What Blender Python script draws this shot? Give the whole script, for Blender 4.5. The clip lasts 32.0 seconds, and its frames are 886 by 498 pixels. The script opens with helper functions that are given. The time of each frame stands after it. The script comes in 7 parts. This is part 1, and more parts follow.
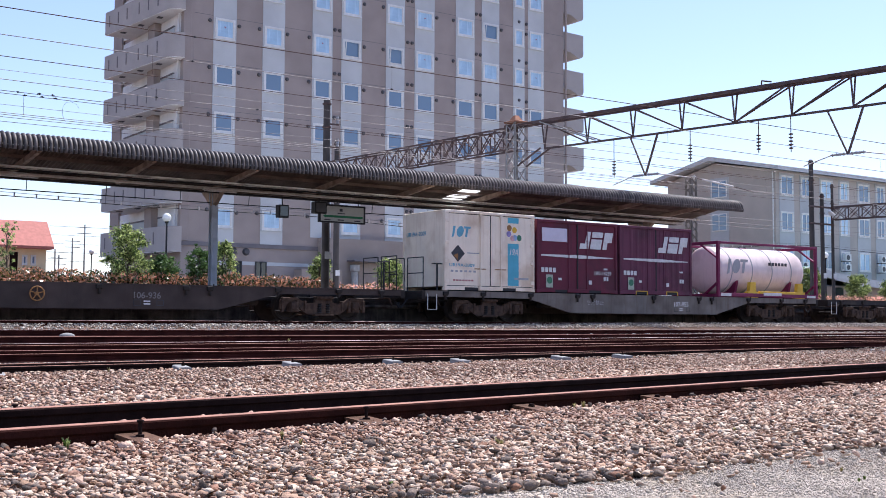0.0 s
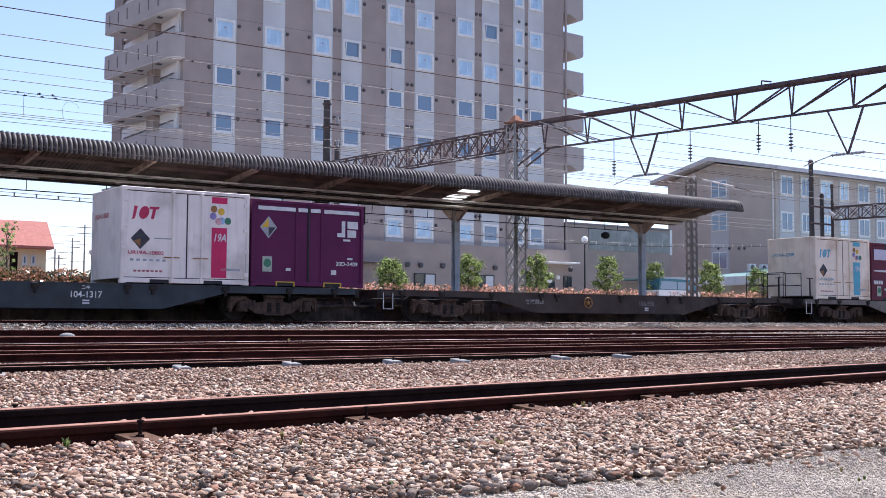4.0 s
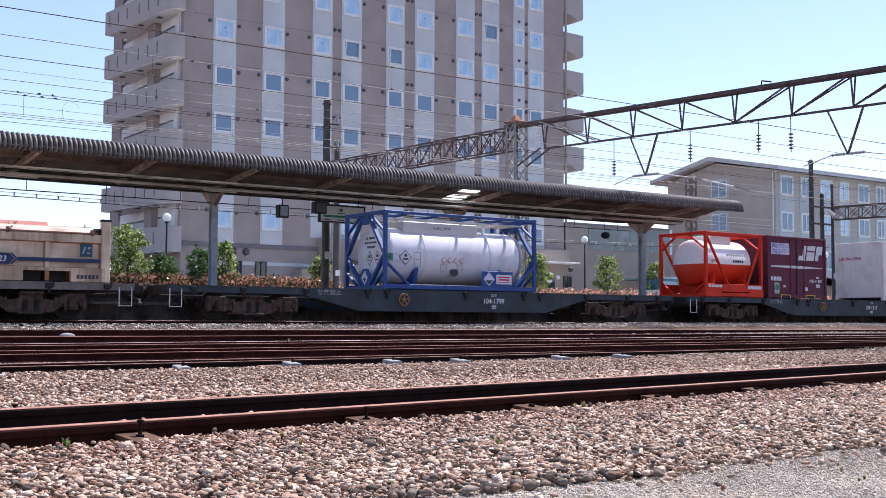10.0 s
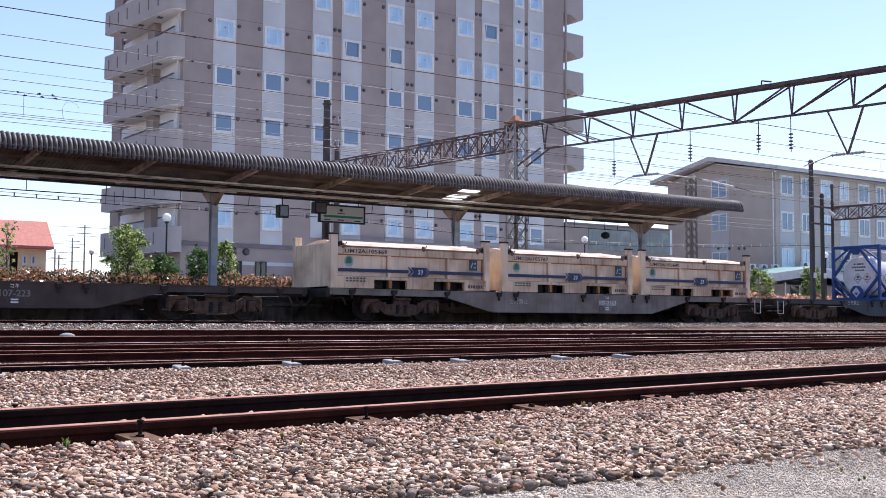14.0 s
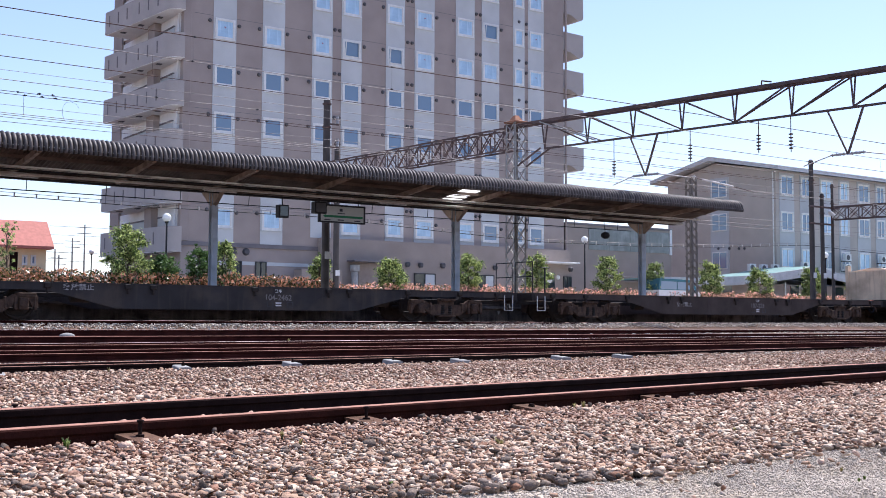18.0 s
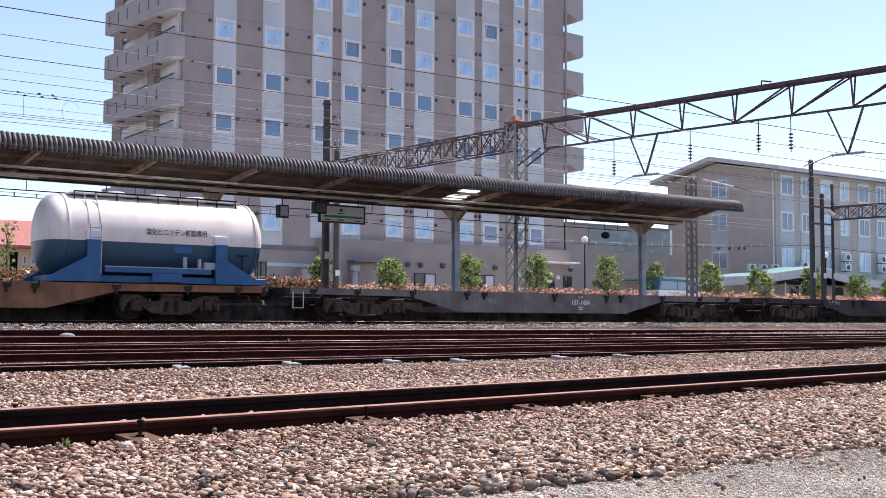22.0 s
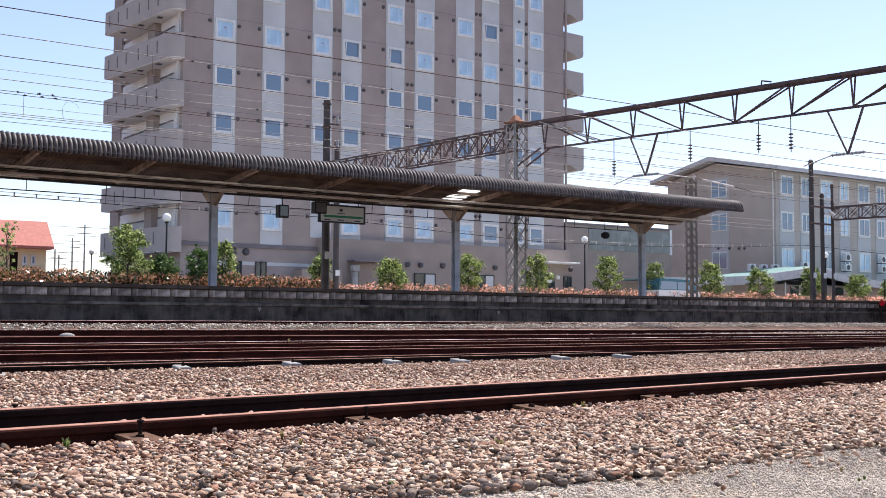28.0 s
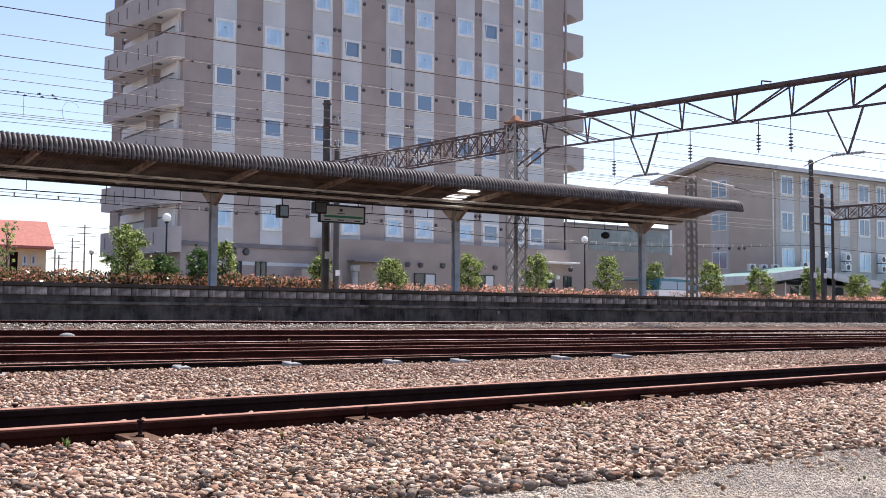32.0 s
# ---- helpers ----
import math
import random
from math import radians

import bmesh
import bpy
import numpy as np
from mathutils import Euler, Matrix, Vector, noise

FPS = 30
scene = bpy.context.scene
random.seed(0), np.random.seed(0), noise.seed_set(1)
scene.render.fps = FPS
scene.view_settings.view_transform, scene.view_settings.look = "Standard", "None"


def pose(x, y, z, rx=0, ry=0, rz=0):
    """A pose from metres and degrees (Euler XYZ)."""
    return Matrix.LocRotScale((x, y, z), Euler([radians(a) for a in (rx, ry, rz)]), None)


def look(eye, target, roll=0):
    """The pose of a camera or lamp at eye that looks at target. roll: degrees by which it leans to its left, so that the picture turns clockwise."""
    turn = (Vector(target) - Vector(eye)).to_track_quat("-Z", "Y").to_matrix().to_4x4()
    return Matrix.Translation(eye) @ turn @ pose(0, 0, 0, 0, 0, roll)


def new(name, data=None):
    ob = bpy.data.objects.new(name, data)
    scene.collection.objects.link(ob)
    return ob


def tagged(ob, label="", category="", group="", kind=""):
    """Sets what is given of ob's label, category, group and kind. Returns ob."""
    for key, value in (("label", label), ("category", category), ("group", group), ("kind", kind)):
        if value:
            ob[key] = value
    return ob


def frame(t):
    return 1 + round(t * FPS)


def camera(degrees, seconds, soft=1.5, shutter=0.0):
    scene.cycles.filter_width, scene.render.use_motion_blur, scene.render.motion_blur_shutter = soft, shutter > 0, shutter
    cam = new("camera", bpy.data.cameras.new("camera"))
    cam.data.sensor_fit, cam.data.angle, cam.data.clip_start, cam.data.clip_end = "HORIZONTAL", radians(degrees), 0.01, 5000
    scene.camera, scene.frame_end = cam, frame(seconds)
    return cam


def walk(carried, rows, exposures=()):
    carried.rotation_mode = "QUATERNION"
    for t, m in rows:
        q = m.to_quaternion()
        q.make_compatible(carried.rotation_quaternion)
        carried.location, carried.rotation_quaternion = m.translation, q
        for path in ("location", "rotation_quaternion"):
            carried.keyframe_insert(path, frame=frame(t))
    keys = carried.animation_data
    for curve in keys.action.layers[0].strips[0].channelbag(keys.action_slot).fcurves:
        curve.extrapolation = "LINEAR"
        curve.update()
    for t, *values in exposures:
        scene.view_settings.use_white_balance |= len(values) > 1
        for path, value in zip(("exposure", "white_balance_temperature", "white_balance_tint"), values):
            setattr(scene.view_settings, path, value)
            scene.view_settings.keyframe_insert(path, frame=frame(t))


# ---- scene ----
# ---- camera: a low tripod beside the sidings, standing still ----
EYE = Vector((0.0, -30.79, 0.02))
cam = camera(42.6, 32.0, soft=0.5, shutter=0.08)
VIEW = Matrix.Translation(EYE) @ pose(0, 0, 0, 93.633, 0, -35.042) @ pose(0, 0, 0, 0, 0, 0.2406)
walk(cam, [(0, VIEW), (32, VIEW)], exposures=[(0, 0.95, 5980, 15), (14, 0.95, 5980, 15), (19, 0.95, 6030, 15), (27, 0.95, 6480, 13), (32, 0.95, 6480, 13)])

# ---- world and sun ----
SUN_EL, SUN_AZ = radians(62), radians(78)      # high, far along the line
world = bpy.data.worlds.new("world")
scene.world = world
world.use_nodes = True
wn = world.node_tree
sky = wn.nodes.new("ShaderNodeTexSky")
sky.sky_type, sky.sun_disc, sky.sun_elevation, sky.sun_rotation = "NISHITA", False, SUN_EL, SUN_AZ
sky.air_density, sky.dust_density, sky.ozone_density = 1.0, 0.45, 1.2
sky_tint = wn.nodes.new("ShaderNodeMix")      # constant lilac tint multiplied over the sky and its light
sky_tint.data_type, sky_tint.blend_type = "RGBA", "MULTIPLY"
sky_tint.inputs[0].default_value, sky_tint.inputs[7].default_value = 1.0, (1.02, 0.945, 0.985, 1)
wn.links.new(sky.outputs[0], sky_tint.inputs[6])
wn.links.new(sky_tint.outputs[2], wn.nodes["Background"].inputs[0])
wn.nodes["Background"].inputs[1].default_value = 0.11
sun = new("sun", bpy.data.lights.new("sun", "SUN"))
sun.data.energy, sun.data.angle, sun.data.color = 3.75, radians(0.6), (1.0, 0.95, 0.87)
SUN_DIR = Vector((math.sin(SUN_AZ) * math.cos(SUN_EL), math.cos(SUN_AZ) * math.cos(SUN_EL), math.sin(SUN_EL)))
sun.matrix_world = look(SUN_DIR * 50, (0, 0, 0))


# ---- materials ----
MATS = {}


def mat(name, col, rough=0.7, metal=0.0, var=0.25, scale=3.0, fine=40.0, bump=0.15, dirt=None, streak=0.0, island=0.0, objvar=0.0, spec=0.25, col2=None):
    """A weathered surface: col varied at a coarse and a fine scale, with dirt in patches or streaks."""
    if name in MATS:
        return MATS[name]
    m = bpy.data.materials.new(name)
    m.use_nodes = True
    nt = m.node_tree
    N, L = nt.nodes, nt.links
    b = N["Principled BSDF"]
    b.inputs["Roughness"].default_value, b.inputs["Metallic"].default_value = rough, metal
    b.inputs["Specular IOR Level"].default_value = spec
    tc = N.new("ShaderNodeTexCoord")

    def noise_tex(sc, detail, stretch=None):
        t = N.new("ShaderNodeTexNoise")
        t.inputs["Scale"].default_value, t.inputs["Detail"].default_value = sc, detail
        if stretch:
            mp = N.new("ShaderNodeMapping")
            mp.inputs["Scale"].default_value = stretch
            L.new(tc.outputs["Object"], mp.inputs[0])
            L.new(mp.outputs[0], t.inputs["Vector"])
        else:
            L.new(tc.outputs["Object"], t.inputs["Vector"])
        return t.outputs[0]

    def ramp(src, lo, hi, a, c):
        r = N.new("ShaderNodeValToRGB")
        r.color_ramp.elements[0].position, r.color_ramp.elements[1].position = lo, hi
        r.color_ramp.elements[0].color, r.color_ramp.elements[1].color = (*a, 1), (*c, 1)
        L.new(src, r.inputs[0])
        return r.outputs[0]

    def mix(fac, a, c, mode="MIX"):
        x = N.new("ShaderNodeMix")
        x.data_type, x.blend_type = "RGBA", mode
        for i, v in ((0, fac), (6, a), (7, c)):
            if isinstance(v, (int, float)):
                x.inputs[i].default_value = v
            elif isinstance(v, tuple):
                x.inputs[i].default_value = (*v, 1)
            else:
                L.new(v, x.inputs[i])
        return x.outputs[2]

    dark = tuple(c * (1 - var) for c in col)
    lite = tuple(min(1, c * (1 + var)) for c in col)
    c = ramp(noise_tex(scale, 6), 0.3, 0.7, dark, lite)
    f = noise_tex(fine, 3)
    c = mix(0.5 * var + 0.1, c, ramp(f, 0.3, 0.7, (0.45, 0.45, 0.45), (1, 1, 1)), "MULTIPLY")
    if col2:
        gi = N.new("ShaderNodeNewGeometry")
        c = mix(ramp(gi.outputs["Random Per Island"], 0.3, 0.75, (0, 0, 0), (1, 1, 1)), c, col2)
    if dirt:
        c = mix(ramp(noise_tex(scale * 0.7, 8), 0.52, 0.72, (0, 0, 0), (0.8, 0.8, 0.8)), c, dirt)
    if streak:
        c = mix(ramp(noise_tex(1.0, 5, (9, 9, 0.7)), 0.5, 0.75, (0, 0, 0), (streak,) * 3), c, dirt or dark)
    if island:
        gi = N.new("ShaderNodeNewGeometry")
        k = ramp(gi.outputs["Random Per Island"], 0, 1, (1 - island,) * 3, (1 + island,) * 3)
        c = mix(1.0, c, k, "MULTIPLY")
    if objvar:
        oi = N.new("ShaderNodeObjectInfo")
        c = mix(1.0, c, ramp(oi.outputs["Random"], 0, 1, (1 - objvar,) * 3, (1 + objvar * 0.6,) * 3), "MULTIPLY")
    L.new(c, b.inputs["Base Color"])
    if bump:
        bp = N.new("ShaderNodeBump")
        bp.inputs["Strength"].default_value, bp.inputs["Distance"].default_value = bump, 0.02
        L.new(f, bp.inputs["Height"])
        L.new(bp.outputs[0], b.inputs["Normal"])
    MATS[name] = m
    return m


def glass_mat(name, col, rough=0.05, var=0.0):
    m = bpy.data.materials.new(name)
    m.use_nodes = True
    b = m.node_tree.nodes["Principled BSDF"]
    b.inputs["Base Color"].default_value, b.inputs["Roughness"].default_value = (*col, 1), rough
    b.inputs["Specular IOR Level"].default_value = 0.8
    return m


M_BALLAST = mat("ballast_stone", (0.5, 0.325, 0.225), 0.95, var=0.3, scale=2.0, fine=90, bump=0.4, island=0.42, col2=(0.47, 0.37, 0.285), spec=0.15)
M_BALLAST_RUST = mat("rust_stained_ballast_stone", (0.34, 0.185, 0.125), 0.95, var=0.4, scale=2.5, fine=90, bump=0.4, island=0.45, col2=(0.42, 0.29, 0.22), spec=0.15)
M_BALLAST_GREY = mat("grey_ballast_stone", (0.5, 0.44, 0.38), 0.9, var=0.3, scale=2.0, fine=90, bump=0.4, island=0.5, spec=0.2)
M_BED = mat("ballast_bed", (0.13, 0.082, 0.062), 0.95, var=0.4, scale=1.2, fine=30, bump=0.8, spec=0.1)
M_GRAVEL = mat("fine_gravel", (0.5, 0.43, 0.36), 0.95, var=0.2, scale=2.2, fine=210, bump=0.5, spec=0.1, dirt=(0.54, 0.44, 0.33))
# rail rust, darkened towards black for the shade below the heads
M_RAIL_RUST_SHADE = mat("rail_rust_shade", (0.018, 0.01, 0.009), 0.95, var=0.35, scale=8, fine=80, bump=0.3, spec=0.08)
M_RAIL_RED = mat("rail_red_rust_shade", (0.04, 0.011, 0.009), 0.95, var=0.45, scale=3, fine=60, bump=0.3, spec=0.08)
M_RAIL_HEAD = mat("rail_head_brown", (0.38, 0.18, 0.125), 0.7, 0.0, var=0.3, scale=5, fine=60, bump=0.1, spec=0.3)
M_RAIL_SHINE = mat("rail_head_polished", (0.5, 0.37, 0.35), 0.42, 0.75, var=0.12, scale=5, fine=60, bump=0.03)
M_BRACE = mat("rail_brace_rust", (0.13, 0.068, 0.042), 0.85, 0.0, var=0.4, scale=12, fine=110, bump=0.4, spec=0.2)
# redder rust of the near siding rail, its shade painted in too
M_RAIL_NEAR = mat("siding_rail_rust_shade", (0.034, 0.011, 0.008), 0.95, var=0.4, scale=6, fine=80, bump=0.35, spec=0.08)
# dark grey stone, deepened further for the shade on its sides
M_DARK_SHADED_STONE = mat("dark_shaded_stone", (0.17, 0.13, 0.105), 0.9, var=0.35, scale=3, fine=90, bump=0.4, island=0.5, spec=0.2)
M_PLATE = mat("tie_plate_steel", (0.2, 0.12, 0.09), 0.8, 0.0, var=0.3, scale=10, fine=90, bump=0.3)
M_SLEEPER = mat("old_sleeper_wood", (0.12, 0.09, 0.07), 0.9, var=0.35, scale=5, fine=60, bump=0.5)
M_CONC = mat("weathered_concrete", (0.07, 0.06, 0.052), 0.95, spec=0.15, var=0.75, scale=2.2, fine=22, bump=0.9, dirt=(0.15, 0.125, 0.105), streak=0.6)
M_CONC_LIGHT = mat("pale_concrete_block", (0.21, 0.178, 0.15), 0.95, spec=0.15, var=0.7, scale=3.2, fine=30, bump=0.5, dirt=(0.62, 0.58, 0.55), streak=0.6, objvar=0.55)
M_CONC_WHITE = mat("white_concrete", (0.3, 0.29, 0.28), 0.85, var=0.15, scale=4, fine=60, bump=0.2)
M_ROOFSHEET = mat("aged_roof_sheet", (0.1, 0.081, 0.072), 0.55, var=0.6, scale=5.0, fine=30, bump=0.3, dirt=(0.035, 0.028, 0.025), streak=0.6, spec=0.5)
M_ROOF_UNDER = mat("roof_underside_steel", (0.2, 0.155, 0.128), 0.8, var=0.35, scale=2, fine=50, bump=0.2)
M_RAFTER = mat("rafter_brown_paint", (0.44, 0.325, 0.25), 0.7, var=0.3, scale=3, fine=50, bump=0.15, dirt=(0.11, 0.07, 0.05))
M_COLUMN = mat("column_grey_paint", (0.45, 0.47, 0.51), 0.6, var=0.2, scale=2, fine=40, bump=0.1, dirt=(0.22, 0.2, 0.19))
M_CONDUIT = mat("conduit_dusty_grey", (0.82, 0.76, 0.71), 0.6, var=0.3, scale=1.5, fine=30, bump=0.1, dirt=(0.2, 0.16, 0.14))
M_PIPE = mat("conduit_pale_grey", (0.72, 0.68, 0.63), 0.6, var=0.2, scale=4, fine=40, bump=0.1)
M_CABLE = mat("cable_black", (0.035, 0.033, 0.035), 0.7, var=0.3)
M_WIRE = mat("wire_copper_brown", (0.1, 0.055, 0.045), 0.8, 0.0, var=0.3)
M_WIRE_PALE = mat("wire_pale_steel", (0.3, 0.27, 0.25), 0.6, 0.2, var=0.2)
M_INSUL = mat("insulator_brown", (0.13, 0.09, 0.08), 0.35, var=0.2)
M_INSUL_GREY = mat("insulator_grey", (0.4, 0.4, 0.42), 0.4, var=0.2)
M_GANTRY = mat("gantry_rusty_steel", (0.12, 0.085, 0.078), 0.75, var=0.35, scale=2.5, fine=50, bump=0.2, dirt=(0.12, 0.055, 0.035))
M_MAST = mat("mast_grey_paint", (0.38, 0.37, 0.35), 0.65, var=0.25, scale=2, fine=40, bump=0.1, dirt=(0.2, 0.12, 0.08))
M_MAST_RUST = mat("mast_rust_cap", (0.36, 0.17, 0.1), 0.8, var=0.3)
M_POLE = mat("pole_dark_concrete", (0.085, 0.075, 0.07), 0.85, var=0.25, scale=2, fine=40, bump=0.2)
M_HOTEL = mat("hotel_taupe_render", (0.375, 0.31, 0.28), 0.9, var=0.1, scale=0.6, fine=25, bump=0.1)
M_HOTEL_LITE = mat("hotel_grey_stripe", (0.58, 0.585, 0.58), 0.9, var=0.08, scale=0.6, fine=25, bump=0.1)
M_HOTEL_BALC = mat("hotel_balcony_grey", (0.45, 0.4, 0.375), 0.9, var=0.08, scale=0.8, fine=25, bump=0.1)
M_HOTEL_CREAM = mat("hotel_soffit_cream", (0.78, 0.76, 0.74), 0.9, var=0.1, scale=0.8, fine=25, bump=0.1)
M_HOTEL_BAND = mat("hotel_dark_band", (0.2, 0.18, 0.185), 0.8, var=0.15, scale=1, fine=25, bump=0.1)
M_HOTEL_BASE = mat("hotel_base_render", (0.345, 0.285, 0.25), 0.9, var=0.1, scale=0.6, fine=25, bump=0.1)
M_FRAME_W = mat("window_frame_white", (0.78, 0.77, 0.74), 0.5, var=0.08, scale=4, bump=0.03)
M_FRAME_D = mat("window_frame_dark", (0.05, 0.05, 0.055), 0.5, var=0.1, scale=4, bump=0.03)
M_PANE = glass_mat("window_glass", (0.16, 0.24, 0.34), 0.06)
# pale blue paints the sky's reflection over the streaked curtains
M_PANE_CURT_SKY = mat("curtained_sky_glass", (0.42, 0.6, 0.76), 0.15, var=0.1, scale=1.5, fine=9, bump=0.0, spec=0.7, dirt=(0.6, 0.76, 0.88), streak=0.9)
M_PANE_DARK = glass_mat("dark_window_glass", (0.03, 0.04, 0.045), 0.06)
M_VENT = mat("vent_hood_dark", (0.1, 0.095, 0.1), 0.6, var=0.2)
M_WHITE = mat("white_paint", (0.76, 0.74, 0.72), 0.5, var=0.08, scale=3, fine=40, bump=0.05)
M_BLACK = mat("black_paint", (0.025, 0.025, 0.028), 0.6, var=0.2, scale=5, bump=0.1)


# ---- building blocks ----
def V(*a):
    return Vector(a)


def box(bm, x0, x1, y0, y1, z0, z1, bev=0.0):
    m = Matrix.Translation(((x0 + x1) / 2, (y0 + y1) / 2, (z0 + z1) / 2)) @ Matrix.Diagonal((abs(x1 - x0), abs(y1 - y0), abs(z1 - z0), 1))
    r = bmesh.ops.create_cube(bm, size=1, matrix=m)
    if bev:
        e = list({e for v in r["verts"] for e in v.link_edges})
        bmesh.ops.bevel(bm, geom=e, offset=bev, segments=1, affect="EDGES")
    return bm


def rod(bm, p, q, r, n=8, r2=None):
    p, q = Vector(p), Vector(q)
    d = q - p
    m = Matrix.Translation((p + q) / 2) @ d.to_track_quat("Z", "Y").to_matrix().to_4x4()
    bmesh.ops.create_cone(bm, cap_ends=True, segments=n, radius1=r, radius2=r if r2 is None else r2, depth=d.length, matrix=m)
    return bm


def bar(bm, p, q, w, t):
    """A flat bar of width w and thickness t from p to q."""
    p, q = Vector(p), Vector(q)
    d = q - p
    m = Matrix.Translation((p + q) / 2) @ d.to_track_quat("Z", "Y").to_matrix().to_4x4() @ Matrix.Diagonal((w, t, d.length, 1))
    bmesh.ops.create_cube(bm, size=1, matrix=m)
    return bm


def prism(bm, pts, a, b, axis="x"):
    """The outline pts drawn out along an axis from a to b. x: pts are (y, z); y: (x, z); z: (x, y)."""
    def at(u, v, w):
        return {"x": (w, u, v), "y": (u, w, v), "z": (u, v, w)}[axis]
    A = [bm.verts.new(at(u, v, a)) for u, v in pts]
    C = [bm.verts.new(at(u, v, b)) for u, v in pts]
    n = len(pts)
    fs = [bm.faces.new(A), bm.faces.new(C[::-1])]
    fs += [bm.faces.new((A[i], C[i], C[(i + 1) % n], A[(i + 1) % n])) for i in range(n)]
    bmesh.ops.recalc_face_normals(bm, faces=fs)
    return bm


def lathe(bm, prof, c=(0, 0, 0), n=32, axis="x"):
    """prof: (along, radius) pairs turned round an axis through c."""
    c = Vector(c)
    rings = []
    for s, r in prof:
        ring = []
        for i in range(n):
            a = 2 * math.pi * i / n
            u, w = r * math.cos(a), r * math.sin(a)
            ring.append(bm.verts.new(c + (V(s, u, w) if axis == "x" else V(u, w, s))))
        rings.append(ring)
    fs = [bm.faces.new(rings[0]), bm.faces.new(rings[-1])]
    for A, C in zip(rings, rings[1:]):
        for i in range(n):
            fs.append(bm.faces.new((A[i], A[(i + 1) % n], C[(i + 1) % n], C[i])))
    bmesh.ops.recalc_face_normals(bm, faces=fs)
    return bm


def mesh_of(name, bm, material, smooth=0):
    me = bpy.data.meshes.new(name)
    bm.to_mesh(me)
    bm.free()
    for m in (material if isinstance(material, (list, tuple)) else [material]):
        me.materials.append(m)
    if smooth:
        for p in me.polygons:
            p.use_smooth = True
        me.set_sharp_from_angle(angle=radians(smooth))
    return me


def part(name, bm, material, parent=None, label="", m=None, smooth=0):
    """One mesh object under a thing or a part. bm may be a bmesh or a ready mesh that several share."""
    me = bm if isinstance(bm, bpy.types.Mesh) else mesh_of(name, bm, material, smooth)
    ob = new(name, me)
    if parent:
        ob.parent = parent
    if m is not None:
        ob.matrix_basis = m
    return tagged(ob, label)


def thing(name, label, category, m=None, group="", kind=""):
    ob = new(name)
    ob.empty_display_size = 0.2
    if m is not None:
        ob.matrix_basis = m
    return tagged(ob, label, category, group, kind)


def solid(name, bm, material, label, category="", kind="", group="", m=None, smooth=0):
    ob = part(name, bm, material, None, label, m, smooth)
    return tagged(ob, label, category, group, kind)


def lettering(parent, text, x, y, z, size, material, name="lettering", width=None, shear=0.0):
    """Words on a surface that faces -y, centred on x, their foot at z."""
    cu = bpy.data.curves.new("lettering", "FONT")
    cu.body, cu.size, cu.align_x, cu.shear, cu.offset = text, size * 1.38, "CENTER", shear, size * 0.022
    tmp = bpy.data.objects.new("lettering_curve", cu)
    me = bpy.data.meshes.new_from_object(tmp)
    bpy.data.objects.remove(tmp)
    me.materials.append(material)
    if width and len(me.vertices):
        xs = [v.co.x for v in me.vertices]
        k = width / max(1e-3, max(xs) - min(xs))
        for v in me.vertices:
            v.co.x *= k
    return part(name, me, None, parent, "", pose(x, y, z, 90))


def marks(parent, rects, y, material, name="marking", label=""):
    """Painted shapes on a surface that faces -y: (x0, x1, z0, z1) or lists of (x, z) corners."""
    many = bmesh.new() if len(rects) > 4 and name == "marking" else None
    for r in rects:
        if isinstance(r[0], (int, float)):
            r = [(r[0], r[2]), (r[1], r[2]), (r[1], r[3]), (r[0], r[3])]
        if many:
            prism(many, r, y, y + 0.006, "y")
        else:
            part(name, prism(bmesh.new(), r, y, y + 0.006, "y"), material, parent, label)
    if many:
        tagged(part(name, many, material, parent, label), kind="stuff")

# ---- ground ----
GROUND = [(-900, -0.7), (-60, -0.6), (-31, -0.56), (-27.5, -0.55), (-24.5, -0.57), (-20, -0.66), (-15.5, -0.76), (-13.4, -0.8), (-12.0, -0.86), (-8.6, -0.82), (-7.3, -0.76), (-5.6, -0.66), (-4.4, -0.58), (-3.0, -0.45), (-2.2, -0.24), (-1.4, -0.13), (2.2, -0.17)]


def ground_z(y):
    return float(np.interp(y, [a for a, b in GROUND], [b for a, b in GROUND]))


def heap(x, y):
    """The ballast is heaped up to the rail heads farther down the line."""
    k = np.clip((x - 17.0) / 22.0, 0, 1)
    return 0.09 * k * k * (3 - 2 * k) * np.clip((-0.6 - y) / 0.5, 0, 1) * np.clip((y + 9.8) / 1.5, 0, 1)


def ground_mesh():
    bm = bmesh.new()
    xs = [-1500, -300, -60] + list(np.arange(-12, 64, 2.0)) + [120, 400, 3000]
    ys = [a for a, b in GROUND[:2]] + list(np.arange(-40, -20, 1.0)) + list(np.arange(-20, 2.3, 0.4)) + [2.2]
    prof = [(y, ground_z(y)) for y in ys] + [(2.25, 0.9), (9, 0.9), (200, 1.0), (3500, 1.5)]
    rows = []
    for y, z in prof:
        rows.append([bm.verts.new((x, y, z + (0.03 * noise.noise((x * 0.6, y * 0.9, 0)) + float(heap(np.float64(x), np.float64(y))) if -20 < y < 1 and -20 < x < 70 else -0.012 if y < -20 else 0))) for x in xs])
    for A, C in zip(rows, rows[1:]):
        for i in range(len(xs) - 1):
            bm.faces.new((A[i], A[i + 1], C[i + 1], C[i]))
    return bm


solid("ground", ground_mesh(), M_BED, "ballast-covered rail yard ground that falls gently between the tracks", kind="structure", smooth=60)

# the nearest siding runs at ten degrees to the others
NEAR_DIR = V(math.sin(radians(80.2)), math.cos(radians(80.2)), 0)
NEAR_NRM = V(-NEAR_DIR.y, NEAR_DIR.x, 0)
NEAR_TOP = -0.448


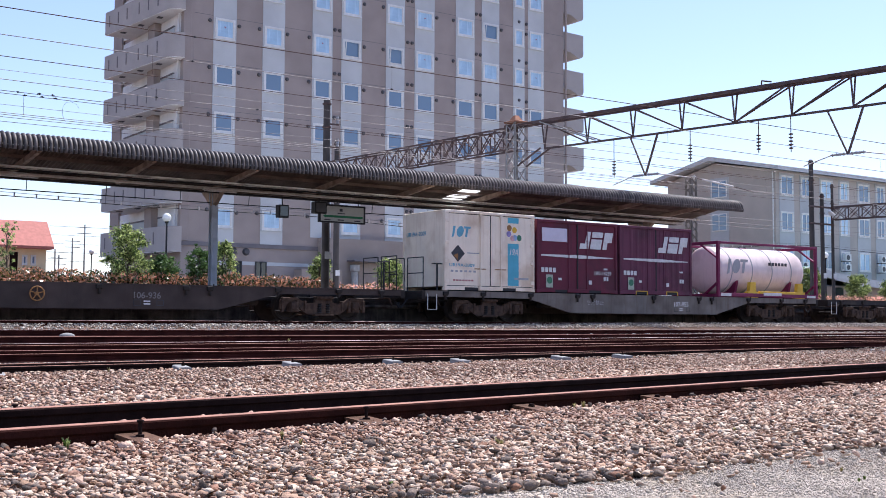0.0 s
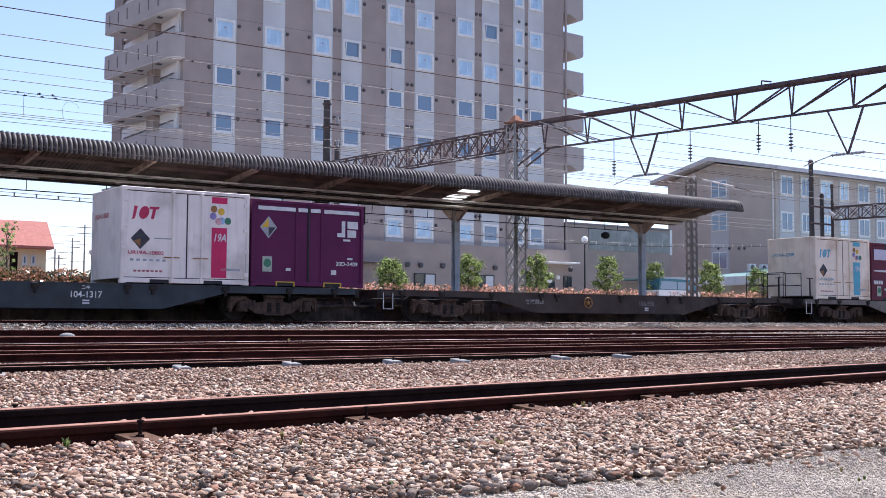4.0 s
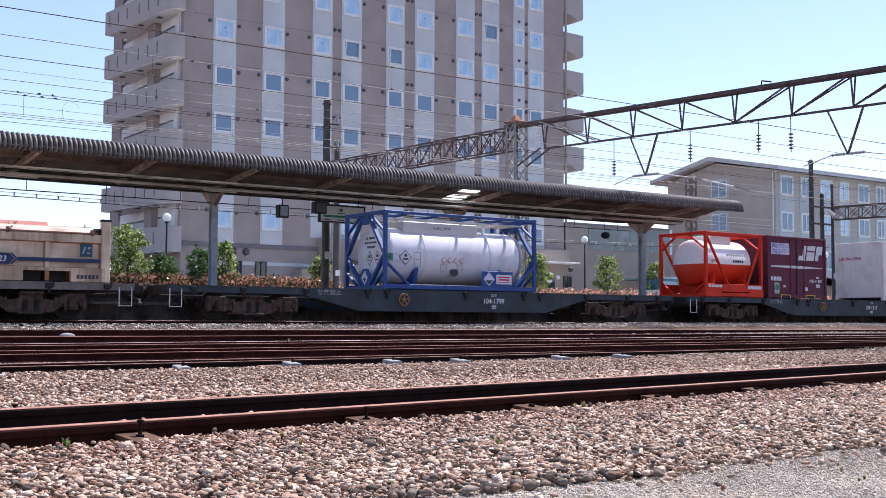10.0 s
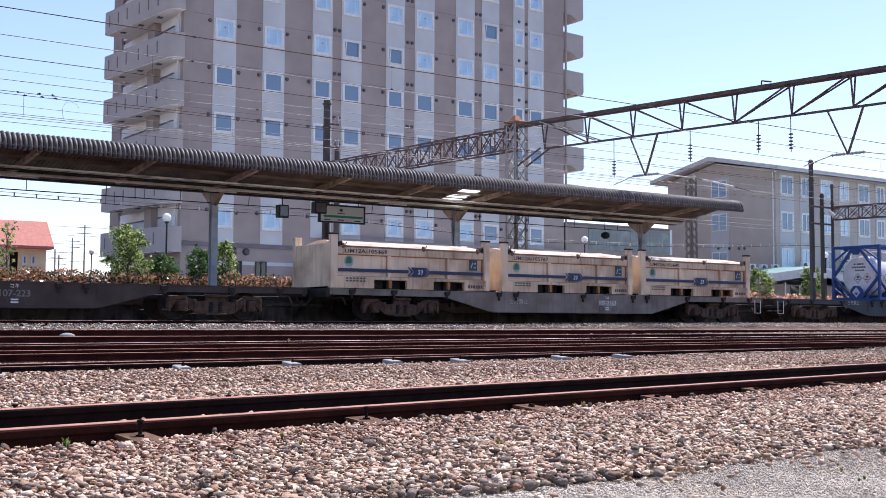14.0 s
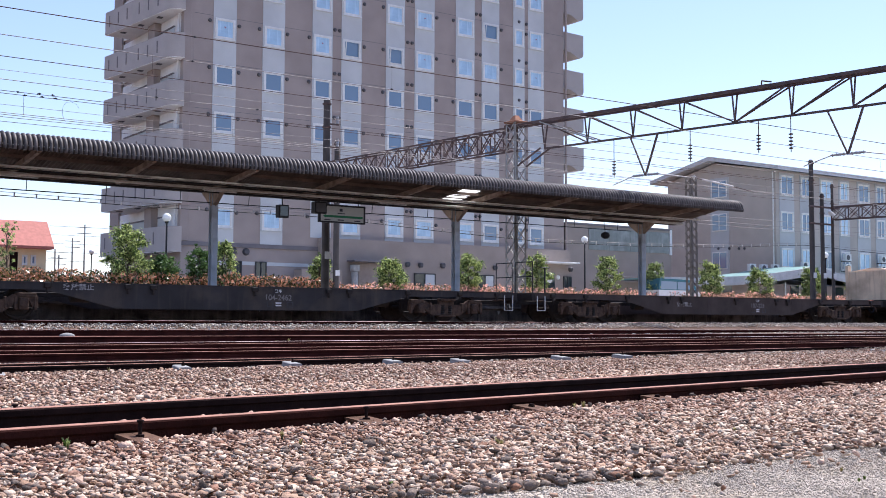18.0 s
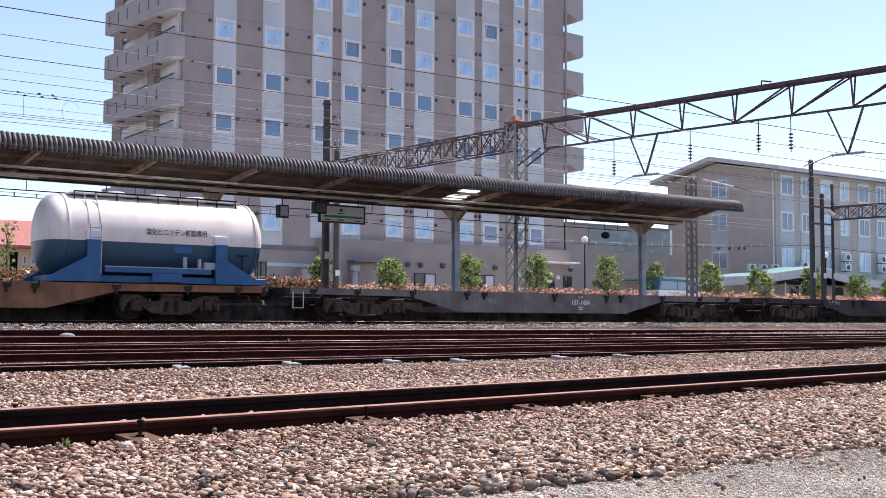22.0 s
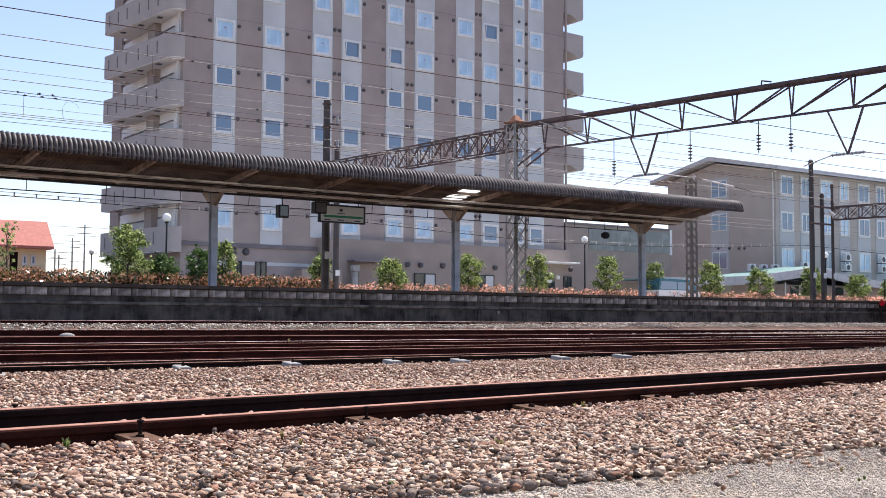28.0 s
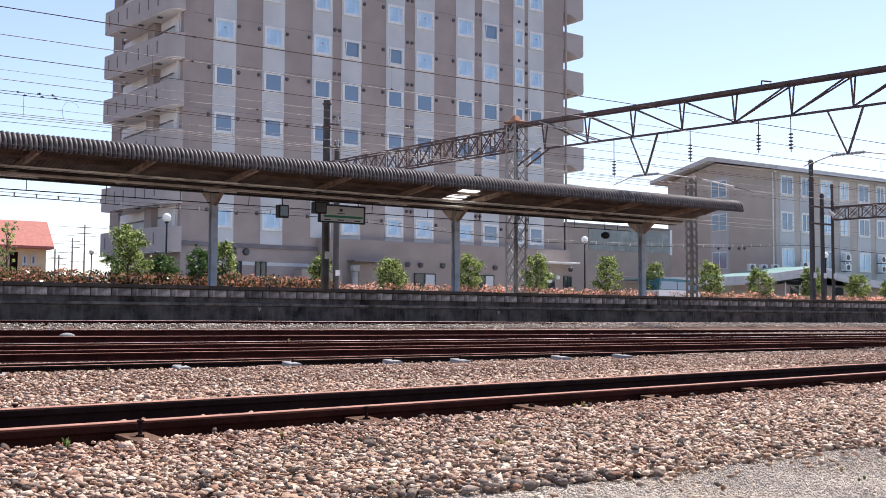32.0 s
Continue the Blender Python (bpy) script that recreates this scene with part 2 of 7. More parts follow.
def near_point(s, d, z=0.0):
    p = EYE + NEAR_DIR * s + NEAR_NRM * d
    return V(p.x, p.y, z)


RAIL_WEB = [(-0.063, 0), (0.063, 0), (0.063, 0.012), (0.012, 0.028), (0.009, 0.1), (0.031, 0.112), (0.0325, 0.141), (0.027, 0.149), (-0.027, 0.149), (-0.0325, 0.141), (-0.031, 0.112), (-0.009, 0.1), (-0.012, 0.028), (-0.063, 0.012)]


def rail(p, q, top_mat, label, group, side=None):
    """A rail with worn head from p to q, given at the top of its head."""
    p, q = Vector(p), Vector(q)
    d = (q - p).length
    ang = math.degrees(math.atan2(q.y - p.y, q.x - p.x))
    t = thing("rail", label, "rail", Matrix.Translation((p.x, p.y, p.z)) @ Euler((0, -math.atan2(q.z - p.z, (q.xy - p.xy).length), radians(ang))).to_matrix().to_4x4(), group, "structure")
    # the side colour holds the shade that falls below the head
    part("rail_profile", prism(bmesh.new(), [(y, z - 0.153) for y, z in RAIL_WEB], 0, d), side or M_RAIL_RUST_SHADE, t)
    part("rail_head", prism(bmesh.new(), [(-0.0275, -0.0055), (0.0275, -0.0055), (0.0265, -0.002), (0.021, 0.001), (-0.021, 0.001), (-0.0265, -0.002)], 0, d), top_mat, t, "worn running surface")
    return t


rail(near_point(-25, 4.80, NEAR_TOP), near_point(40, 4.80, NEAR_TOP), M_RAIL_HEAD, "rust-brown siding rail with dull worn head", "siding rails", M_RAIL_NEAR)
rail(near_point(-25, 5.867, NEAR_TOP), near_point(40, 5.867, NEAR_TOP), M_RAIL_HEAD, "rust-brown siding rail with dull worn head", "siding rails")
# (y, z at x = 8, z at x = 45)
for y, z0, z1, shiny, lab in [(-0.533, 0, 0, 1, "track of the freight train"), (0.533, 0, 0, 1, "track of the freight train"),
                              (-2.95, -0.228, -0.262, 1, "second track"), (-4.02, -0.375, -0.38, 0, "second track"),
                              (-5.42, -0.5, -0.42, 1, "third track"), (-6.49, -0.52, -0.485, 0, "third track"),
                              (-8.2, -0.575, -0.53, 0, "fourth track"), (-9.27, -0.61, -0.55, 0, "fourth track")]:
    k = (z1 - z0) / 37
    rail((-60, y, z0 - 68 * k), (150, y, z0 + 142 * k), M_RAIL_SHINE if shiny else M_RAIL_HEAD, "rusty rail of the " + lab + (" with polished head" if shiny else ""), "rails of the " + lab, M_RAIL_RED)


# the fifth track leans away from the others by seven degrees
FIFTH_DIR = V(math.sin(radians(82.9)), math.cos(radians(82.9)), 0)
FIFTH_NRM = V(-FIFTH_DIR.y, FIFTH_DIR.x, 0)


def fifth_point(s, d, z=0.0):
    p = EYE + FIFTH_DIR * s + FIFTH_NRM * d
    return V(p.x, p.y, z)


for d in (17.8, 18.87):
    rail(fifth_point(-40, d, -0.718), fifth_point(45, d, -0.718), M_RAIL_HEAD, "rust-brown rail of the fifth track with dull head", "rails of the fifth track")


def sleeper_row(x0, x1, y, z, step=0.62):
    me = None
    for i in range(int((x1 - x0) / step)):
        if me is None:
            me = mesh_of("sleeper", box(bmesh.new(), -0.1, 0.1, -1.05, 1.05, -0.14, 0, 0.012), M_SLEEPER)
        o = part("sleeper", me, None, None, "", pose(x0 + i * step, y, z - 0.02, 0, 0, random.uniform(-1, 1)))
        tagged(o, "dark weathered wooden sleeper half sunk in ballast", "sleeper", "sleepers", "structure")


sleeper_row(4, 56, 0, -0.15, 0.8)

# sleepers, tie plates and spikes of the nearest siding
SLEEPERS = [1.345 + 1.365 * i for i in range(-2, 14)]
ROT_NEAR = math.degrees(math.atan2(NEAR_DIR.y, NEAR_DIR.x))
for n, s in enumerate(SLEEPERS):
    sl = solid("sleeper", box(bmesh.new(), -0.11, 0.11, -1.0, 1.0, -0.14, 0, 0.012), M_SLEEPER, "old dark wooden sleeper of the siding, half buried", "sleeper", "structure", "siding sleepers", Matrix.Translation(near_point(s, 5.333, NEAR_TOP - 0.143)) @ pose(0, 0, 0, 0, 0, ROT_NEAR))
    for d, sg in ((4.80, -1), (5.867, 1)):
        # a ridged rail brace outside the rail, with a bolt that stands up by turns
        bm = bmesh.new()
        for a in (-0.078, 0.002):
            prism(bm, [(sg * 0.03, 0.075), (sg * 0.03, 0.09), (sg * 0.27, 0.066), (sg * 0.28, 0.06), (sg * 0.28, 0.045)], a, a + 0.076)
        prism(bm, [(sg * 0.03, 0.06), (sg * 0.03, 0.084), (sg * 0.27, 0.06), (sg * 0.27, 0.045)], -0.07, 0.07)
        pl = part("rail_brace", bm, M_BRACE, sl, "rusty ridged rail brace", pose(0, d - 5.333, 0.0))
        top = {2: 0.112, 3: 0.158, 4: 0.15}.get(n, 0.1)
        bm = rod(bmesh.new(), (0.0, sg * 0.12, 0.07), (0.0, sg * 0.12, top - 0.01), 0.009, 8)
        lathe(bm, [(top - 0.016, 0.009), (top - 0.013, 0.017), (top - 0.004, 0.016), (top, 0.006)], (0.0, sg * 0.12, 0), 10, "z")
        lathe(bm, [(0.07, 0.022), (0.088, 0.022), (0.09, 0.01)], (0.0, sg * 0.12, 0), 6, "z")
        part("bolt", bm, M_RAIL_RUST_SHADE, pl)
        part("brace_foot", box(bmesh.new(), -0.09, 0.09, sg * 0.02, sg * 0.285, 0.0, 0.044), M_RAIL_RUST_SHADE, pl)


# loose stones
def stone_shapes(count, corners, seed):
    """A few angular stones, each the hull of random corners."""
    rs = np.random.RandomState(seed)
    out = []
    while len(out) < count:
        p = rs.normal(0, 1, (corners, 3))
        p /= np.linalg.norm(p, axis=1)[:, None] ** 0.85
        bmt = bmesh.new()
        for q in p:
            bmt.verts.new(q)
        r = bmesh.ops.convex_hull(bmt, input=bmt.verts[:])
        bmesh.ops.delete(bmt, geom=[e for e in set(r["geom_interior"]) | set(r["geom_unused"]) if isinstance(e, bmesh.types.BMVert)], context="VERTS")
        bmt.verts.index_update()
        out.append((np.array([v.co[:] for v in bmt.verts]), np.array([[v.index for v in f.verts] for f in bmt.faces])))
        bmt.free()
    return out


def stones(name, spots, size, material, label, corners=8):
    """Angular stones, each its own little solid, joined as one stuff object."""
    rs = np.random.RandomState(7)
    kinds = stone_shapes(14, corners, 5)
    n = len(spots)
    kind = rs.randint(0, len(kinds), n)
    co, fa, at = [], [], 0
    for i, (base, tri) in enumerate(kinds):
        sp = spots[kind == i]
        m, k = len(sp), len(base)
        if not m:
            continue
        turn = rs.normal(0, 1, (m, 3, 3))
        turn = np.linalg.qr(turn)[0]
        turn[np.linalg.det(turn) < 0, :, 0] *= -1
        sc = size * np.exp(rs.normal(0, 0.3, (m, 1, 1))) * rs.uniform(0.7, 1.3, (m, 1, 3))
        pts = np.einsum("nij,nkj->nki", turn, base[None] * sc) * np.array([1.12, 1.12, 0.72]) + sp[:, None, :]
        co.append(pts.reshape(-1, 3))
        fa.append((tri[None] + (at + np.arange(m) * k)[:, None, None]).reshape(-1, 3))
        at += m * k
    co, faces = np.concatenate(co), np.concatenate(fa)
    me = bpy.data.meshes.new(name)
    me.vertices.add(len(co))
    me.vertices.foreach_set("co", co.reshape(-1))
    me.loops.add(faces.size)
    me.loops.foreach_set("vertex_index", faces.reshape(-1).astype(np.int32))
    me.polygons.add(len(faces))
    me.polygons.foreach_set("loop_start", np.arange(0, faces.size, 3, dtype=np.int32))
    me.update(calc_edges=True)
    me.materials.append(material)
    return tagged(new(name, me), label, "ballast", "", "stuff")


def strip(n, s0, s1, d0, d1, seed, lift=0.012, gap=None):
    """Random spots on the ground in the frame of the nearest siding; fewer where far along."""
    rs = np.random.RandomState(seed)
    s, d = rs.uniform(s0, s1, n), rs.uniform(d0, d1, n)
    keep = np.ones(n, bool)
    for g in gap or ():
        keep &= (np.abs(d - g) > 0.075 + 0.05 * rs.rand(n))
    s, d = s[keep], d[keep]
    p = np.array([EYE.x, EYE.y, 0]) + s[:, None] * np.array(NEAR_DIR) + d[:, None] * np.array(NEAR_NRM)
    p[:, 2] = np.interp(p[:, 1], [a for a, b in GROUND], [b for a, b in GROUND]) + lift + rs.uniform(-0.022, 0.03, len(p))
    return p


def yard(n, x0, x1, y0, y1, seed, lift=0.01):
    rs = np.random.RandomState(seed)
    p = np.stack([rs.uniform(x0, x1, n), rs.uniform(y0, y1, n), np.zeros(n)], -1)
    p[:, 2] = np.interp(p[:, 1], [a for a, b in GROUND], [b for a, b in GROUND]) + lift + rs.uniform(-0.025, 0.025, n) + heap(p[:, 0], p[:, 1])
    return p


def in_view(p, margin=0.04):
    """The spots in front of the standpoint, so that no stone is wasted behind it."""
    d = p - np.array(EYE)
    a = np.arctan2(d[:, 0], d[:, 1]) - radians(35)
    return p[np.abs(a) < radians(22.5 + margin * 57)]


near = in_view(strip(158000, -1.2, 10.0, 2.0, 4.72, 1, gap=(4.8,)))
# the gravel path takes the place of stones in the lower corner
def near_frame(p):
    q = p[:, :2] - np.array(EYE)[:2]
    return q @ np.array(NEAR_DIR)[:2], q @ np.array(NEAR_NRM)[:2]


def path_edge(s):
    return 2.5 - 0.13 * (np.clip(s, -3, 9) - 2.7) + 0.05 * np.sin(s * 3.1) + 0.03 * np.sin(s * 8.3)


ns, nd = near_frame(near)
path = nd < path_edge(ns) + 0.22 * np.random.RandomState(6).rand(len(near)) ** 2
rsel = np.random.RandomState(5).rand(len(near))
near, nd = near[~path | (rsel < 0.02)], nd[~path | (rsel < 0.02)]
rusty = np.random.RandomState(8).rand(len(near)) < np.clip((nd - 3.5) / 0.8, 0.2, 0.9)
stones("ballast_near_siding", near[~rusty], 0.0117, M_BALLAST, "pinkish grey angular ballast stones beside the siding", 8)
stones("rusty_ballast", near[rusty], 0.012, M_BALLAST_RUST, "rust-stained red-brown ballast stones close to the siding rail", 8)
four = in_view(strip(15000, -2, 16.0, 4.85, 5.8, 2, lift=0.0, gap=(4.8, 5.867)))
stones("ballast_in_siding", four, 0.0165, M_BALLAST_RUST, "ballast stones between the siding rails", 8)
mid = in_view(np.concatenate([strip(68000, -3.5, 16.0, 5.95, 9.0, 3), strip(66000, -3.5, 34.0, 9.0, 17.2, 13), in_view(strip(16000, 10.0, 30.0, 2.0, 4.72, 23))]))
mid = mid[(mid[:, :2] - np.array(EYE)[:2]) @ np.array(FIFTH_NRM)[:2] < 17.68]
rusty = np.random.RandomState(9).rand(len(mid)) < 0.55
stones("ballast_between_tracks", mid[~rusty], 0.019, M_BALLAST, "pinkish grey ballast between siding and tracks", 7)
stones("rusty_ballast", mid[rusty], 0.0195, M_BALLAST_RUST, "rust-stained ballast stones between siding and tracks", 7)
far = np.concatenate([yard(13000, 2, 62, -2.2, -1.05, 4, 0.03), yard(6500, 2, 60, -7.9, -6.8, 6), yard(6500, 2, 60, -5.2, -4.3, 8), yard(6500, 2, 60, -11.3, -9.6, 9), yard(9000, 2, 60, -4.0, -2.95, 10), yard(6500, 2, 60, -9.2, -8.2, 11)])
stones("grey_ballast_yard", in_view(far), 0.026, M_BALLAST_GREY, "grey ballast stones among the running tracks", 6)

# larger dark stones have rolled down to the path edge, shaded sides painted in
rs = np.random.RandomState(44)
es = np.concatenate([rs.uniform(1.6, 3.4, 130), rs.uniform(3.2, 8.5, 60)])
ed = path_edge(es) + np.abs(rs.normal(0.03, 0.11, len(es)))
edge = np.array([EYE.x, EYE.y, 0]) + es[:, None] * np.array(NEAR_DIR) + ed[:, None] * np.array(NEAR_NRM)
edge[:, 2] = [ground_z(y) + 0.03 for y in edge[:, 1]]
stones("edge_ballast", edge, 0.019, M_DARK_SHADED_STONE, "larger dark grey ballast stones along the path edge, shade painted in", 8)
strewn = near[np.random.RandomState(45).rand(len(near)) < 0.012] + np.array([0, 0, 0.012])
stones("dark_ballast", strewn, 0.0165, M_DARK_SHADED_STONE, "scattered dark ballast stones among the pinkish ones", 8)


def path_mesh():
    """The flat gravel path in front of the ballast."""
    bm = bmesh.new()
    n = 120
    A, C = [], []
    for i in range(n + 1):
        s = -20 + i * 0.5
        p = near_point(s, float(path_edge(s)) + 0.06)
        A.append(bm.verts.new((p.x, p.y, ground_z(p.y) + 0.012)))
        p = near_point(s, -7.0)
        C.append(bm.verts.new((p.x, p.y, ground_z(p.y) + 0.012)))
    for i in range(n):
        bm.faces.new((C[i], C[i + 1], A[i + 1], A[i]))
    return bm


rp = np.random.RandomState(31)
bits = in_view(strip(300000, 0.5, 9.0, 1.4, 2.9, 31, lift=0.004))
bs, bd = near_frame(bits)
bits = bits[bd < path_edge(bs) + 0.25 * rp.rand(len(bits))]
bits[:, 2] = np.interp(bits[:, 1], [a for a, b in GROUND], [b for a, b in GROUND]) + 0.0125 + rp.uniform(-0.003, 0.002, len(bits))
stones("path_gravel", bits, 0.0042, M_GRAVEL, "fine pale gravel on the path", 6)
solid("gravel_path", path_mesh(), M_GRAVEL, "pale grey path of fine crushed gravel", "path", "structure")

# white plates beside the fifth track
for s, d in ((5.94, 15.6), (9.29, 16.59), (11.65, 16.9), (13.86, 16.76), (15.19, 16.3), (18.33, 16.5), (20.41, 16.5), (35.4, 18.2)):
    p = fifth_point(s, d)
    t = thing("marker_block", "low white concrete block with a bolt beside the rail", "concrete block", pose(p.x, p.y, -0.80, 3, 0, -10), "marker blocks")
    part("slab", prism(bmesh.new(), [(-0.115, 0), (-0.105, 0.07), (-0.09, 0.08), (0.09, 0.08), (0.105, 0.07), (0.115, 0)], -0.3, 0.2, "y"), M_CONC_WHITE, t)
    part("bolt", rod(rod(bmesh.new(), (0.03, 0, 0.08), (0.03, 0, 0.15), 0.014, 8), (0.03, 0, 0.08), (0.03, 0, 0.105), 0.03, 6), M_RAIL_RUST_SHADE, t)

# a pale cable pipe lies on the ballast, and a few boards between the rails
bm = bmesh.new()
PIPE = [(6.7, -16.3), (10.0, -15.2), (13.4, -14.2), (16.8, -13.4), (22.0, -12.7), (28.0, -12.1), (34.0, -11.5)]
for (xa, ya), (xb, yb) in zip(PIPE, PIPE[1:]):
    rod(bm, (xa, ya, ground_z(ya) + 0.03), (xb, yb, ground_z(yb) + 0.03), 0.02, 8)
solid("ground_pipe", bm, M_PLATE, "dusty brown cable pipe lying on the ballast", "pipe", "structure")
for x, y, rz in ((22.4, -10.4, 8), (24.9, -10.2, 12), (9.6, -11.9, 6)):
    solid("loose_board", box(bmesh.new(), -0.45, 0.45, -0.08, 0.08, 0, 0.03, 0.006), M_PLATE, "weathered brown board lying beside the rail", "board", "", "loose boards", pose(x, y, ground_z(y) + 0.03, 4, 0, rz))

# ---- street behind the platform, unseen, laid pale to bounce light ----
M_STREET_BOUNCE = mat("street_bounce_concrete", (0.42, 0.4, 0.38), 0.9, var=0.2, scale=0.8, fine=30, bump=0.2)
solid("street", box(bmesh.new(), -60, 160, 8.9, 35.4, 0.8, 0.96), M_STREET_BOUNCE, "unseen pale concrete street behind the platform, added to bounce light", kind="structure")

# ---- platform ----
M_COPING = mat("coping_brown_concrete", (0.075, 0.06, 0.048), 0.95, spec=0.15, var=0.3, scale=2, fine=40, bump=0.4, objvar=0.25)
M_CONC_LEDGE = mat("ledge_concrete", (0.16, 0.136, 0.114), 0.95, spec=0.15, var=0.5, scale=3, fine=30, bump=0.6, dirt=(0.03, 0.028, 0.025), streak=0.5)
PX0, PX1, PE, PZ = -4.0, 62.0, 1.55, 1.06
pf = solid("platform", box(bmesh.new(), PX0, PX1, PE + 0.06, 8.6, -0.6, PZ - 0.01), M_CONC, "long island platform of dark weathered concrete", "platform", "structure")
def rough_ledge():
    """The worn lip of an older, lower platform edge."""
    bm = bmesh.new()
    rows = []
    for i in range(331):
        x = PX0 + 0.2 * i
        a = 0.03 * noise.noise((x * 1.3, 0, 0)) + 0.02 * noise.noise((x * 5, 3, 0))
        rows.append([bm.verts.new(q) for q in ((x, PE + 0.1, 0.56 + a), (x, PE - 0.02 + a, 0.54 + a), (x, PE - 0.03 + a * 0.6, 0.47), (x, PE + 0.04, 0.42 + a))])
    for A, C in zip(rows, rows[1:]):
        for j in range(3):
            bm.faces.new((A[j], A[j + 1], C[j + 1], C[j]))
    return bm


part("wall_ledge", rough_ledge(), M_CONC_LEDGE, pf, "crumbling ledge of an older platform edge")
part("wall_face", box(bmesh.new(), PX0, PX1, PE + 0.02, PE + 0.1, -0.5, 0.47), M_CONC, pf, "dark stained retaining wall")
COPING = mesh_of("coping_stone", box(bmesh.new(), 0.008, 0.992, -0.05, 0.6, 0, 0.11, 0.012), M_COPING)
BLOCK = mesh_of("wall_block", box(bmesh.new(), 0.01, 0.59, 0.0, 0.2, 0, 0.225, 0.014), M_CONC_LIGHT)
for i in range(int(PX1 - PX0)):
    part("coping_stone", COPING, None, pf, "", pose(PX0 + i, PE + random.uniform(-0.008, 0.008), PZ - 0.11 + random.uniform(-0.006, 0.006)))
for i in range(int((PX1 - PX0) / 0.6)):
    part("wall_block", BLOCK, None, pf, "", pose(PX0 + 0.6 * i, PE + random.uniform(0, 0.015), 0.71))
# white mark plates and a drain hole low on the wall
for x, z in ((15.71, 0.42), (25.15, 0.38)):
    part("mark_plate", prism(bmesh.new(), [(x - 0.065, z), (x + 0.065, z), (x, z - 0.13)], PE + 0.008, PE + 0.03, "y"), M_CONC_WHITE, pf, "small white triangle plate")
part("drain_hole", box(bmesh.new(), 36.1, 36.32, PE + 0.012, PE + 0.03, 0.22, 0.42), M_BLACK, pf, "dark drain hole")

# ---- platform roof ----
M_CLEAR = bpy.data.materials.new("clear_roof_plastic")
M_CLEAR.use_nodes = True
_tr = M_CLEAR.node_tree.nodes.new("ShaderNodeBsdfTranslucent")
_tr.inputs[0].default_value = (0.85, 0.84, 0.8, 1)
M_CLEAR.node_tree.links.new(_tr.outputs[0], M_CLEAR.node_tree.nodes["Material Output"].inputs[0])
RX0, RX1 = -4.0, 38.3
roof = thing("platform_roof", "long low platform canopy with corrugated grey eaves and brown steel arms", "platform canopy", pose(0, 0, 0), kind="structure")


def eave_sheet():
    """Seven waves of corrugated sheet, rolled over at the eave."""
    bm = bmesh.new()
    prof = [(0.75, -0.02)] + [(0.36 - 0.36 * math.sin(radians(a)), -0.38 + 0.38 * math.cos(radians(a))) for a in range(0, 91, 15)] + [(0.0, -0.42), (0.02, -0.47), (0.07, -0.47)]
    n, w = 7 * 10, 0.98
    rows = []
    for i in range(n + 1):
        x = w * i / n
        k = 0.1 * math.sqrt(max(0.0, 1 - (((i + 5) % 10) / 5 - 1) ** 2)) - 0.05
        row = []
        for j, (y, z) in enumerate(prof):
            a = radians(min(90, max(0, (j - 1) * 15)))
            row.append(bm.verts.new((x, y - k * math.sin(a), z + k * math.cos(a))))
        rows.append(row)
    for A, C in zip(rows, rows[1:]):
        for j in range(len(prof) - 1):
            bm.faces.new((A[j], A[j + 1], C[j + 1], C[j]))
    for i in range(7):
        # a pale bolt cap at the foot of each wave
        bmesh.ops.create_cube(bm, size=1, matrix=Matrix.Translation((0.07 + 0.14 * i, -0.035, -0.36)) @ Matrix.Diagonal((0.022, 0.03, 0.022, 1)))
    for f in bm.faces:
        if f.calc_area() < 0.0009 and f.calc_center_median().y < -0.015 and abs(f.calc_center_median().z + 0.36) < 0.02 and f.calc_area() > 0.0003 and abs((f.calc_center_median().x / 0.14) % 1 - 0.5) < 0.12:
            f.material_index = 1
    return mesh_of("eave_sheet", bm, [M_ROOFSHEET, M_MAST], 50)


EAVE = eave_sheet()
for i in range(int((RX1 - RX0) / 0.98) + 1):
    x = RX1 - 0.98 * (i + 1)
    part("eave_sheet", EAVE, None, roof, "", pose(x, 1.5 + random.uniform(-0.006, 0.006), 5.2 + random.uniform(-0.006, 0.006)))
    part("eave_sheet", EAVE, None, roof, "", Matrix.Translation((x + 0.98, 8.7, 5.2)) @ pose(0, 0, 0, 0, 0, 180))
# sheets that fall from both eaves to the valley
for sg, y0 in ((1, 1.8), (-1, 8.4)):
    for i in range(int((RX1 - RX0) / 1.96) + 1):
        x1 = RX1 - 1.96 * i
        bm = bmesh.new()
        n = 28
        rows = []
        for k in range(n + 1):
            x = x1 - 1.96 * k / n
            dz = 0.02 * math.cos(k * math.pi)
            rows.append([bm.verts.new((x, y0, 5.1 + dz)), bm.verts.new((x, 5.1, 4.52 + dz))])
        for A, C in zip(rows, rows[1:]):
            bm.faces.new((A[0], A[1], C[1], C[0]))
        if sg == 1 and x1 - 1.96 < 24.9 < x1:
            # one sheet is clear plastic in its middle
            bm.free()
            for a, c, ya, yb in ((24.3, 25.45, 1.8, 3.0), (24.3, 25.45, 4.36, 5.1), (x1 - 1.96, 24.3, 1.8, 5.1), (25.45, x1, 1.8, 5.1)):
                za, zb = 5.1 - (ya - 1.8) * 0.1758, 5.1 - (yb - 1.8) * 0.1758
                part("roof_sheet", prism(bmesh.new(), [(ya, za), (yb, zb), (yb, zb + 0.02), (ya, za + 0.02)], a, c), M_ROOF_UNDER, roof)
            part("clear_sheet", prism(bmesh.new(), [(3.0, 4.889), (4.36, 4.65), (4.36, 4.655), (3.0, 4.894)], 24.3, 25.45), M_CLEAR, roof, "translucent sunlit roof panel")
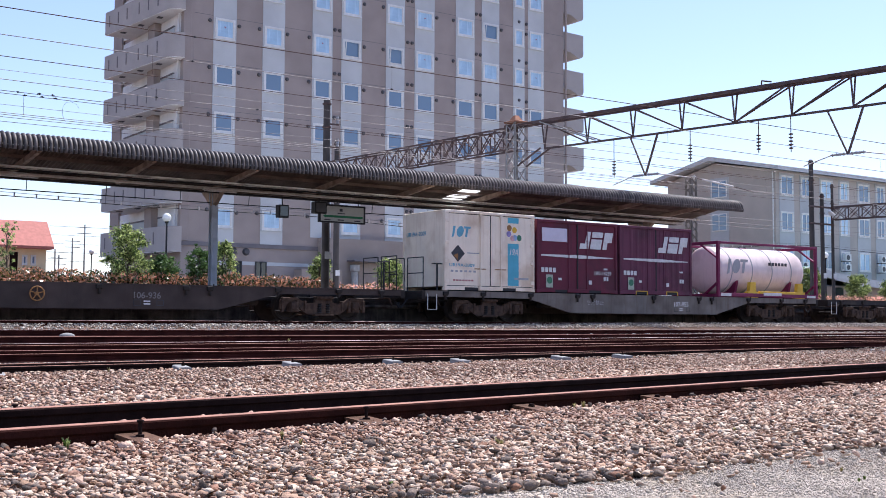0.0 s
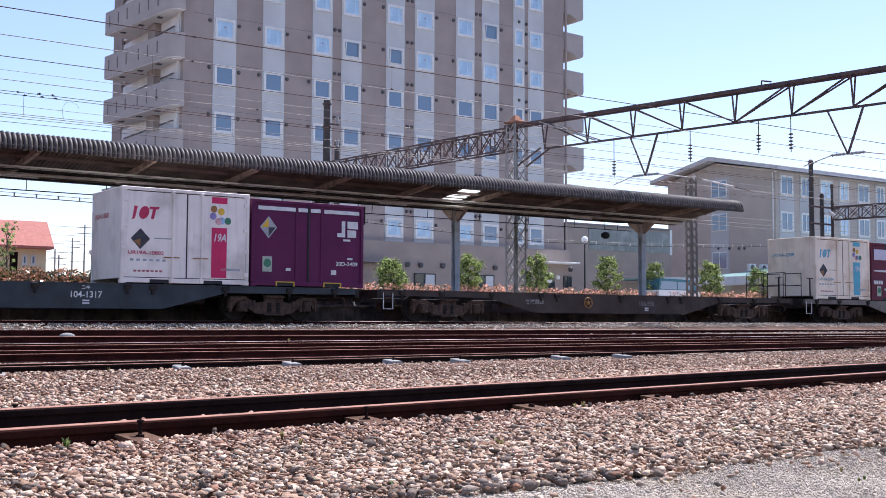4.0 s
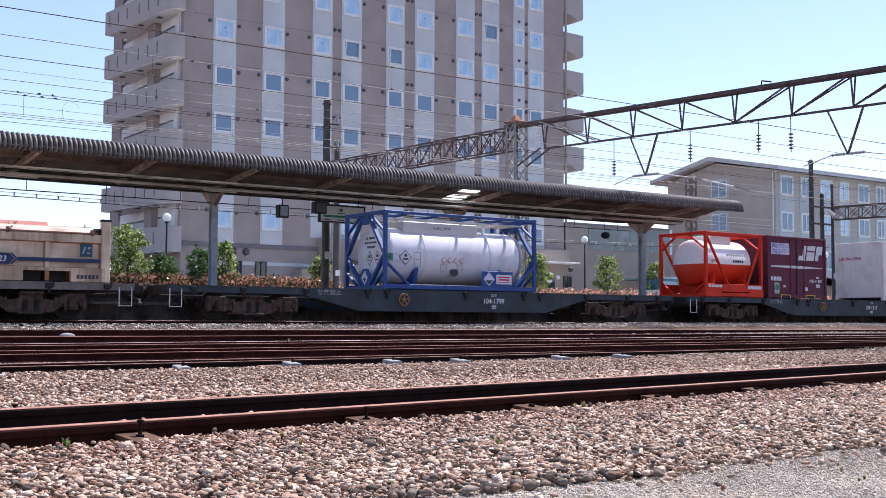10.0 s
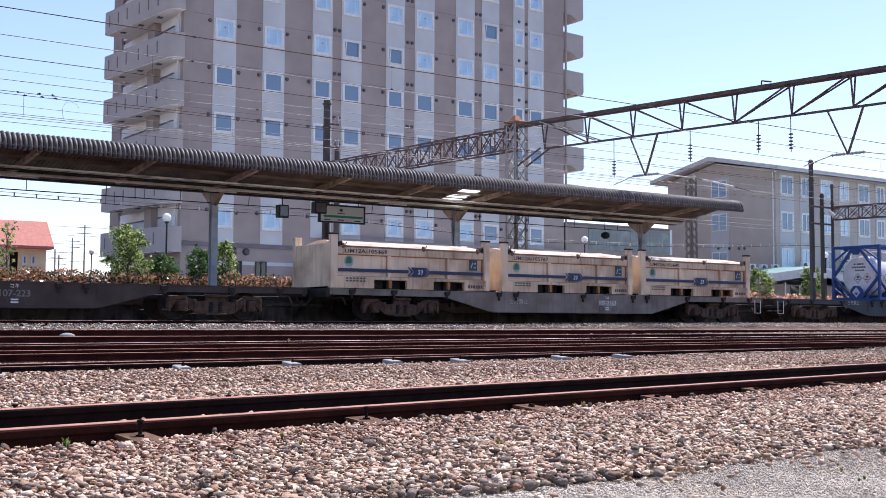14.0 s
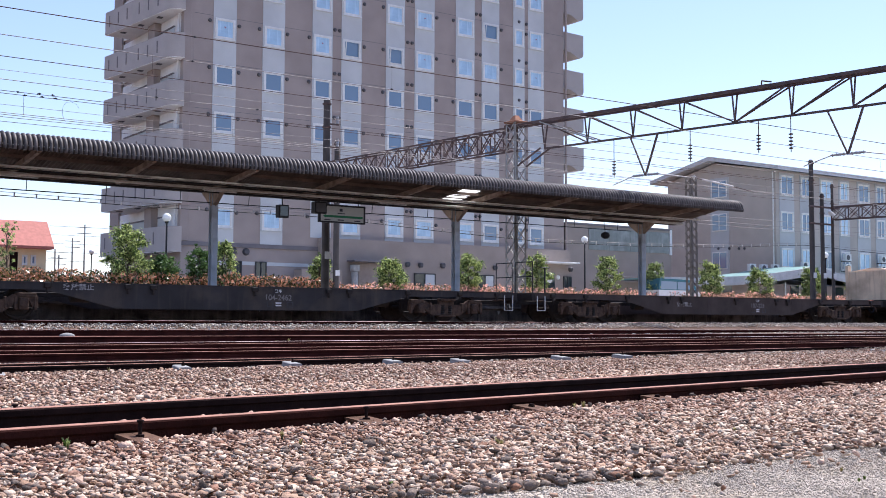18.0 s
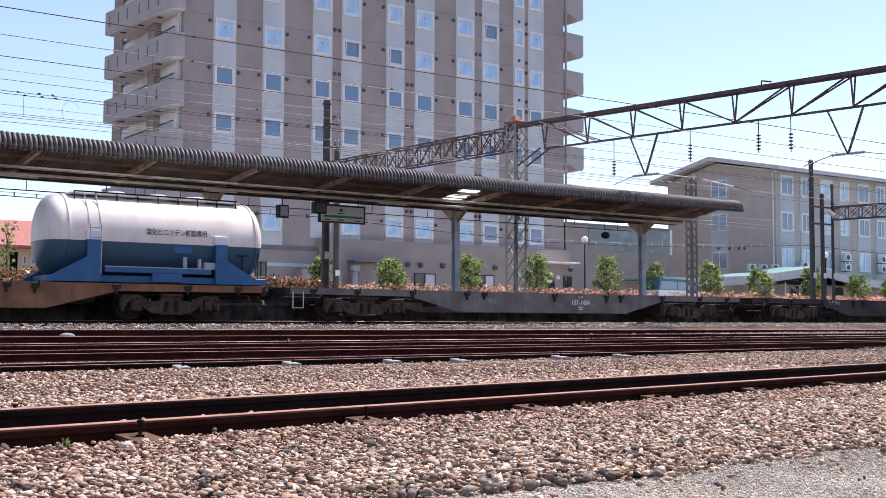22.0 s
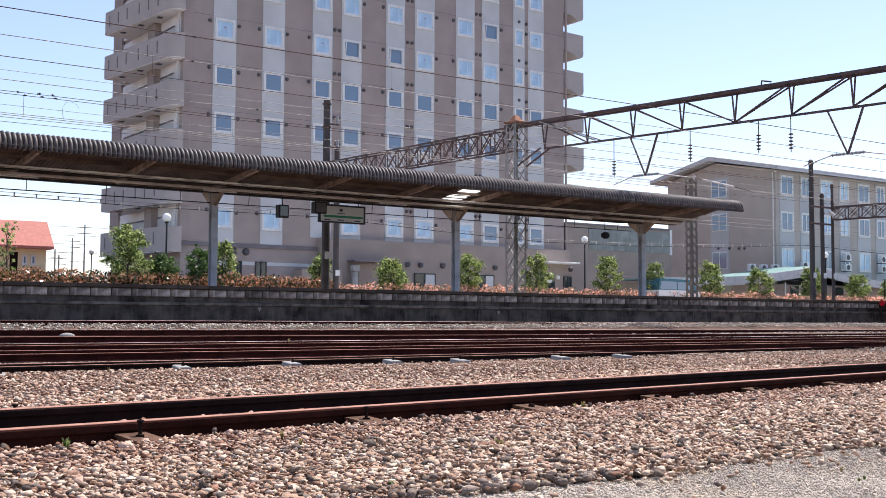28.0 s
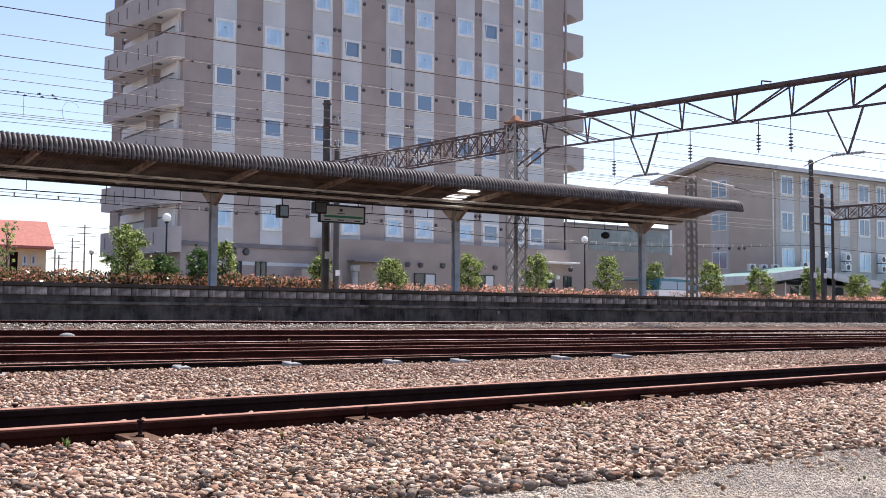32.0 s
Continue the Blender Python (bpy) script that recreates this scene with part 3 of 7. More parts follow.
            for y in (3.35, 3.7, 4.05):
                part("glazing_bar", box(bmesh.new(), 24.3, 25.45, y - 0.02, y + 0.02, 4.85 - (y - 3.0) * 0.1758, 4.88 - (y - 3.0) * 0.1758), M_ROOF_UNDER, roof)
            continue
        part("roof_sheet", bm, M_ROOF_UNDER, roof)
for i, (x, big) in enumerate([(15.66 + 3.37 * k, k % 3 == 0) for k in range(-5, 7)]):
    for sg in (-1, 1):
        bm = bmesh.new()
        ya, yb = 5.1 + sg * 0.08, 5.1 + sg * 3.35
        prism(bm, [(ya, 4.36), (yb, 4.72), (yb, 4.86), (ya, 4.56)], x - 0.06, x + 0.06)
        part("roof_arm", bm, M_RAFTER, roof, "tapered brown steel arm")
    if big and x > 5:
        c = thing("roof_column", "grey painted steel column of the platform canopy", "column", pose(x, 5.1, PZ), "canopy columns", "structure")
        bm = box(bmesh.new(), -0.11, 0.11, -0.13, -0.105, 0, 3.34)
        box(bm, -0.11, 0.11, 0.105, 0.13, 0, 3.34)
        box(bm, -0.02, 0.02, -0.105, 0.105, 0, 3.34)
        part("shaft", bm, M_COLUMN, c)
        bm = prism(bmesh.new(), [(-0.12, 2.8), (0.12, 2.8), (0.75, 3.32), (-0.75, 3.32)], -0.015, 0.015)
        prism(bm, [(-0.13, 2.84), (0.13, 2.84), (0.8, 3.3), (0.8, 3.36), (-0.8, 3.36), (-0.8, 3.3)], -0.08, 0.08)
        part("bracket", bm, M_RAFTER, c, "tapered bracket below the arms")
        part("foot_plate", box(bmesh.new(), -0.2, 0.2, -0.2, 0.2, 0, 0.03, 0.005), M_COLUMN, c)
for y, z, w, h, m_, lab in [(5.1, 4.46, 0.12, 0.16, M_ROOF_UNDER, "valley beam"), (3.3, 4.77, 0.06, 0.1, M_ROOF_UNDER, ""), (6.9, 4.77, 0.06, 0.1, M_ROOF_UNDER, ""), (2.2, 4.95, 0.06, 0.1, M_ROOF_UNDER, ""), (8.0, 4.95, 0.06, 0.1, M_ROOF_UNDER, "")]:
    part("purlin", box(bmesh.new(), RX0, RX1 - 0.3, y - w / 2, y + w / 2, z - h / 2, z + h / 2), m_, roof, lab)
part("eave_fascia", box(bmesh.new(), RX0, RX1 - 0.05, 1.62, 1.66, 4.76, 5.0), M_ROOF_UNDER, roof)
for nm, y, z, r, m_ in [("conduit", 3.2, 4.46, 0.034, M_CONDUIT), ("conduit", 4.2, 4.37, 0.05, M_CONDUIT), ("conduit", 4.0, 4.5, 0.022, M_CONDUIT), ("cable", 3.4, 4.4, 0.022, M_CABLE), ("cable", 4.5, 4.28, 0.03, M_CABLE), ("cable", 5.2, 4.0, 0.016, M_CABLE)]:
    o = solid(nm, rod(bmesh.new(), (RX0, y, z), (RX1 - (0.8 if m_ is M_CONDUIT else 3.0), y, z), r, 8), m_, "long dusty service pipe under the canopy" if m_ is M_CONDUIT else "dark cable strung under the canopy", "pipe" if m_ is M_CONDUIT else "cable", "structure")
# hangers
for k in range(14):
    solid("pipe_hanger", rod(bmesh.new(), (2 + 2.5 * k, 5.2, 4.0), (2 + 2.5 * k, 5.15, 4.42), 0.012, 6), M_CABLE, "thin steel hanger below the canopy", "hanger", "structure", "hangers")

# ---- hotel behind the platform ----
HX0, HX1, HY, HTOP = 27.0, 58.32, 36.0, 31.2
hotel = thing("hotel", "tall taupe hotel block with pale vertical stripes and white-framed windows", "building", pose(0, 0, 0))
part("wall", box(bmesh.new(), HX0, HX1, HY, HY + 12.8, 0.9, HTOP), M_HOTEL, hotel, "taupe rendered wall")
part("base_wall", box(bmesh.new(), 36.6, HX1 + 0.3, HY - 0.5, HY + 0.1, 0.9, 5.53), M_HOTEL_BASE, hotel, "plain ground floor wall")
part("band", box(bmesh.new(), HX0 - 0.1, 36.6, HY - 0.1, HY + 0.1, 4.66, 4.92), M_HOTEL_BAND, hotel, "dark string course")
part("low_wing", box(bmesh.new(), HX1 + 0.3, 70.2, HY, HY + 10, 0.9, 7.62), M_HOTEL_BASE, hotel, "two-storey wing with flat roof")
# the paler upright streaks paint tall reflections in the glazing
M_SCREEN = mat("screen_green_grey", (0.2, 0.215, 0.205), 0.35, var=0.12, scale=1.5, bump=0.05, spec=0.5, dirt=(0.32, 0.33, 0.32), streak=0.4)
for i in range(4):
    part("glazed_screen", box(bmesh.new(), 60.9 + 2.25 * i, 63.12 + 2.25 * i, HY - 0.06, HY, 5.72, 7.45), M_SCREEN, hotel, "grey-green glazed screen panel")
part("screen_post", box(bmesh.new(), 69.95, 70.18, HY - 0.12, HY - 0.002, 5.6, 7.7), M_HOTEL_CREAM, hotel, "white corner post")
part("wing_parapet", box(bmesh.new(), HX1 + 0.3, 70.3, HY - 0.08, HY + 10, 7.62, 7.8, 0.02), M_HOTEL_BAND, hotel)
part("wing_annex", box(bmesh.new(), 63.2, 66.4, HY - 1.6, HY - 0.01, 0.9, 3.6, 0.02), M_HOTEL_BASE, hotel, "small plain annex")
STRIPES = [(28.92, 30.5), (32.37, 33.97), (36.03, 37.58), (38.28, 39.89), (41.87, 43.42), (44.29, 45.99), (47.9, 49.6), (50.27, 51.92), (53.27, 54.37), (54.72, 56.28)]
FLOORS = [5.87 + 3.02 * k for k in range(8)]


def window_meshes(w, h):
    bm = bmesh.new()
    f = 0.125
    for a in ((0, w, 0, f), (0, w, h - f, h), (0, f, f, h - f), (w - f, w, f, h - f)):
        box(bm, a[0], a[1], -0.05, 0.04, a[2], a[3], 0.012)
    for a in ((f, w - f, f, f + 0.04), (f, w - f, h - f - 0.04, h - f), (f, f + 0.045, f, h - f), (w - f - 0.045, w - f, f, h - f)):
        box(bm, a[0], a[1], -0.02, 0.03, a[2], a[3])
    fr = mesh_of("window_frame", bm, M_FRAME_W)
    pn = mesh_of("pane", box(bmesh.new(), f, w - f, 0.0, 0.02, f, h - f), M_PANE)
    pc = mesh_of("pane", box(bmesh.new(), f, w - f, 0.0, 0.02, f, h - f), M_PANE_CURT_SKY)
    sl = mesh_of("sill", box(bmesh.new(), -0.04, w + 0.04, -0.1, 0.04, -0.05, 0.0, 0.008), M_FRAME_W)
    return fr, pn, pc, sl


WM = {}


def window(parent, x, y, z, w, h, curtain, rz=0, sill=True):
    key = (round(w, 2), round(h, 2))
    if key not in WM:
        WM[key] = window_meshes(*key)
    fr, pn, pc, sl = WM[key]
    o = part("window", fr, None, parent, "", pose(x, y, z, 0, 0, rz))
    part("pane", pc if curtain else pn, None, o)
    if sill:
        part("sill", sl, None, o)
    return o


VENT = mesh_of("vent_hood", lathe(bmesh.new(), [(-0.13, 0.02), (-0.12, 0.09), (-0.03, 0.13), (0, 0.13)], n=12, axis="x"), M_VENT, 40)
random.seed(4)
def open_sash(w, h):
    """A white sash that leans out of its frame at the top."""
    bm = bmesh.new()
    for q in ((0.14, w - 0.14, 0.14, 0.2), (0.14, w - 0.14, h - 0.2, h - 0.14), (0.14, 0.2, 0.2, h - 0.2), (w - 0.2, w - 0.14, 0.2, h - 0.2)):
        box(bm, q[0], q[1], -0.05, -0.01, q[2], q[3])
    return mesh_of("open_sash", bm, M_FRAME_W)


MARK = mesh_of("access_mark", prism(bmesh.new(), [(-0.07, 0.1), (0.07, 0.1), (0.0, 0.0)], -0.008, -0.002, "y"), mat("mark_red", (0.35, 0.03, 0.04), 0.5, bump=0))


def vent(x, z):
    part("vent_hood", VENT, None, hotel, "", pose(x, HY, z, 0, 0, 90))


for i, (a, c) in enumerate(STRIPES):
    part("stripe", box(bmesh.new(), a, c, HY - 0.035, HY + 0.01, 4.93 if i < 2 else 5.54, HTOP - 0.3), M_HOTEL_LITE, hotel, "pale grey vertical stripe")
    for k, z in enumerate(FLOORS):
        if k == 0 and i in (2,):
            continue
        w = c - a - 0.2
        ajar = (i, k) in ((3, 4), (4, 4), (7, 5))
        # upper floors take the curtained panes with painted sky reflection
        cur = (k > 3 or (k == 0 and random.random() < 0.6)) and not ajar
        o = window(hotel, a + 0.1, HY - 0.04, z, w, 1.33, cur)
        if ajar:
            part("open_sash", open_sash(w, 1.33), None, o, "white sash tilted open", pose(0, -0.02, 0.0, 7))
        if i in (0, 2, 5, 9) and k > 3:
            part("access_mark", MARK, None, o, "small red triangle", pose(w / 2, 0, 0.72))
        if i == 0:
            vent(a - 0.24, z + 1.1)
        nxt = STRIPES[i + 1][0] if i < 9 else None
        if i == 8:
            vent((a + c) / 2, z + 1.9)
            vent((c + nxt) / 2, z + 1.83)
            vent((c + nxt) / 2, z + 1.05)
        elif nxt and nxt - c < 1.0:
            vent((c + nxt) / 2 - 0.17, z + 1.85)
            vent((c + nxt) / 2 + 0.2, z + 1.85)
        elif nxt and i < 7:
            vent(c + 0.2, z + 1.0)
            vent(nxt - 0.24, z + 1.05)
        elif i == 7:
            vent(c + 0.2, z + 1.0)
for z in [4.9 + 3.02 * k + 2.4 for k in range(8)]:
    part("joint", box(bmesh.new(), HX0 + 0.6, HX1 - 0.01, HY - 0.004, HY + 0.02, z, z + 0.03), M_HOTEL_BAND, hotel)
part("corner_post", box(bmesh.new(), HX0 - 0.08, HX0 + 0.45, HY - 0.06, HY + 0.6, 4.93, HTOP, 0.02), M_HOTEL, hotel)
part("drainpipe", rod(bmesh.new(), (HX1 + 0.26, HY + 0.02, 5.5), (HX1 + 0.26, HY + 0.02, HTOP), 0.09, 8), M_HOTEL, hotel)
part("cornice", box(bmesh.new(), HX0 - 0.3, HX1 + 0.3, HY - 0.3, HY + 13.8, HTOP, HTOP + 0.5, 0.03), M_HOTEL_BAND, hotel)


def balcony_outline(o):
    """The plan of a side balcony, set in by o; its near corner is rounded."""
    pts = [(26.86, 35.53 + o)]
    for a in range(0, 91, 15):
        pts.append((26.75 - (0.85 - o) * math.sin(radians(a)), 36.4 - (0.85 - o) * math.cos(radians(a))))
    pts += [(24.95 + o, 45.0 - o), (27.15, 45.0 - o)]
    return pts


def parapet():
    bm = bmesh.new()
    A, C = balcony_outline(0), balcony_outline(0.14)
    va = [[bm.verts.new((x, y, z)) for x, y in P] for P, z in ((A, -0.25), (A, 1.28), (C, 1.28), (C, 0.0))]
    for P, Q in zip(va, va[1:]):
        for i in range(len(A) - 1):
            bm.faces.new((P[i], P[i + 1], Q[i + 1], Q[i]))
    bm.faces.new(va[0])
    bm.faces.new(va[3][::-1])
    bmesh.ops.recalc_face_normals(bm, faces=bm.faces[:])
    return mesh_of("balcony", bm, M_HOTEL_BALC, 40)


PARAPET = parapet()
SOFFIT = mesh_of("balcony_soffit", prism(bmesh.new(), balcony_outline(0.02), -0.29, -0.255, "z"), M_HOTEL_CREAM)
SPOT = mesh_of("soffit_lamp", box(bmesh.new(), -0.16, 0.16, -0.16, 0.16, -0.05, 0.0), M_VENT)
SLOT = mesh_of("drain_slot", box(bmesh.new(), -0.03, 0.03, -0.05, 0.05, 0.2, 0.95), M_HOTEL_BAND)
for k in range(-4, 5):
    z = 16.6 + 3.02 * k
    if z < 3:
        continue
    b = part("balcony", PARAPET, None, hotel, "rounded grey balcony parapet", pose(0, 0, z))
    part("balcony_soffit", SOFFIT, None, b, "cream soffit")
    for u in (0.12, 0.27, 0.42, 0.62, 0.77, 0.92):
        part("drain_slot", SLOT, None, b, "", pose(25.9 - 0.95 * u, 36.4 + 8.6 * u, 0))
    for u in (0.15, 0.45, 0.75):
        part("soffit_lamp", SPOT, None, b, "", pose(26.35 - 0.95 * u, 36.9 + 8.6 * u, -0.29))
    # recessed wall, shutters, pillars and a pipe behind the parapet
    part("balcony_wall", box(bmesh.new(), 26.9, 27.0, 36.4, 47.0, z, z + 2.72), M_HOTEL_CREAM, hotel)
    for y0, y1 in ((37.3, 39.5), (41.2, 46.2)):
        part("balcony_shutter", box(bmesh.new(), 26.84, 26.9, y0, y1, z, z + 2.0), M_HOTEL_LITE, hotel, "closed grey roller shutter")
        part("shutter_box", box(bmesh.new(), 26.78, 26.9, y0, y1, z + 2.0, z + 2.09), M_HOTEL_BAND, hotel)
    part("pillar", box(bmesh.new(), 26.45, 26.9, 39.7, 40.9, z - 0.2, z + 2.72), M_HOTEL, hotel)
    part("pillar", box(bmesh.new(), 26.8, 26.9, 46.9, 48.7, z - 0.28, z + 2.76), M_HOTEL, hotel)
    part("down_pipe", rod(bmesh.new(), (26.8, 36.55, z), (26.8, 36.55, z + 2.72), 0.06, 8), M_FRAME_W, hotel)
    bm = prism(bmesh.new(), [(58.32, 0.06), (60.65, 0), (60.65, -1.62), (60.5, -1.8), (60.1, -1.86), (59.3, -1.5), (58.32, -1.42)], HY + 0.25, HY + 7, "y")
    part("end_balcony", bm, M_HOTEL_BALC, hotel, "", pose(0, 0, 22.85 - 16.6 + z))
# ground floor openings: (x0, x1, z0, z1, face)
for x0, x1, z0, z1, f in [(30.55, 31.1, 1.0, 3.8, HY), (32.05, 32.85, 1.0, 3.8, HY), (44.0, 45.8, 1.0, 3.37, HY - 0.5), (49.4, 51.05, 1.2, 3.4, HY - 0.5), (57.8, 58.6, 2.6, 3.5, HY - 0.5)]:
    o = part("ground_window", box(bmesh.new(), x0, x1, f - 0.06, f + 0.04, z0, z1), M_PANE_DARK, hotel, "dark ground floor glazing")
    bm = bmesh.new()
    for a in ((x0, x1, z1 - 0.06, z1), (x0, x0 + 0.06, z0, z1), (x1 - 0.06, x1, z0, z1), ((x0 + x1) / 2 - 0.03, (x0 + x1) / 2 + 0.03, z0, z1)):
        box(bm, a[0], a[1], f - 0.1, f, a[2], a[3])
    part("window_frame", bm, M_FRAME_D, o)
    if x0 > 40 and z0 < 2:
        part("blind", box(bmesh.new(), (x0 + x1) / 2 + 0.04, x1 - 0.07, f - 0.075, f - 0.06, z0 + 0.05, z1 - 0.07), M_HOTEL_LITE, o, "pale blind behind one leaf")
part("pale_band", box(bmesh.new(), 31.1, 36.4, HY - 0.03, HY + 0.02, 3.55, 3.78), M_HOTEL_LITE, hotel, "pale band between the doors")
part("pale_band", box(bmesh.new(), 27.6, 30.4, HY - 0.03, HY + 0.02, 3.5, 3.74), M_HOTEL_LITE, hotel, "pale band beside the door")
part("yard_wall", box(bmesh.new(), 34.6, 37.6, HY - 1.6, HY - 0.52, 0.95, 3.35, 0.02), M_HOTEL_BASE, hotel, "plain low wall")
part("porch", box(bmesh.new(), 38.6, 41.6, HY - 1.5, HY - 0.5, 3.98, 4.1, 0.02), M_HOTEL_BAND, hotel, "flat porch roof")
part("shutter_door", box(bmesh.new(), 39.5, 41.3, HY - 0.56, HY - 0.5, 1, 3.9), mat("shutter_brown_grey", (0.36, 0.29, 0.25), 0.8, var=0.1), hotel, "brown-grey closed shutter")
bm = lathe(bmesh.new(), [(0.95, 0.24), (3.3, 0.24), (3.36, 0.34), (3.75, 0.34), (3.8, 0.1)], (38.95, HY - 0.95, 0), 14, "z")
part("duct", bm, M_MAST, hotel, "grey metal duct with a hood")
part("entrance", box(bmesh.new(), 55.1, 56.9, HY - 0.57, HY - 0.45, 1, 3.75), M_PANE_DARK, hotel, "dark glazed entrance")
part("entrance_bar", box(bmesh.new(), 55.6, 56.6, HY - 0.62, HY - 0.57, 2.95, 3.2), M_FRAME_W, hotel)
part("entrance_canopy", box(bmesh.new(), 55.2, 58.3, HY - 1.9, HY - 0.5, 4.42, 4.52, 0.02), M_HOTEL_CREAM, hotel, "thin entrance canopy")
for x, z in ((37.2, 3.92), (43.4, 3.93), (44.5, 3.92), (46.4, 3.94), (51.1, 3.93), (58.45, 4.03)):
    part("wall_lamp", box(box(bmesh.new(), x - 0.16, x + 0.16, HY - 0.78, HY - 0.5, z - 0.1, z + 0.18, 0.05), x - 0.1, x + 0.1, HY - 0.72, HY - 0.55, z - 0.16, z - 0.1), M_VENT, hotel)
for x in (30.55, 31.4):
    part("vent_hood", VENT, None, hotel, "", Matrix.Translation((x, HY, 4.4)) @ pose(0, 0, 0, 0, 0, 90) @ Matrix.Scale(1.9, 4))
part("round_lamp", lathe(bmesh.new(), [(-0.14, 0.04), (-0.1, 0.16), (0, 0.18)], n=16), M_FRAME_W, hotel, "", pose(57.25, HY - 0.5, 3.4, 0, 0, 90))

# ---- second building ----
BX, BY = 80.0, 33.0
inn = thing("apartment_block", "four-storey beige block with shallow gabled roof and white windows", "building", pose(0, 0, 0))
part("wall", prism(bmesh.new(), [(BY, 0.9), (BY + 12.7, 0.9), (BY + 12.7, 13.3), (BY + 6.8, 14.6), (BY, 13.3)], BX, BX + 60), mat("block_beige_render", (0.47, 0.415, 0.37), 0.9, var=0.1, scale=0.5, fine=25, bump=0.1), inn, "beige rendered walls")
M_BLOCK_LITE = mat("block_grey_stripe", (0.49, 0.495, 0.5), 0.9, var=0.1, scale=0.5, fine=25, bump=0.1)
part("end_stripe", box(bmesh.new(), BX - 0.03, BX + 0.02, BY + 5.2, BY + 7.4, 0.9, 13.2), M_BLOCK_LITE, inn, "pale grey stripe")
M_EAVE = mat("roof_edge_pale", (0.55, 0.55, 0.56), 0.6, var=0.1)
part("roof", prism(bmesh.new(), [(BY - 1.0, 13.15), (BY - 1.0, 13.5), (BY + 6.8, 15.15), (BY + 14.2, 13.6), (BY + 14.2, 13.25), (BY + 6.8, 14.75)], BX - 0.9, BX + 61), M_EAVE, inn, "shallow gabled roof with pale edge")
BARS = {}


def cached_bar(w):
    if w not in BARS:
        BARS[w] = mesh_of("mullion", box(bmesh.new(), -0.05, 0.05, -0.045, 0.03, 0.08, 1.68), M_FRAME_W)
    return BARS[w]


for i in range(9):
    x = BX + 0.6 + 5.55 * i
    for xx, w in ((x, 1.7), (x + 2.8, 1.3)):
        part("stripe", box(bmesh.new(), xx - 0.15, xx + w + 0.15, BY - 0.035, BY + 0.02, 0.9, 13.1), M_BLOCK_LITE, inn, "pale grey stripe")
        for z in (4.75, 7.96, 11.13):
            o = window(inn, xx, BY - 0.04, z, w, 1.75, (i * 3 + int(z)) % 2 == 0)
            part("mullion", cached_bar(w), None, o, "", pose(w / 2, 0, 0))
for z in (4.81, 8.3, 11.35):
    o = part("window", mesh_of("window_frame", box(bmesh.new(), -0.06, 0.0, 0, 1.8, 0, 1.6, 0.02), M_FRAME_W), None, inn, "", pose(BX - 0.03, BY + 5.4, z))
    part("pane", box(bmesh.new(), -0.075, -0.05, 0.1, 1.7, 0.1, 1.5), M_PANE, o)
    part("mullion", box(bmesh.new(), -0.09, -0.05, 0.86, 0.94, 0.08, 1.5), M_FRAME_W, o)
part("drainpipe", rod(bmesh.new(), (BX - 0.06, BY + 0.25, 1), (BX - 0.06, BY + 0.25, 13.2), 0.06, 8), M_FRAME_W, inn)
part("porch_wall", box(bmesh.new(), 61, 110, 27.7, 32.9, 0.9, 3.05), M_HOTEL_BASE, inn, "low front building")
M_TEALROOF = mat("teal_sheet_roof", (0.2, 0.33, 0.31), 0.5, var=0.15, scale=1)
GULL = [(60, 3.15), (64, 3.22), (68, 3.4), (72, 3.75), (75, 4.1), (77.3, 4.5)]
part("porch_roof", prism(bmesh.new(), [(x, z + 0.02) for x, z in GULL] + [(x, z + 0.1) for x, z in GULL[::-1]], 27.1, 32.9, "y"), M_TEALROOF, inn, "pale teal curved porch roof")
part("porch_fascia", prism(bmesh.new(), [(x, z - 0.55) for x, z in GULL] + [(x, z + 0.12) for x, z in GULL[::-1]], 26.95, 27.1, "y"), M_EAVE, inn, "broad pale fascia")
GULL2 = [(77.8, 4.4), (80, 4.0), (83, 3.65), (87, 3.4), (95, 3.3), (112, 3.3)]
part("porch_roof", prism(bmesh.new(), [(x, z + 0.02) for x, z in GULL2] + [(x, z + 0.1) for x, z in GULL2[::-1]], 27.1, 32.9, "y"), M_TEALROOF, inn, "pale teal curved porch roof")
part("porch_fascia", prism(bmesh.new(), [(x, z - 0.5) for x, z in GULL2] + [(x, z + 0.12) for x, z in GULL2[::-1]], 26.95, 27.1, "y"), M_EAVE, inn, "broad pale fascia")
for x in (67.0, 75.0, 80.8):
    part("porch_door", box(bmesh.new(), x, x + 1.0, 27.64, 27.7, 0.95, 2.95), M_PANE_DARK, inn, "dark doorway")
for x in (66.5, 74.0, 88.5):
    part("porch_post", rod(bmesh.new(), (x, 27.4, 0.95), (x, 27.4, 3.2), 0.06, 8), M_FRAME_W, inn)
AC = None
for x, z in [(75.9, 4.3), (77.4, 4.3), (78.9, 4.35), (82.9, 4.7), (89.0, 4.7), (89.0, 5.6), (94.4, 4.7), (94.4, 5.6)]:
    t = thing("air_conditioner", "white outdoor air conditioner unit with round grille", "air conditioner", pose(x, 32.3, z), "air conditioners")
    part("case", box(bmesh.new(), -0.4, 0.4, -0.15, 0.15, 0, 0.62, 0.015), M_WHITE, t)
    part("fan_grille", lathe(bmesh.new(), [(0, 0.24), (0.02, 0.23)], n=20), M_VENT, t, "", pose(-0.1, -0.155, 0.31, 0, 0, -90))
    part("bracket", box(bmesh.new(), -0.35, 0.35, -0.1, 0.45, -0.06, 0.0), M_VENT, t)

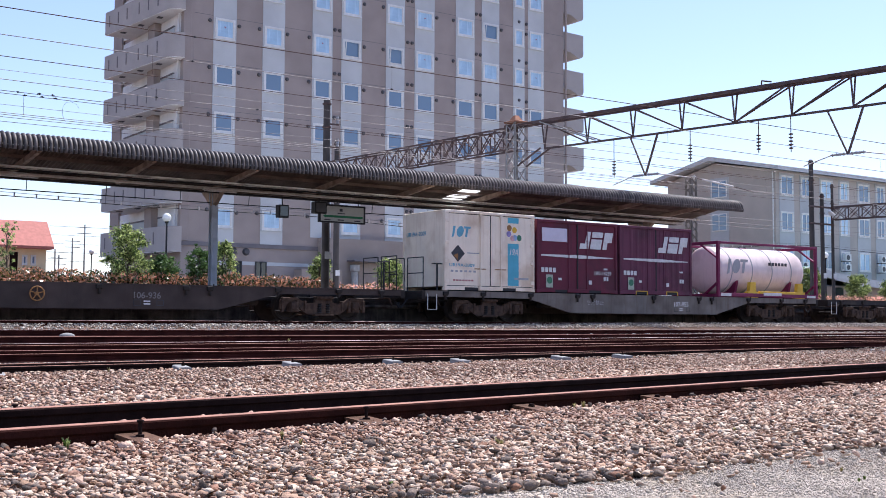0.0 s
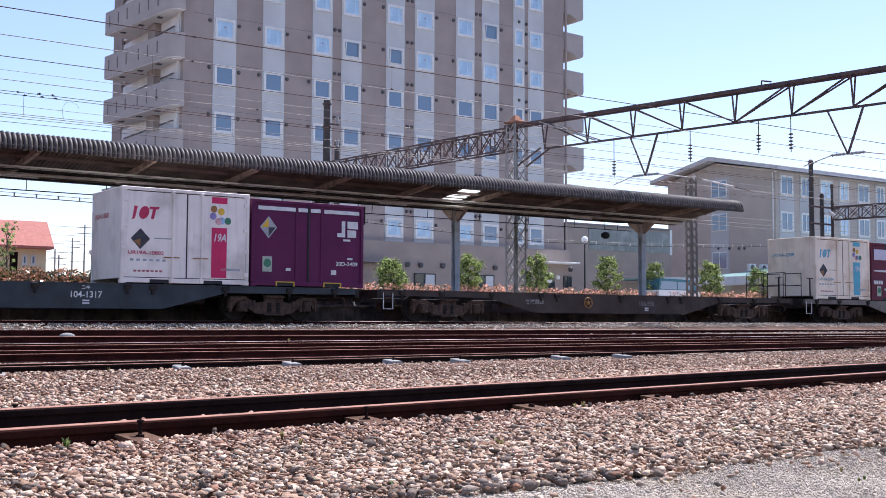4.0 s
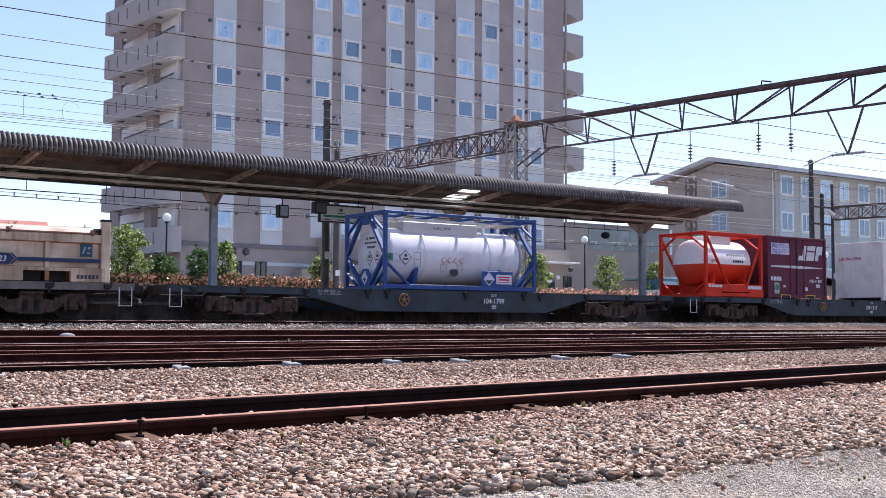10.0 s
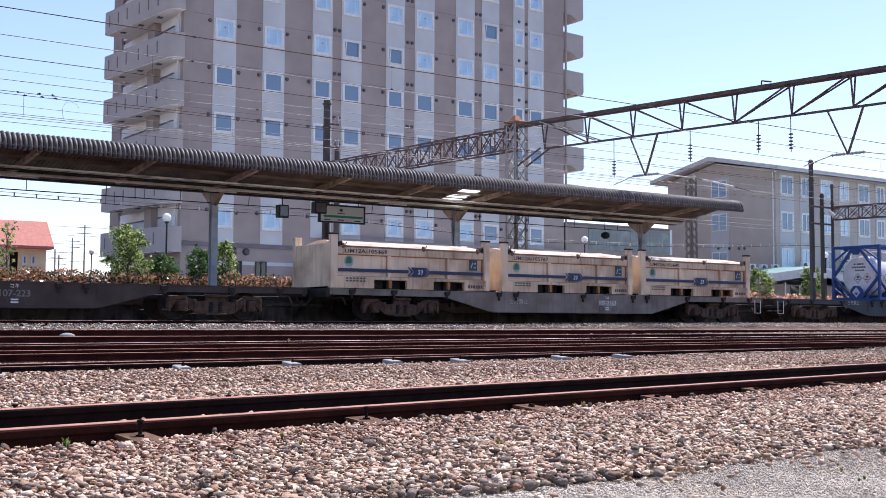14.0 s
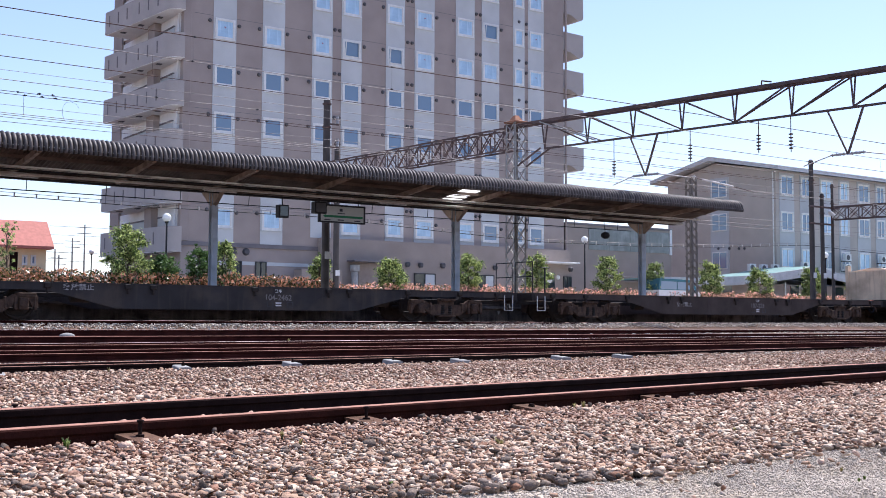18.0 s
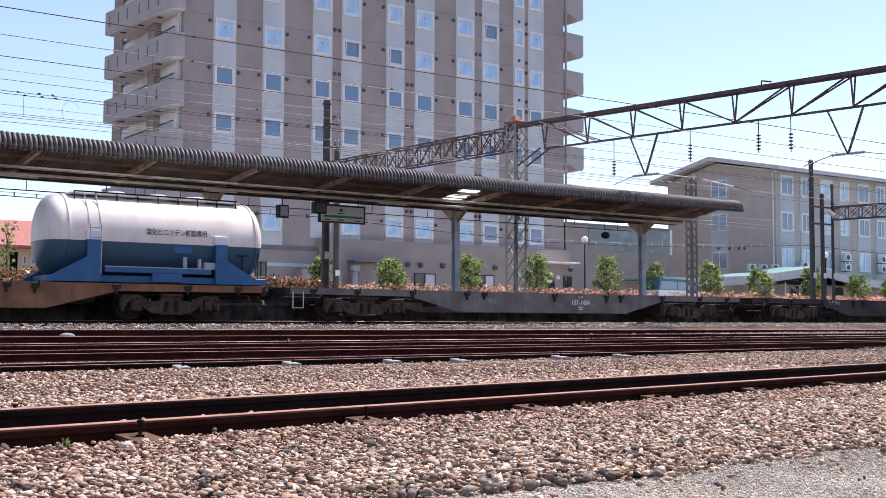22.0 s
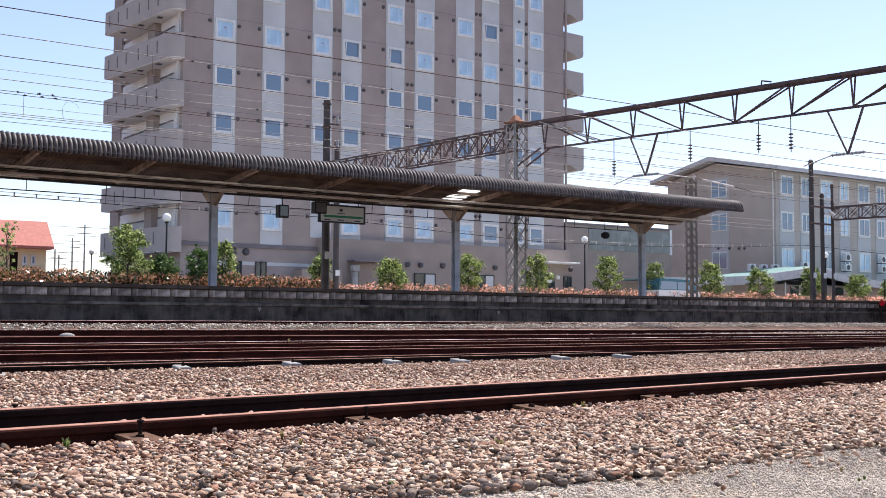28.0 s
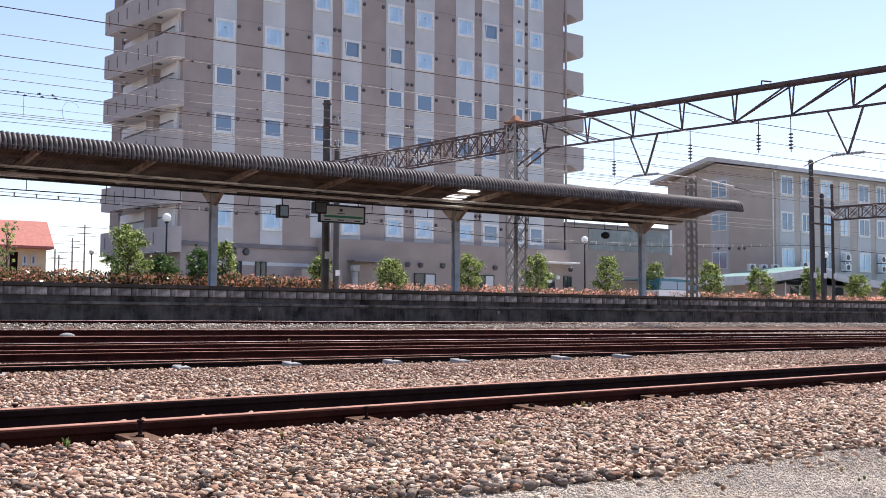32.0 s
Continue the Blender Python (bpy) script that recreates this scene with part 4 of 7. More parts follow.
# ---- house with the red roof ----
M_REDROOF = mat("red_roof_tile", (0.5, 0.19, 0.15), 0.7, var=0.12, scale=3, fine=30, bump=0.2)
M_CREAM = mat("cream_house_render", (0.88, 0.72, 0.46), 0.9, var=0.08, scale=1, fine=30)
house = thing("house", "cream house with a low red-tiled roof", "house", pose(0, 0, 0))
part("wall", box(bmesh.new(), 18, 31.4, 80.5, 84, 0.9, 6.9), M_CREAM, house)
part("roof", prism(bmesh.new(), [(79.6, 6.75), (79.6, 7.0), (82.2, 9.55), (84.8, 7.0), (84.8, 6.75)], 17, 31.9), M_REDROOF, house, "red tiled roof")
for x in (29.15, 29.95):
    window(house, x, 80.45, 5.2, 0.5, 0.95, False)
part("door", box(bmesh.new(), 28.05, 28.75, 80.4, 80.5, 3.6, 6.4), M_RAIL_RUST_SHADE, house)
part("lean_to", box(bmesh.new(), 29.8, 32.2, 79, 80.5, 4.4, 4.55), M_FRAME_D, house)

# ---- freight train ----
# distance run along the track, second by second
RUN = [-91.671, -87.362, -82.776, -77.944, -72.914, -67.714, -62.343, -56.781, -50.948, -45.016, -38.959, -32.738, -26.41, -20.036, -13.51, -6.77, 0.18, 7.328, 14.801, 22.444, 30.261, 38.246, 46.386, 54.679, 63.189, 71.959, 80.878, 89.898, 99.038, 108.298, 117.678, 127.178, 136.798]
M_UNDER = mat("underframe_black", (0.026, 0.022, 0.02), 0.8, var=0.35, scale=4, fine=40, bump=0.2, dirt=(0.045, 0.03, 0.024))
M_BOGIE = mat("bogie_dusty_brown", (0.082, 0.05, 0.035), 0.85, var=0.5, scale=7, fine=40, bump=0.3, dirt=(0.022, 0.018, 0.016))
M_WHEEL = mat("wheel_steel", (0.032, 0.024, 0.02), 0.7, 0.2, var=0.3, scale=6, fine=40)
M_STEP = mat("step_white_paint", (0.62, 0.61, 0.58), 0.6, var=0.1, scale=8)
M_ORANGE = mat("brake_wheel_orange", (0.34, 0.17, 0.06), 0.6, var=0.2, scale=8)
M_MARKW = mat("marking_white", (0.7, 0.69, 0.68), 0.6, var=0.12, scale=6, fine=60, bump=0.0)
M_MARKD = mat("marking_dark", (0.06, 0.06, 0.07), 0.6, var=0.15, scale=6, bump=0.0)
LIVERY = {
    "grey": mat("wagon_grey", (0.2, 0.175, 0.155), 0.7, var=0.2, scale=1.5, fine=40, dirt=(0.1, 0.075, 0.06), streak=0.5),
    "bluegrey": mat("wagon_blue_grey", (0.05, 0.06, 0.068), 0.7, var=0.2, scale=1.5, fine=40, dirt=(0.04, 0.04, 0.04), streak=0.4),
    "rust": mat("wagon_rust_brown", (0.07, 0.052, 0.045), 0.8, var=0.25, scale=1.5, fine=40, dirt=(0.05, 0.035, 0.03), streak=0.4),
    "black": mat("wagon_near_black", (0.04, 0.036, 0.036), 0.8, var=0.25, scale=1.5, fine=40, dirt=(0.09, 0.07, 0.055), streak=0.4),
    "orange": mat("wagon_orange_brown", (0.27, 0.125, 0.065), 0.8, var=0.25, scale=1.5, fine=40, dirt=(0.12, 0.07, 0.045), streak=0.6),
}
CACHE = {}


def cached(key, build):
    if key not in CACHE:
        CACHE[key] = build()
    return CACHE[key]


def side_frame():
    bm = bmesh.new()
    out = [(-1.32, 0.36), (-1.3, 0.62), (-1.05, 0.70), (-0.75, 0.66), (-0.55, 0.52), (-0.28, 0.55), (-0.25, 0.68), (0.25, 0.68), (0.28, 0.55), (0.55, 0.52), (0.75, 0.66), (1.05, 0.70), (1.3, 0.62), (1.32, 0.36), (1.18, 0.34), (1.1, 0.52), (0.8, 0.52), (0.72, 0.36), (0.5, 0.2), (-0.5, 0.2), (-0.72, 0.36), (-0.8, 0.52), (-1.1, 0.52), (-1.18, 0.34)]
    prism(bm, [(x * 1.09, z) for x, z in out], -0.05, 0.05, "y")
    # cast ribs and the edge of the spring plank
    for x in (-0.86, -0.62, 0.62, 0.86):
        box(bm, x - 0.03, x + 0.03, -0.08, 0.05, 0.3, 0.6, 0.01)
    for x in (-1.4, -0.92, 0.84, 1.32):
        box(bm, x, x + 0.08, -0.09, 0.05, 0.26, 0.62, 0.012)
    for x in (-1.4, 0.84):
        box(bm, x + 0.02, x + 0.54, -0.08, 0.05, 0.58, 0.7, 0.02)
    box(bm, -0.32, 0.32, -0.12, 0.06, 0.16, 0.22, 0.01)
    box(bm, -0.3, 0.3, -0.14, 0.06, 0.66, 0.74, 0.015)
    return mesh_of("side_frame", bm, M_BOGIE)


def wheelset_mesh():
    bm = bmesh.new()
    for s in (-1, 1):
        lathe(bm, [(s * 0.535, 0.45), (s * 0.555, 0.45), (s * 0.56, 0.43), (s * 0.67, 0.42), (s * 0.67, 0.36), (s * 0.63, 0.34), (s * 0.63, 0.14), (s * 0.68, 0.12), (s * 0.68, 0.075)], n=24)
        box(bm, s * 0.64 - 0.01, s * 0.64 + 0.01, -0.05, 0.05, 0.2, 0.3)
    rod(bm, (-0.98, 0, 0), (0.98, 0, 0), 0.075, 10)
    bmesh.ops.rotate(bm, verts=bm.verts[:], matrix=Matrix.Rotation(radians(90), 3, "Z"))
    return mesh_of("wheelset", bm, M_WHEEL, 35)


WHEELS = []      # (wheelset, wagon number)


def bogie(wagon, x, k):
    def bolster():
        bm = box(bmesh.new(), -0.2, 0.2, -0.98, 0.98, 0.5, 0.72, 0.02)
        box(bm, -0.1, 0.1, -0.4, 0.4, 0.7, 0.82)
        return mesh_of("bogie", bm, M_UNDER)
    b = part("bogie", cached("bolster", bolster), None, wagon, "dusty two-axle bogie", pose(x, 0, 0))
    for s in (-1, 1):
        part("side_frame", cached("side_frame", side_frame), None, b, "cast steel side frame", pose(0, s * 1.0, 0))
        for a in (-1.04, 1.04):
            bm = cached("axle_box", lambda: mesh_of("axle_box", lathe(box(bmesh.new(), -0.15, 0.15, -0.13, 0.1, -0.16, 0.14, 0.02), [(-0.2, 0.04), (-0.19, 0.1), (-0.1, 0.11)], n=14), M_BOGIE))
            part("axle_box", bm, None, b, "", pose(a, s * 1.0, 0.43, 0, 0, 90 if s < 0 else -90))
        for a in (-0.14, 0.14):
            part("spring", cached("spring", lambda: mesh_of("spring", lathe(bmesh.new(), [(0.02 + 0.035 * i, 0.1 - 0.025 * (i % 2)) for i in range(9)], n=12, axis="z"), M_UNDER)), None, b, "", pose(a, s * 1.0, 0.22))
        part("brake_rod", cached("brake_rod", lambda: mesh_of("brake_rod", rod(rod(bmesh.new(), (-1.5, 0, 0.3), (1.5, 0, 0.3), 0.022, 6), (0.4, 0, 0.3), (0.4, 0, 0.75), 0.03, 6), M_UNDER)), None, b, "", pose(0, s * 0.86, 0))
    for a in (-1.04, 1.04):
        w = part("wheelset", cached("wheelset", wheelset_mesh), None, b, "worn steel wheels on an axle", pose(a, 0, 0.45))
        WHEELS.append((w, k, a))


TRAIN = []       # (thing, place in the train, height)


def wagon(k, s, livery, number, kana, wheel=None, rails=(), steps=(-1,), marks_x=1.6):
    """A flat container wagon: fish-belly sills, end beams, bogies, couplers, locks, steps and hand brake."""
    m = LIVERY[livery]
    w = thing("container_wagon", {"grey": "grey", "bluegrey": "dark blue-grey", "rust": "dark rust-brown", "black": "blackened", "orange": "faded orange-brown"}[livery] + " flat container wagon with fish-belly side sills on two bogies", "freight wagon", pose(s, 0, 0), "wagons of the freight train")
    TRAIN.append((w, s, 0.0))
    out = [(-9.75, 0.98), (9.75, 0.98), (9.75, 0.80), (5.55, 0.78), (3.7, 0.32), (-3.7, 0.32), (-5.55, 0.78), (-9.75, 0.80)]
    for sg in (-1, 1):
        bm = prism(bmesh.new(), out, sg * 1.2, sg * 1.17, "y")
        box(bm, -9.75, 9.75, sg * 1.09, sg * 1.215, 0.955, 0.985)
        box(bm, -3.7, 3.7, sg * 1.09, sg * 1.21, 0.315, 0.34)
        for x in (-3.7, -1.25, 1.25, 3.7, 5.55, -5.55):
            box(bm, x - 0.012, x + 0.012, sg * 1.1, sg * 1.206, 0.36 if abs(x) < 3.6 else 0.5 if abs(x) < 4 else 0.8, 0.95)
        part("side_sill", bm, m, w)
    part("centre_sill", box(box(bmesh.new(), -9.9, 9.9, -0.28, -0.2, 0.62, 0.97), -9.9, 9.9, 0.2, 0.28, 0.62, 0.97), M_UNDER, w)
    for x in (-8.2, -6.2, -4.4, -2.4, 0, 2.4, 4.4, 6.2, 8.2):
        part("cross_member", cached("cross", lambda: mesh_of("cross_member", box(bmesh.new(), -0.09, 0.09, -1.17, 1.17, 0.78, 0.95), M_UNDER)), None, w, "", pose(x, 0, 0))
    for sg in (-1, 1):
        part("end_beam", box(bmesh.new(), sg * 9.72, sg * 9.88, -1.2, 1.2, 0.72, 0.98, 0.01), M_UNDER, w)
        bm = rod(bmesh.new(), (sg * 9.8, 0, 0.86), (sg * 10.1, 0, 0.86), 0.09, 8)
        box(bm, sg * 10.0, sg * 10.24, -0.14, 0.14, 0.72, 1.0, 0.03)
        part("coupler", bm, M_UNDER, w)
        part("brake_hose", rod(rod(bmesh.new(), (sg * 9.9, -0.45, 0.75), (sg * 10.15, -0.42, 0.45), 0.025, 6), (sg * 10.15, -0.42, 0.45), (sg * 10.24, -0.3, 0.6), 0.025, 6), M_BLACK, w)
        bogie(w, sg * 7.1, k)
    for x in (-9.0, -7.5, -5.5, -3.4, -2.7, 0.3, 2.7, 3.4, 5.5, 7.5, 9.0):
        part("container_lock", cached("lock", lambda: mesh_of("container_lock", box(box(rod(bmesh.new(), (0.1, -0.02, 0.0), (0.1, -0.02, 0.16), 0.02, 6), -0.09, 0.09, -0.05, 0.03, -0.03, 0.1, 0.015), -0.03, 0.03, -0.04, 0.03, -0.16, 0.0, 0.01), M_UNDER)), None, w, "black container lock", pose(x, -1.23, 0.86))
        part("container_lock", CACHE["lock"], None, w, "", pose(x, 1.23, 0.86, 0, 0, 180))
    for sg in steps:
        x = sg * 9.5
        bm = bmesh.new()
        for dx in (-0.17, 0.17):
            bar(bm, (x + dx, -1.22, 0.38), (x + dx, -1.22, 0.88), 0.024, 0.018)
        bar(bm, (x - 0.16, -1.22, 0.39), (x + 0.16, -1.22, 0.39), 0.024, 0.018)
        part("step", bm, M_STEP, w, "white-painted shunter's step")
    for sg in rails:
        x = sg * 9.7
        for y in (-1.0, -0.1, 0.1, 1.0):
            part("handrail_post", rod(bmesh.new(), (x, y, 0.97), (x, y, 2.05), 0.017, 6), M_BLACK, w, "thin black handrail post")
        for z in (1.55, 2.05):
            for a, b in ((-1.0, -0.1), (0.1, 1.0)):
                part("handrail", rod(bmesh.new(), (x, a, z), (x, b, z), 0.017, 6), M_BLACK, w, "thin black end handrail")
        part("brake_stand", rod(bmesh.new(), (x - sg * 0.5, -1.05, 0.97), (x - sg * 0.5, -1.05, 1.85), 0.03, 6), M_BLACK, w)
        part("brake_handle", rod(bmesh.new(), (x - sg * 0.7, -1.05, 1.85), (x - sg * 0.3, -1.05, 1.85), 0.02, 6), M_BLACK, w)
    if wheel is not None:
        bm = bmesh.new()
        for i in range(16):
            a, c = 2 * math.pi * i / 16, 2 * math.pi * (i + 1) / 16
            rod(bm, (0.18 * math.cos(a), 0, 0.18 * math.sin(a)), (0.18 * math.cos(c), 0, 0.18 * math.sin(c)), 0.018, 6)
        for i in range(5):
            a = 2 * math.pi * i / 5 + 0.3
            rod(bm, (0, 0, 0), (0.17 * math.cos(a), 0, 0.17 * math.sin(a)), 0.015, 6)
        rod(bm, (0, -0.03, 0), (0, 0.08, 0), 0.05, 8)
        part("brake_wheel", bm, M_ORANGE, w, "five-spoked orange hand brake wheel", pose(wheel, -1.28, 0.68))
    if number:
        lettering(w, number, marks_x, -1.212, 0.6, 0.17, mat("marking_worn", (0.22, 0.2, 0.19), 0.7, var=0.25, scale=9, bump=0.0) if livery in ("rust", "black") else M_MARKW, width=0.82 if len(number) > 7 else 0.75)
        if kana:
            lettering(w, kana, marks_x, -1.212, 0.82, 0.09, M_MARKW)
        bm = bmesh.new()
        for a in (marks_x - 0.36, marks_x + 0.28):
            for q in ((a, a + 0.2, 0.40, 0.415), (a, a + 0.2, 0.545, 0.56), (a, a + 0.015, 0.415, 0.545), (a + 0.185, a + 0.2, 0.415, 0.545)):
                box(bm, q[0], q[1], -1.208, -1.203, q[2], q[3])
        part("plate_frame", bm, M_MARKD, w)
        marks(w, [(marks_x - 0.08, marks_x + 0.1, 0.5, 0.54), (marks_x - 0.08, marks_x + 0.1, 0.43, 0.47)], -1.208, M_MARKW)
    lettering(w, "突放禁止", -2.55 if number.startswith("107") else -3.65 if number.startswith("106") else -4.7, -1.212, 0.62 if number[:3] in ("107", "106") else 0.8, 0.13, mat("marking_faded", (0.36, 0.34, 0.33), 0.7, var=0.2, scale=8, bump=0.0), width=0.8)
    # air tank, brake cylinder and pipes hung below the frame
    part("air_reservoir", lathe(bmesh.new(), [(-0.5, 0.05), (-0.46, 0.17), (0.46, 0.17), (0.5, 0.05)], n=14), M_UNDER, w, "", pose(4.6, -0.7, 0.62), smooth=40)
    part("brake_cylinder", lathe(bmesh.new(), [(-0.3, 0.05), (-0.28, 0.13), (0.2, 0.13), (0.22, 0.04), (0.6, 0.03)], n=14), M_UNDER, w, "", pose(-4.5, -0.75, 0.6), smooth=40)
    part("brake_pipe", rod(rod(bmesh.new(), (-9.8, -0.62, 0.7), (9.8, -0.62, 0.7), 0.025, 6), (-9.8, 0.62, 0.7), (9.8, 0.62, 0.7), 0.025, 6), M_UNDER, w)
    for x in (-9.3, 9.3):
        part("cock_handle", rod(rod(bmesh.new(), (x, -1.2, 0.72), (x, -0.4, 0.72), 0.018, 6), (x, -1.2, 0.72), (x + 0.1, -1.22, 0.5), 0.02, 6), M_BOGIE, w)
    return w


wagon(0, 141.9, "black", "", "")
wagon(1, 121.5, "grey", "107-955", "", rails=(-1,), steps=(-1,), marks_x=1.75)
wagon(2, 101.1, "rust", "106-936", "", wheel=-1.3, rails=(1,))
wagon(3, 80.7, "bluegrey", "104-1317", "コキ", wheel=-1.8, rails=(1,))
wagon(4, 60.3, "bluegrey", "104-1799", "コキ", wheel=-2.1, marks_x=1.45)
wagon(5, 39.9, "grey", "107-2163", "コキ", steps=(1,), marks_x=1.45)
wagon(6, 19.5, "rust", "107-223", "コキ", rails=(-1,))
wagon(7, -0.9, "black", "104-2462", "コキ", steps=(1,), marks_x=1.05)
wagon(8, -21.3, "grey", "107-1484", "コキ", marks_x=1.5)
last = wagon(9, -41.7, "orange", "107-1769", "コキ", rails=(1, -1), marks_x=1.6)
for y in (-1.0, 1.0):
    part("tail_disc", lathe(bmesh.new(), [(0, 0.02), (0, 0.15), (0.02, 0.15), (0.02, 0.02)], n=20), mat("tail_red", (0.6, 0.01, 0.02), 0.5, bump=0), last, "red round tail disc", pose(-9.92, y, 0.95))


# ---- containers ----


def box_container(s, label, body, H=2.5, trim=None, doors=True, ribs=False, L=3.715, pockets=None):
    t = thing("container", label, "container", pose(s + L / 2, 0, 1.0), "containers on the train")
    TRAIN.append((t, s + L / 2, 1.0))
    W = 2.45
    trim = trim or body
    part("body", box(bmesh.new(), -L / 2 + 0.03, L / 2 - 0.03, -W / 2 + 0.045, W / 2 - 0.045, 0.14, H - 0.03), body, t)
    part("roof", box(bmesh.new(), -L / 2 + 0.02, L / 2 - 0.02, -W / 2 + 0.03, W / 2 - 0.03, H - 0.05, H, 0.015), body, t)
    for x in (-1, 1):
        for y in (-1, 1):
            part("corner_post", box(bmesh.new(), x * L / 2, x * (L / 2 - 0.1), y * W / 2, y * (W / 2 - 0.1), 0.12, H - 0.1, 0.012), trim, t)
            for z in (0, H - 0.12):
                part("corner_casting", box(bmesh.new(), x * (L / 2 + 0.004), x * (L / 2 - 0.16), y * (W / 2 + 0.004), y * (W / 2 - 0.15), z, z + 0.12, 0.012), trim, t)
    for y in (-1, 1):
        part("top_rail", box(bmesh.new(), -L / 2 + 0.1, L / 2 - 0.1, y * W / 2, y * (W / 2 - 0.06), H - 0.1, H - 0.005, 0.01), trim, t)
        bm = bmesh.new()
        for a, c in ((-L / 2 + 0.1, -1.05), (-0.5, 0.5), (1.05, L / 2 - 0.1)):
            box(bm, a, c, y * W / 2, y * (W / 2 - 0.08), 0.02, 0.15, 0.01)
        box(bm, -1.05, 1.05, y * (W / 2 - 0.01), y * (W / 2 - 0.08), 0.115, 0.15)
        part("bottom_rail", bm, trim, t)
    for a in (-0.78, 0.78):
        part("fork_pocket", box(bmesh.new(), a - 0.27, a + 0.27, -W / 2 + 0.01, W / 2 - 0.01, 0.02, 0.115), M_BLACK, t, "dark fork lift pocket")
        if pockets:
            bm = bmesh.new()
            for q in ((a - 0.3, a + 0.3, 0.12, 0.145), (a - 0.3, a - 0.27, 0.0, 0.12), (a + 0.27, a + 0.3, 0.0, 0.12)):
                box(bm, q[0], q[1], -W / 2 - 0.01, -W / 2 + 0.02, q[2], q[3])
            part("pocket_frame", bm, pockets, t, "yellow pocket frame")
    y = -W / 2 + 0.045
    if doors:
        for i, a in enumerate((-L / 2 + 0.1, 0.02)):
            d = part("door", box(bmesh.new(), a, a + L / 2 - 0.12, y - 0.02, y + 0.01, 0.17, H - 0.12, 0.008), body, t)
            for x in ((-0.42,), (0.42,))[i]:
                part("lock_rod", rod(box(box(box(bmesh.new(), x - 0.05, x + 0.05, y - 0.07, y, 0.04, 0.14, 0.01), x - 0.05, x + 0.05, y - 0.07, y, H - 0.18, H - 0.06, 0.01), x - 0.045, x + 0.045, y - 0.06, y, 1.2, 1.28, 0.01), (x, y - 0.045, 0.1), (x, y - 0.045, H - 0.08), 0.028, 8), trim, d)
                part("lock_handle", rod(bmesh.new(), (x - 0.25, y - 0.05, 0.72), (x + 0.2, y - 0.05, 0.72), 0.016, 6), M_ORANGE, d)
            part("hinge", box(box(box(box(bmesh.new(), -0.07, 0.07, y - 0.06, y, 0.24, 0.36, 0.01), -0.07, 0.07, y - 0.06, y, 0.9, 1.0, 0.01), -0.07, 0.07, y - 0.06, y, 1.5, 1.6, 0.01), -0.07, 0.07, y - 0.06, y, 2.2, 2.32, 0.01), trim, d, "", pose((-1.76, 1.76)[i], 0, 0))
        for q in ((-L / 2 + 0.1, L / 2 - 0.1, H - 0.125, H - 0.1), (-L / 2 + 0.1, L / 2 - 0.1, 0.15, 0.175), (-L / 2 + 0.085, -L / 2 + 0.1, 0.15, H - 0.1), (L / 2 - 0.1, L / 2 - 0.085, 0.15, H - 0.1)):
            part("door_gap", box(bmesh.new(), q[0], q[1], y - 0.012, y + 0.01, q[2], q[3]), M_BLACK, t)
        part("door_seal", box(bmesh.new(), -0.03, 0.03, y - 0.012, y + 0.01, 0.17, H - 0.12), M_BLACK, t)
    if ribs:
        for x in (-0.42, -0.02, 0.42):
            part("rib", box(bmesh.new(), x - 0.03, x + 0.03, y - 0.03, y + 0.01, 0.15, H - 0.1, 0.008), M_BLACK if x == -0.02 else body, t)
    if ribs == 2:
        bm = bmesh.new()
        for i in range(10):
            x = -1.35 + 0.3 * i
            prism(bm, [(x, y + 0.01), (x + 0.05, y - 0.02), (x + 0.15, y - 0.02), (x + 0.2, y + 0.01)], 0.2, H - 0.15, "z")
        part("corrugation", bm, body, t)
    for x in (-1, 1) if not doors else ():
        bm = bmesh.new()
        for i in range(9):
            yy = -0.98 + 0.24 * i
            box(bm, x * (L / 2 - 0.03), x * (L / 2 - 0.012), yy - 0.03, yy + 0.03, 0.15, H - 0.12)
        part("end_ribs", bm, body, t)
    return t


M_PURPLE = mat("container_maroon", (0.145, 0.032, 0.054), 0.6, spec=0.15, var=0.15, scale=1.2, fine=40, bump=0.05, dirt=(0.08, 0.035, 0.045), streak=0.35)
M_PURPLE2 = mat("container_violet_maroon", (0.15, 0.05, 0.082), 0.6, spec=0.15, var=0.15, scale=1.2, fine=40, bump=0.05, dirt=(0.07, 0.035, 0.045), streak=0.35)
M_OFFWHITE = mat("container_offwhite", (0.92, 0.8, 0.65), 0.55, var=0.08, scale=1.2, fine=40, bump=0.03, dirt=(0.55, 0.38, 0.24), streak=0.3)
M_CWHITE = mat("container_white", (0.9, 0.81, 0.74), 0.5, var=0.06, scale=1.2, fine=40, bump=0.03, dirt=(0.5, 0.44, 0.38), streak=0.3)
M_TEAL = mat("stripe_blue", (0.1, 0.42, 0.55), 0.5, var=0.08, bump=0)
M_PINK = mat("stripe_crimson", (0.6, 0.03, 0.12), 0.5, var=0.08, bump=0)
M_GREEN = mat("label_green", (0.07, 0.22, 0.13), 0.6, var=0.2, scale=9, bump=0)
M_YELLOW = mat("yellow_paint", (0.72, 0.45, 0.05), 0.5, var=0.1)
M_GREYMARK = mat("marking_grey", (0.4, 0.4, 0.42), 0.6, var=0.15, bump=0)
M_LILAC = mat("label_lilac_white", (0.66, 0.62, 0.72), 0.6, var=0.08, bump=0)
FACE = -1.225 + 0.045 - 0.026       # in front of a door leaf




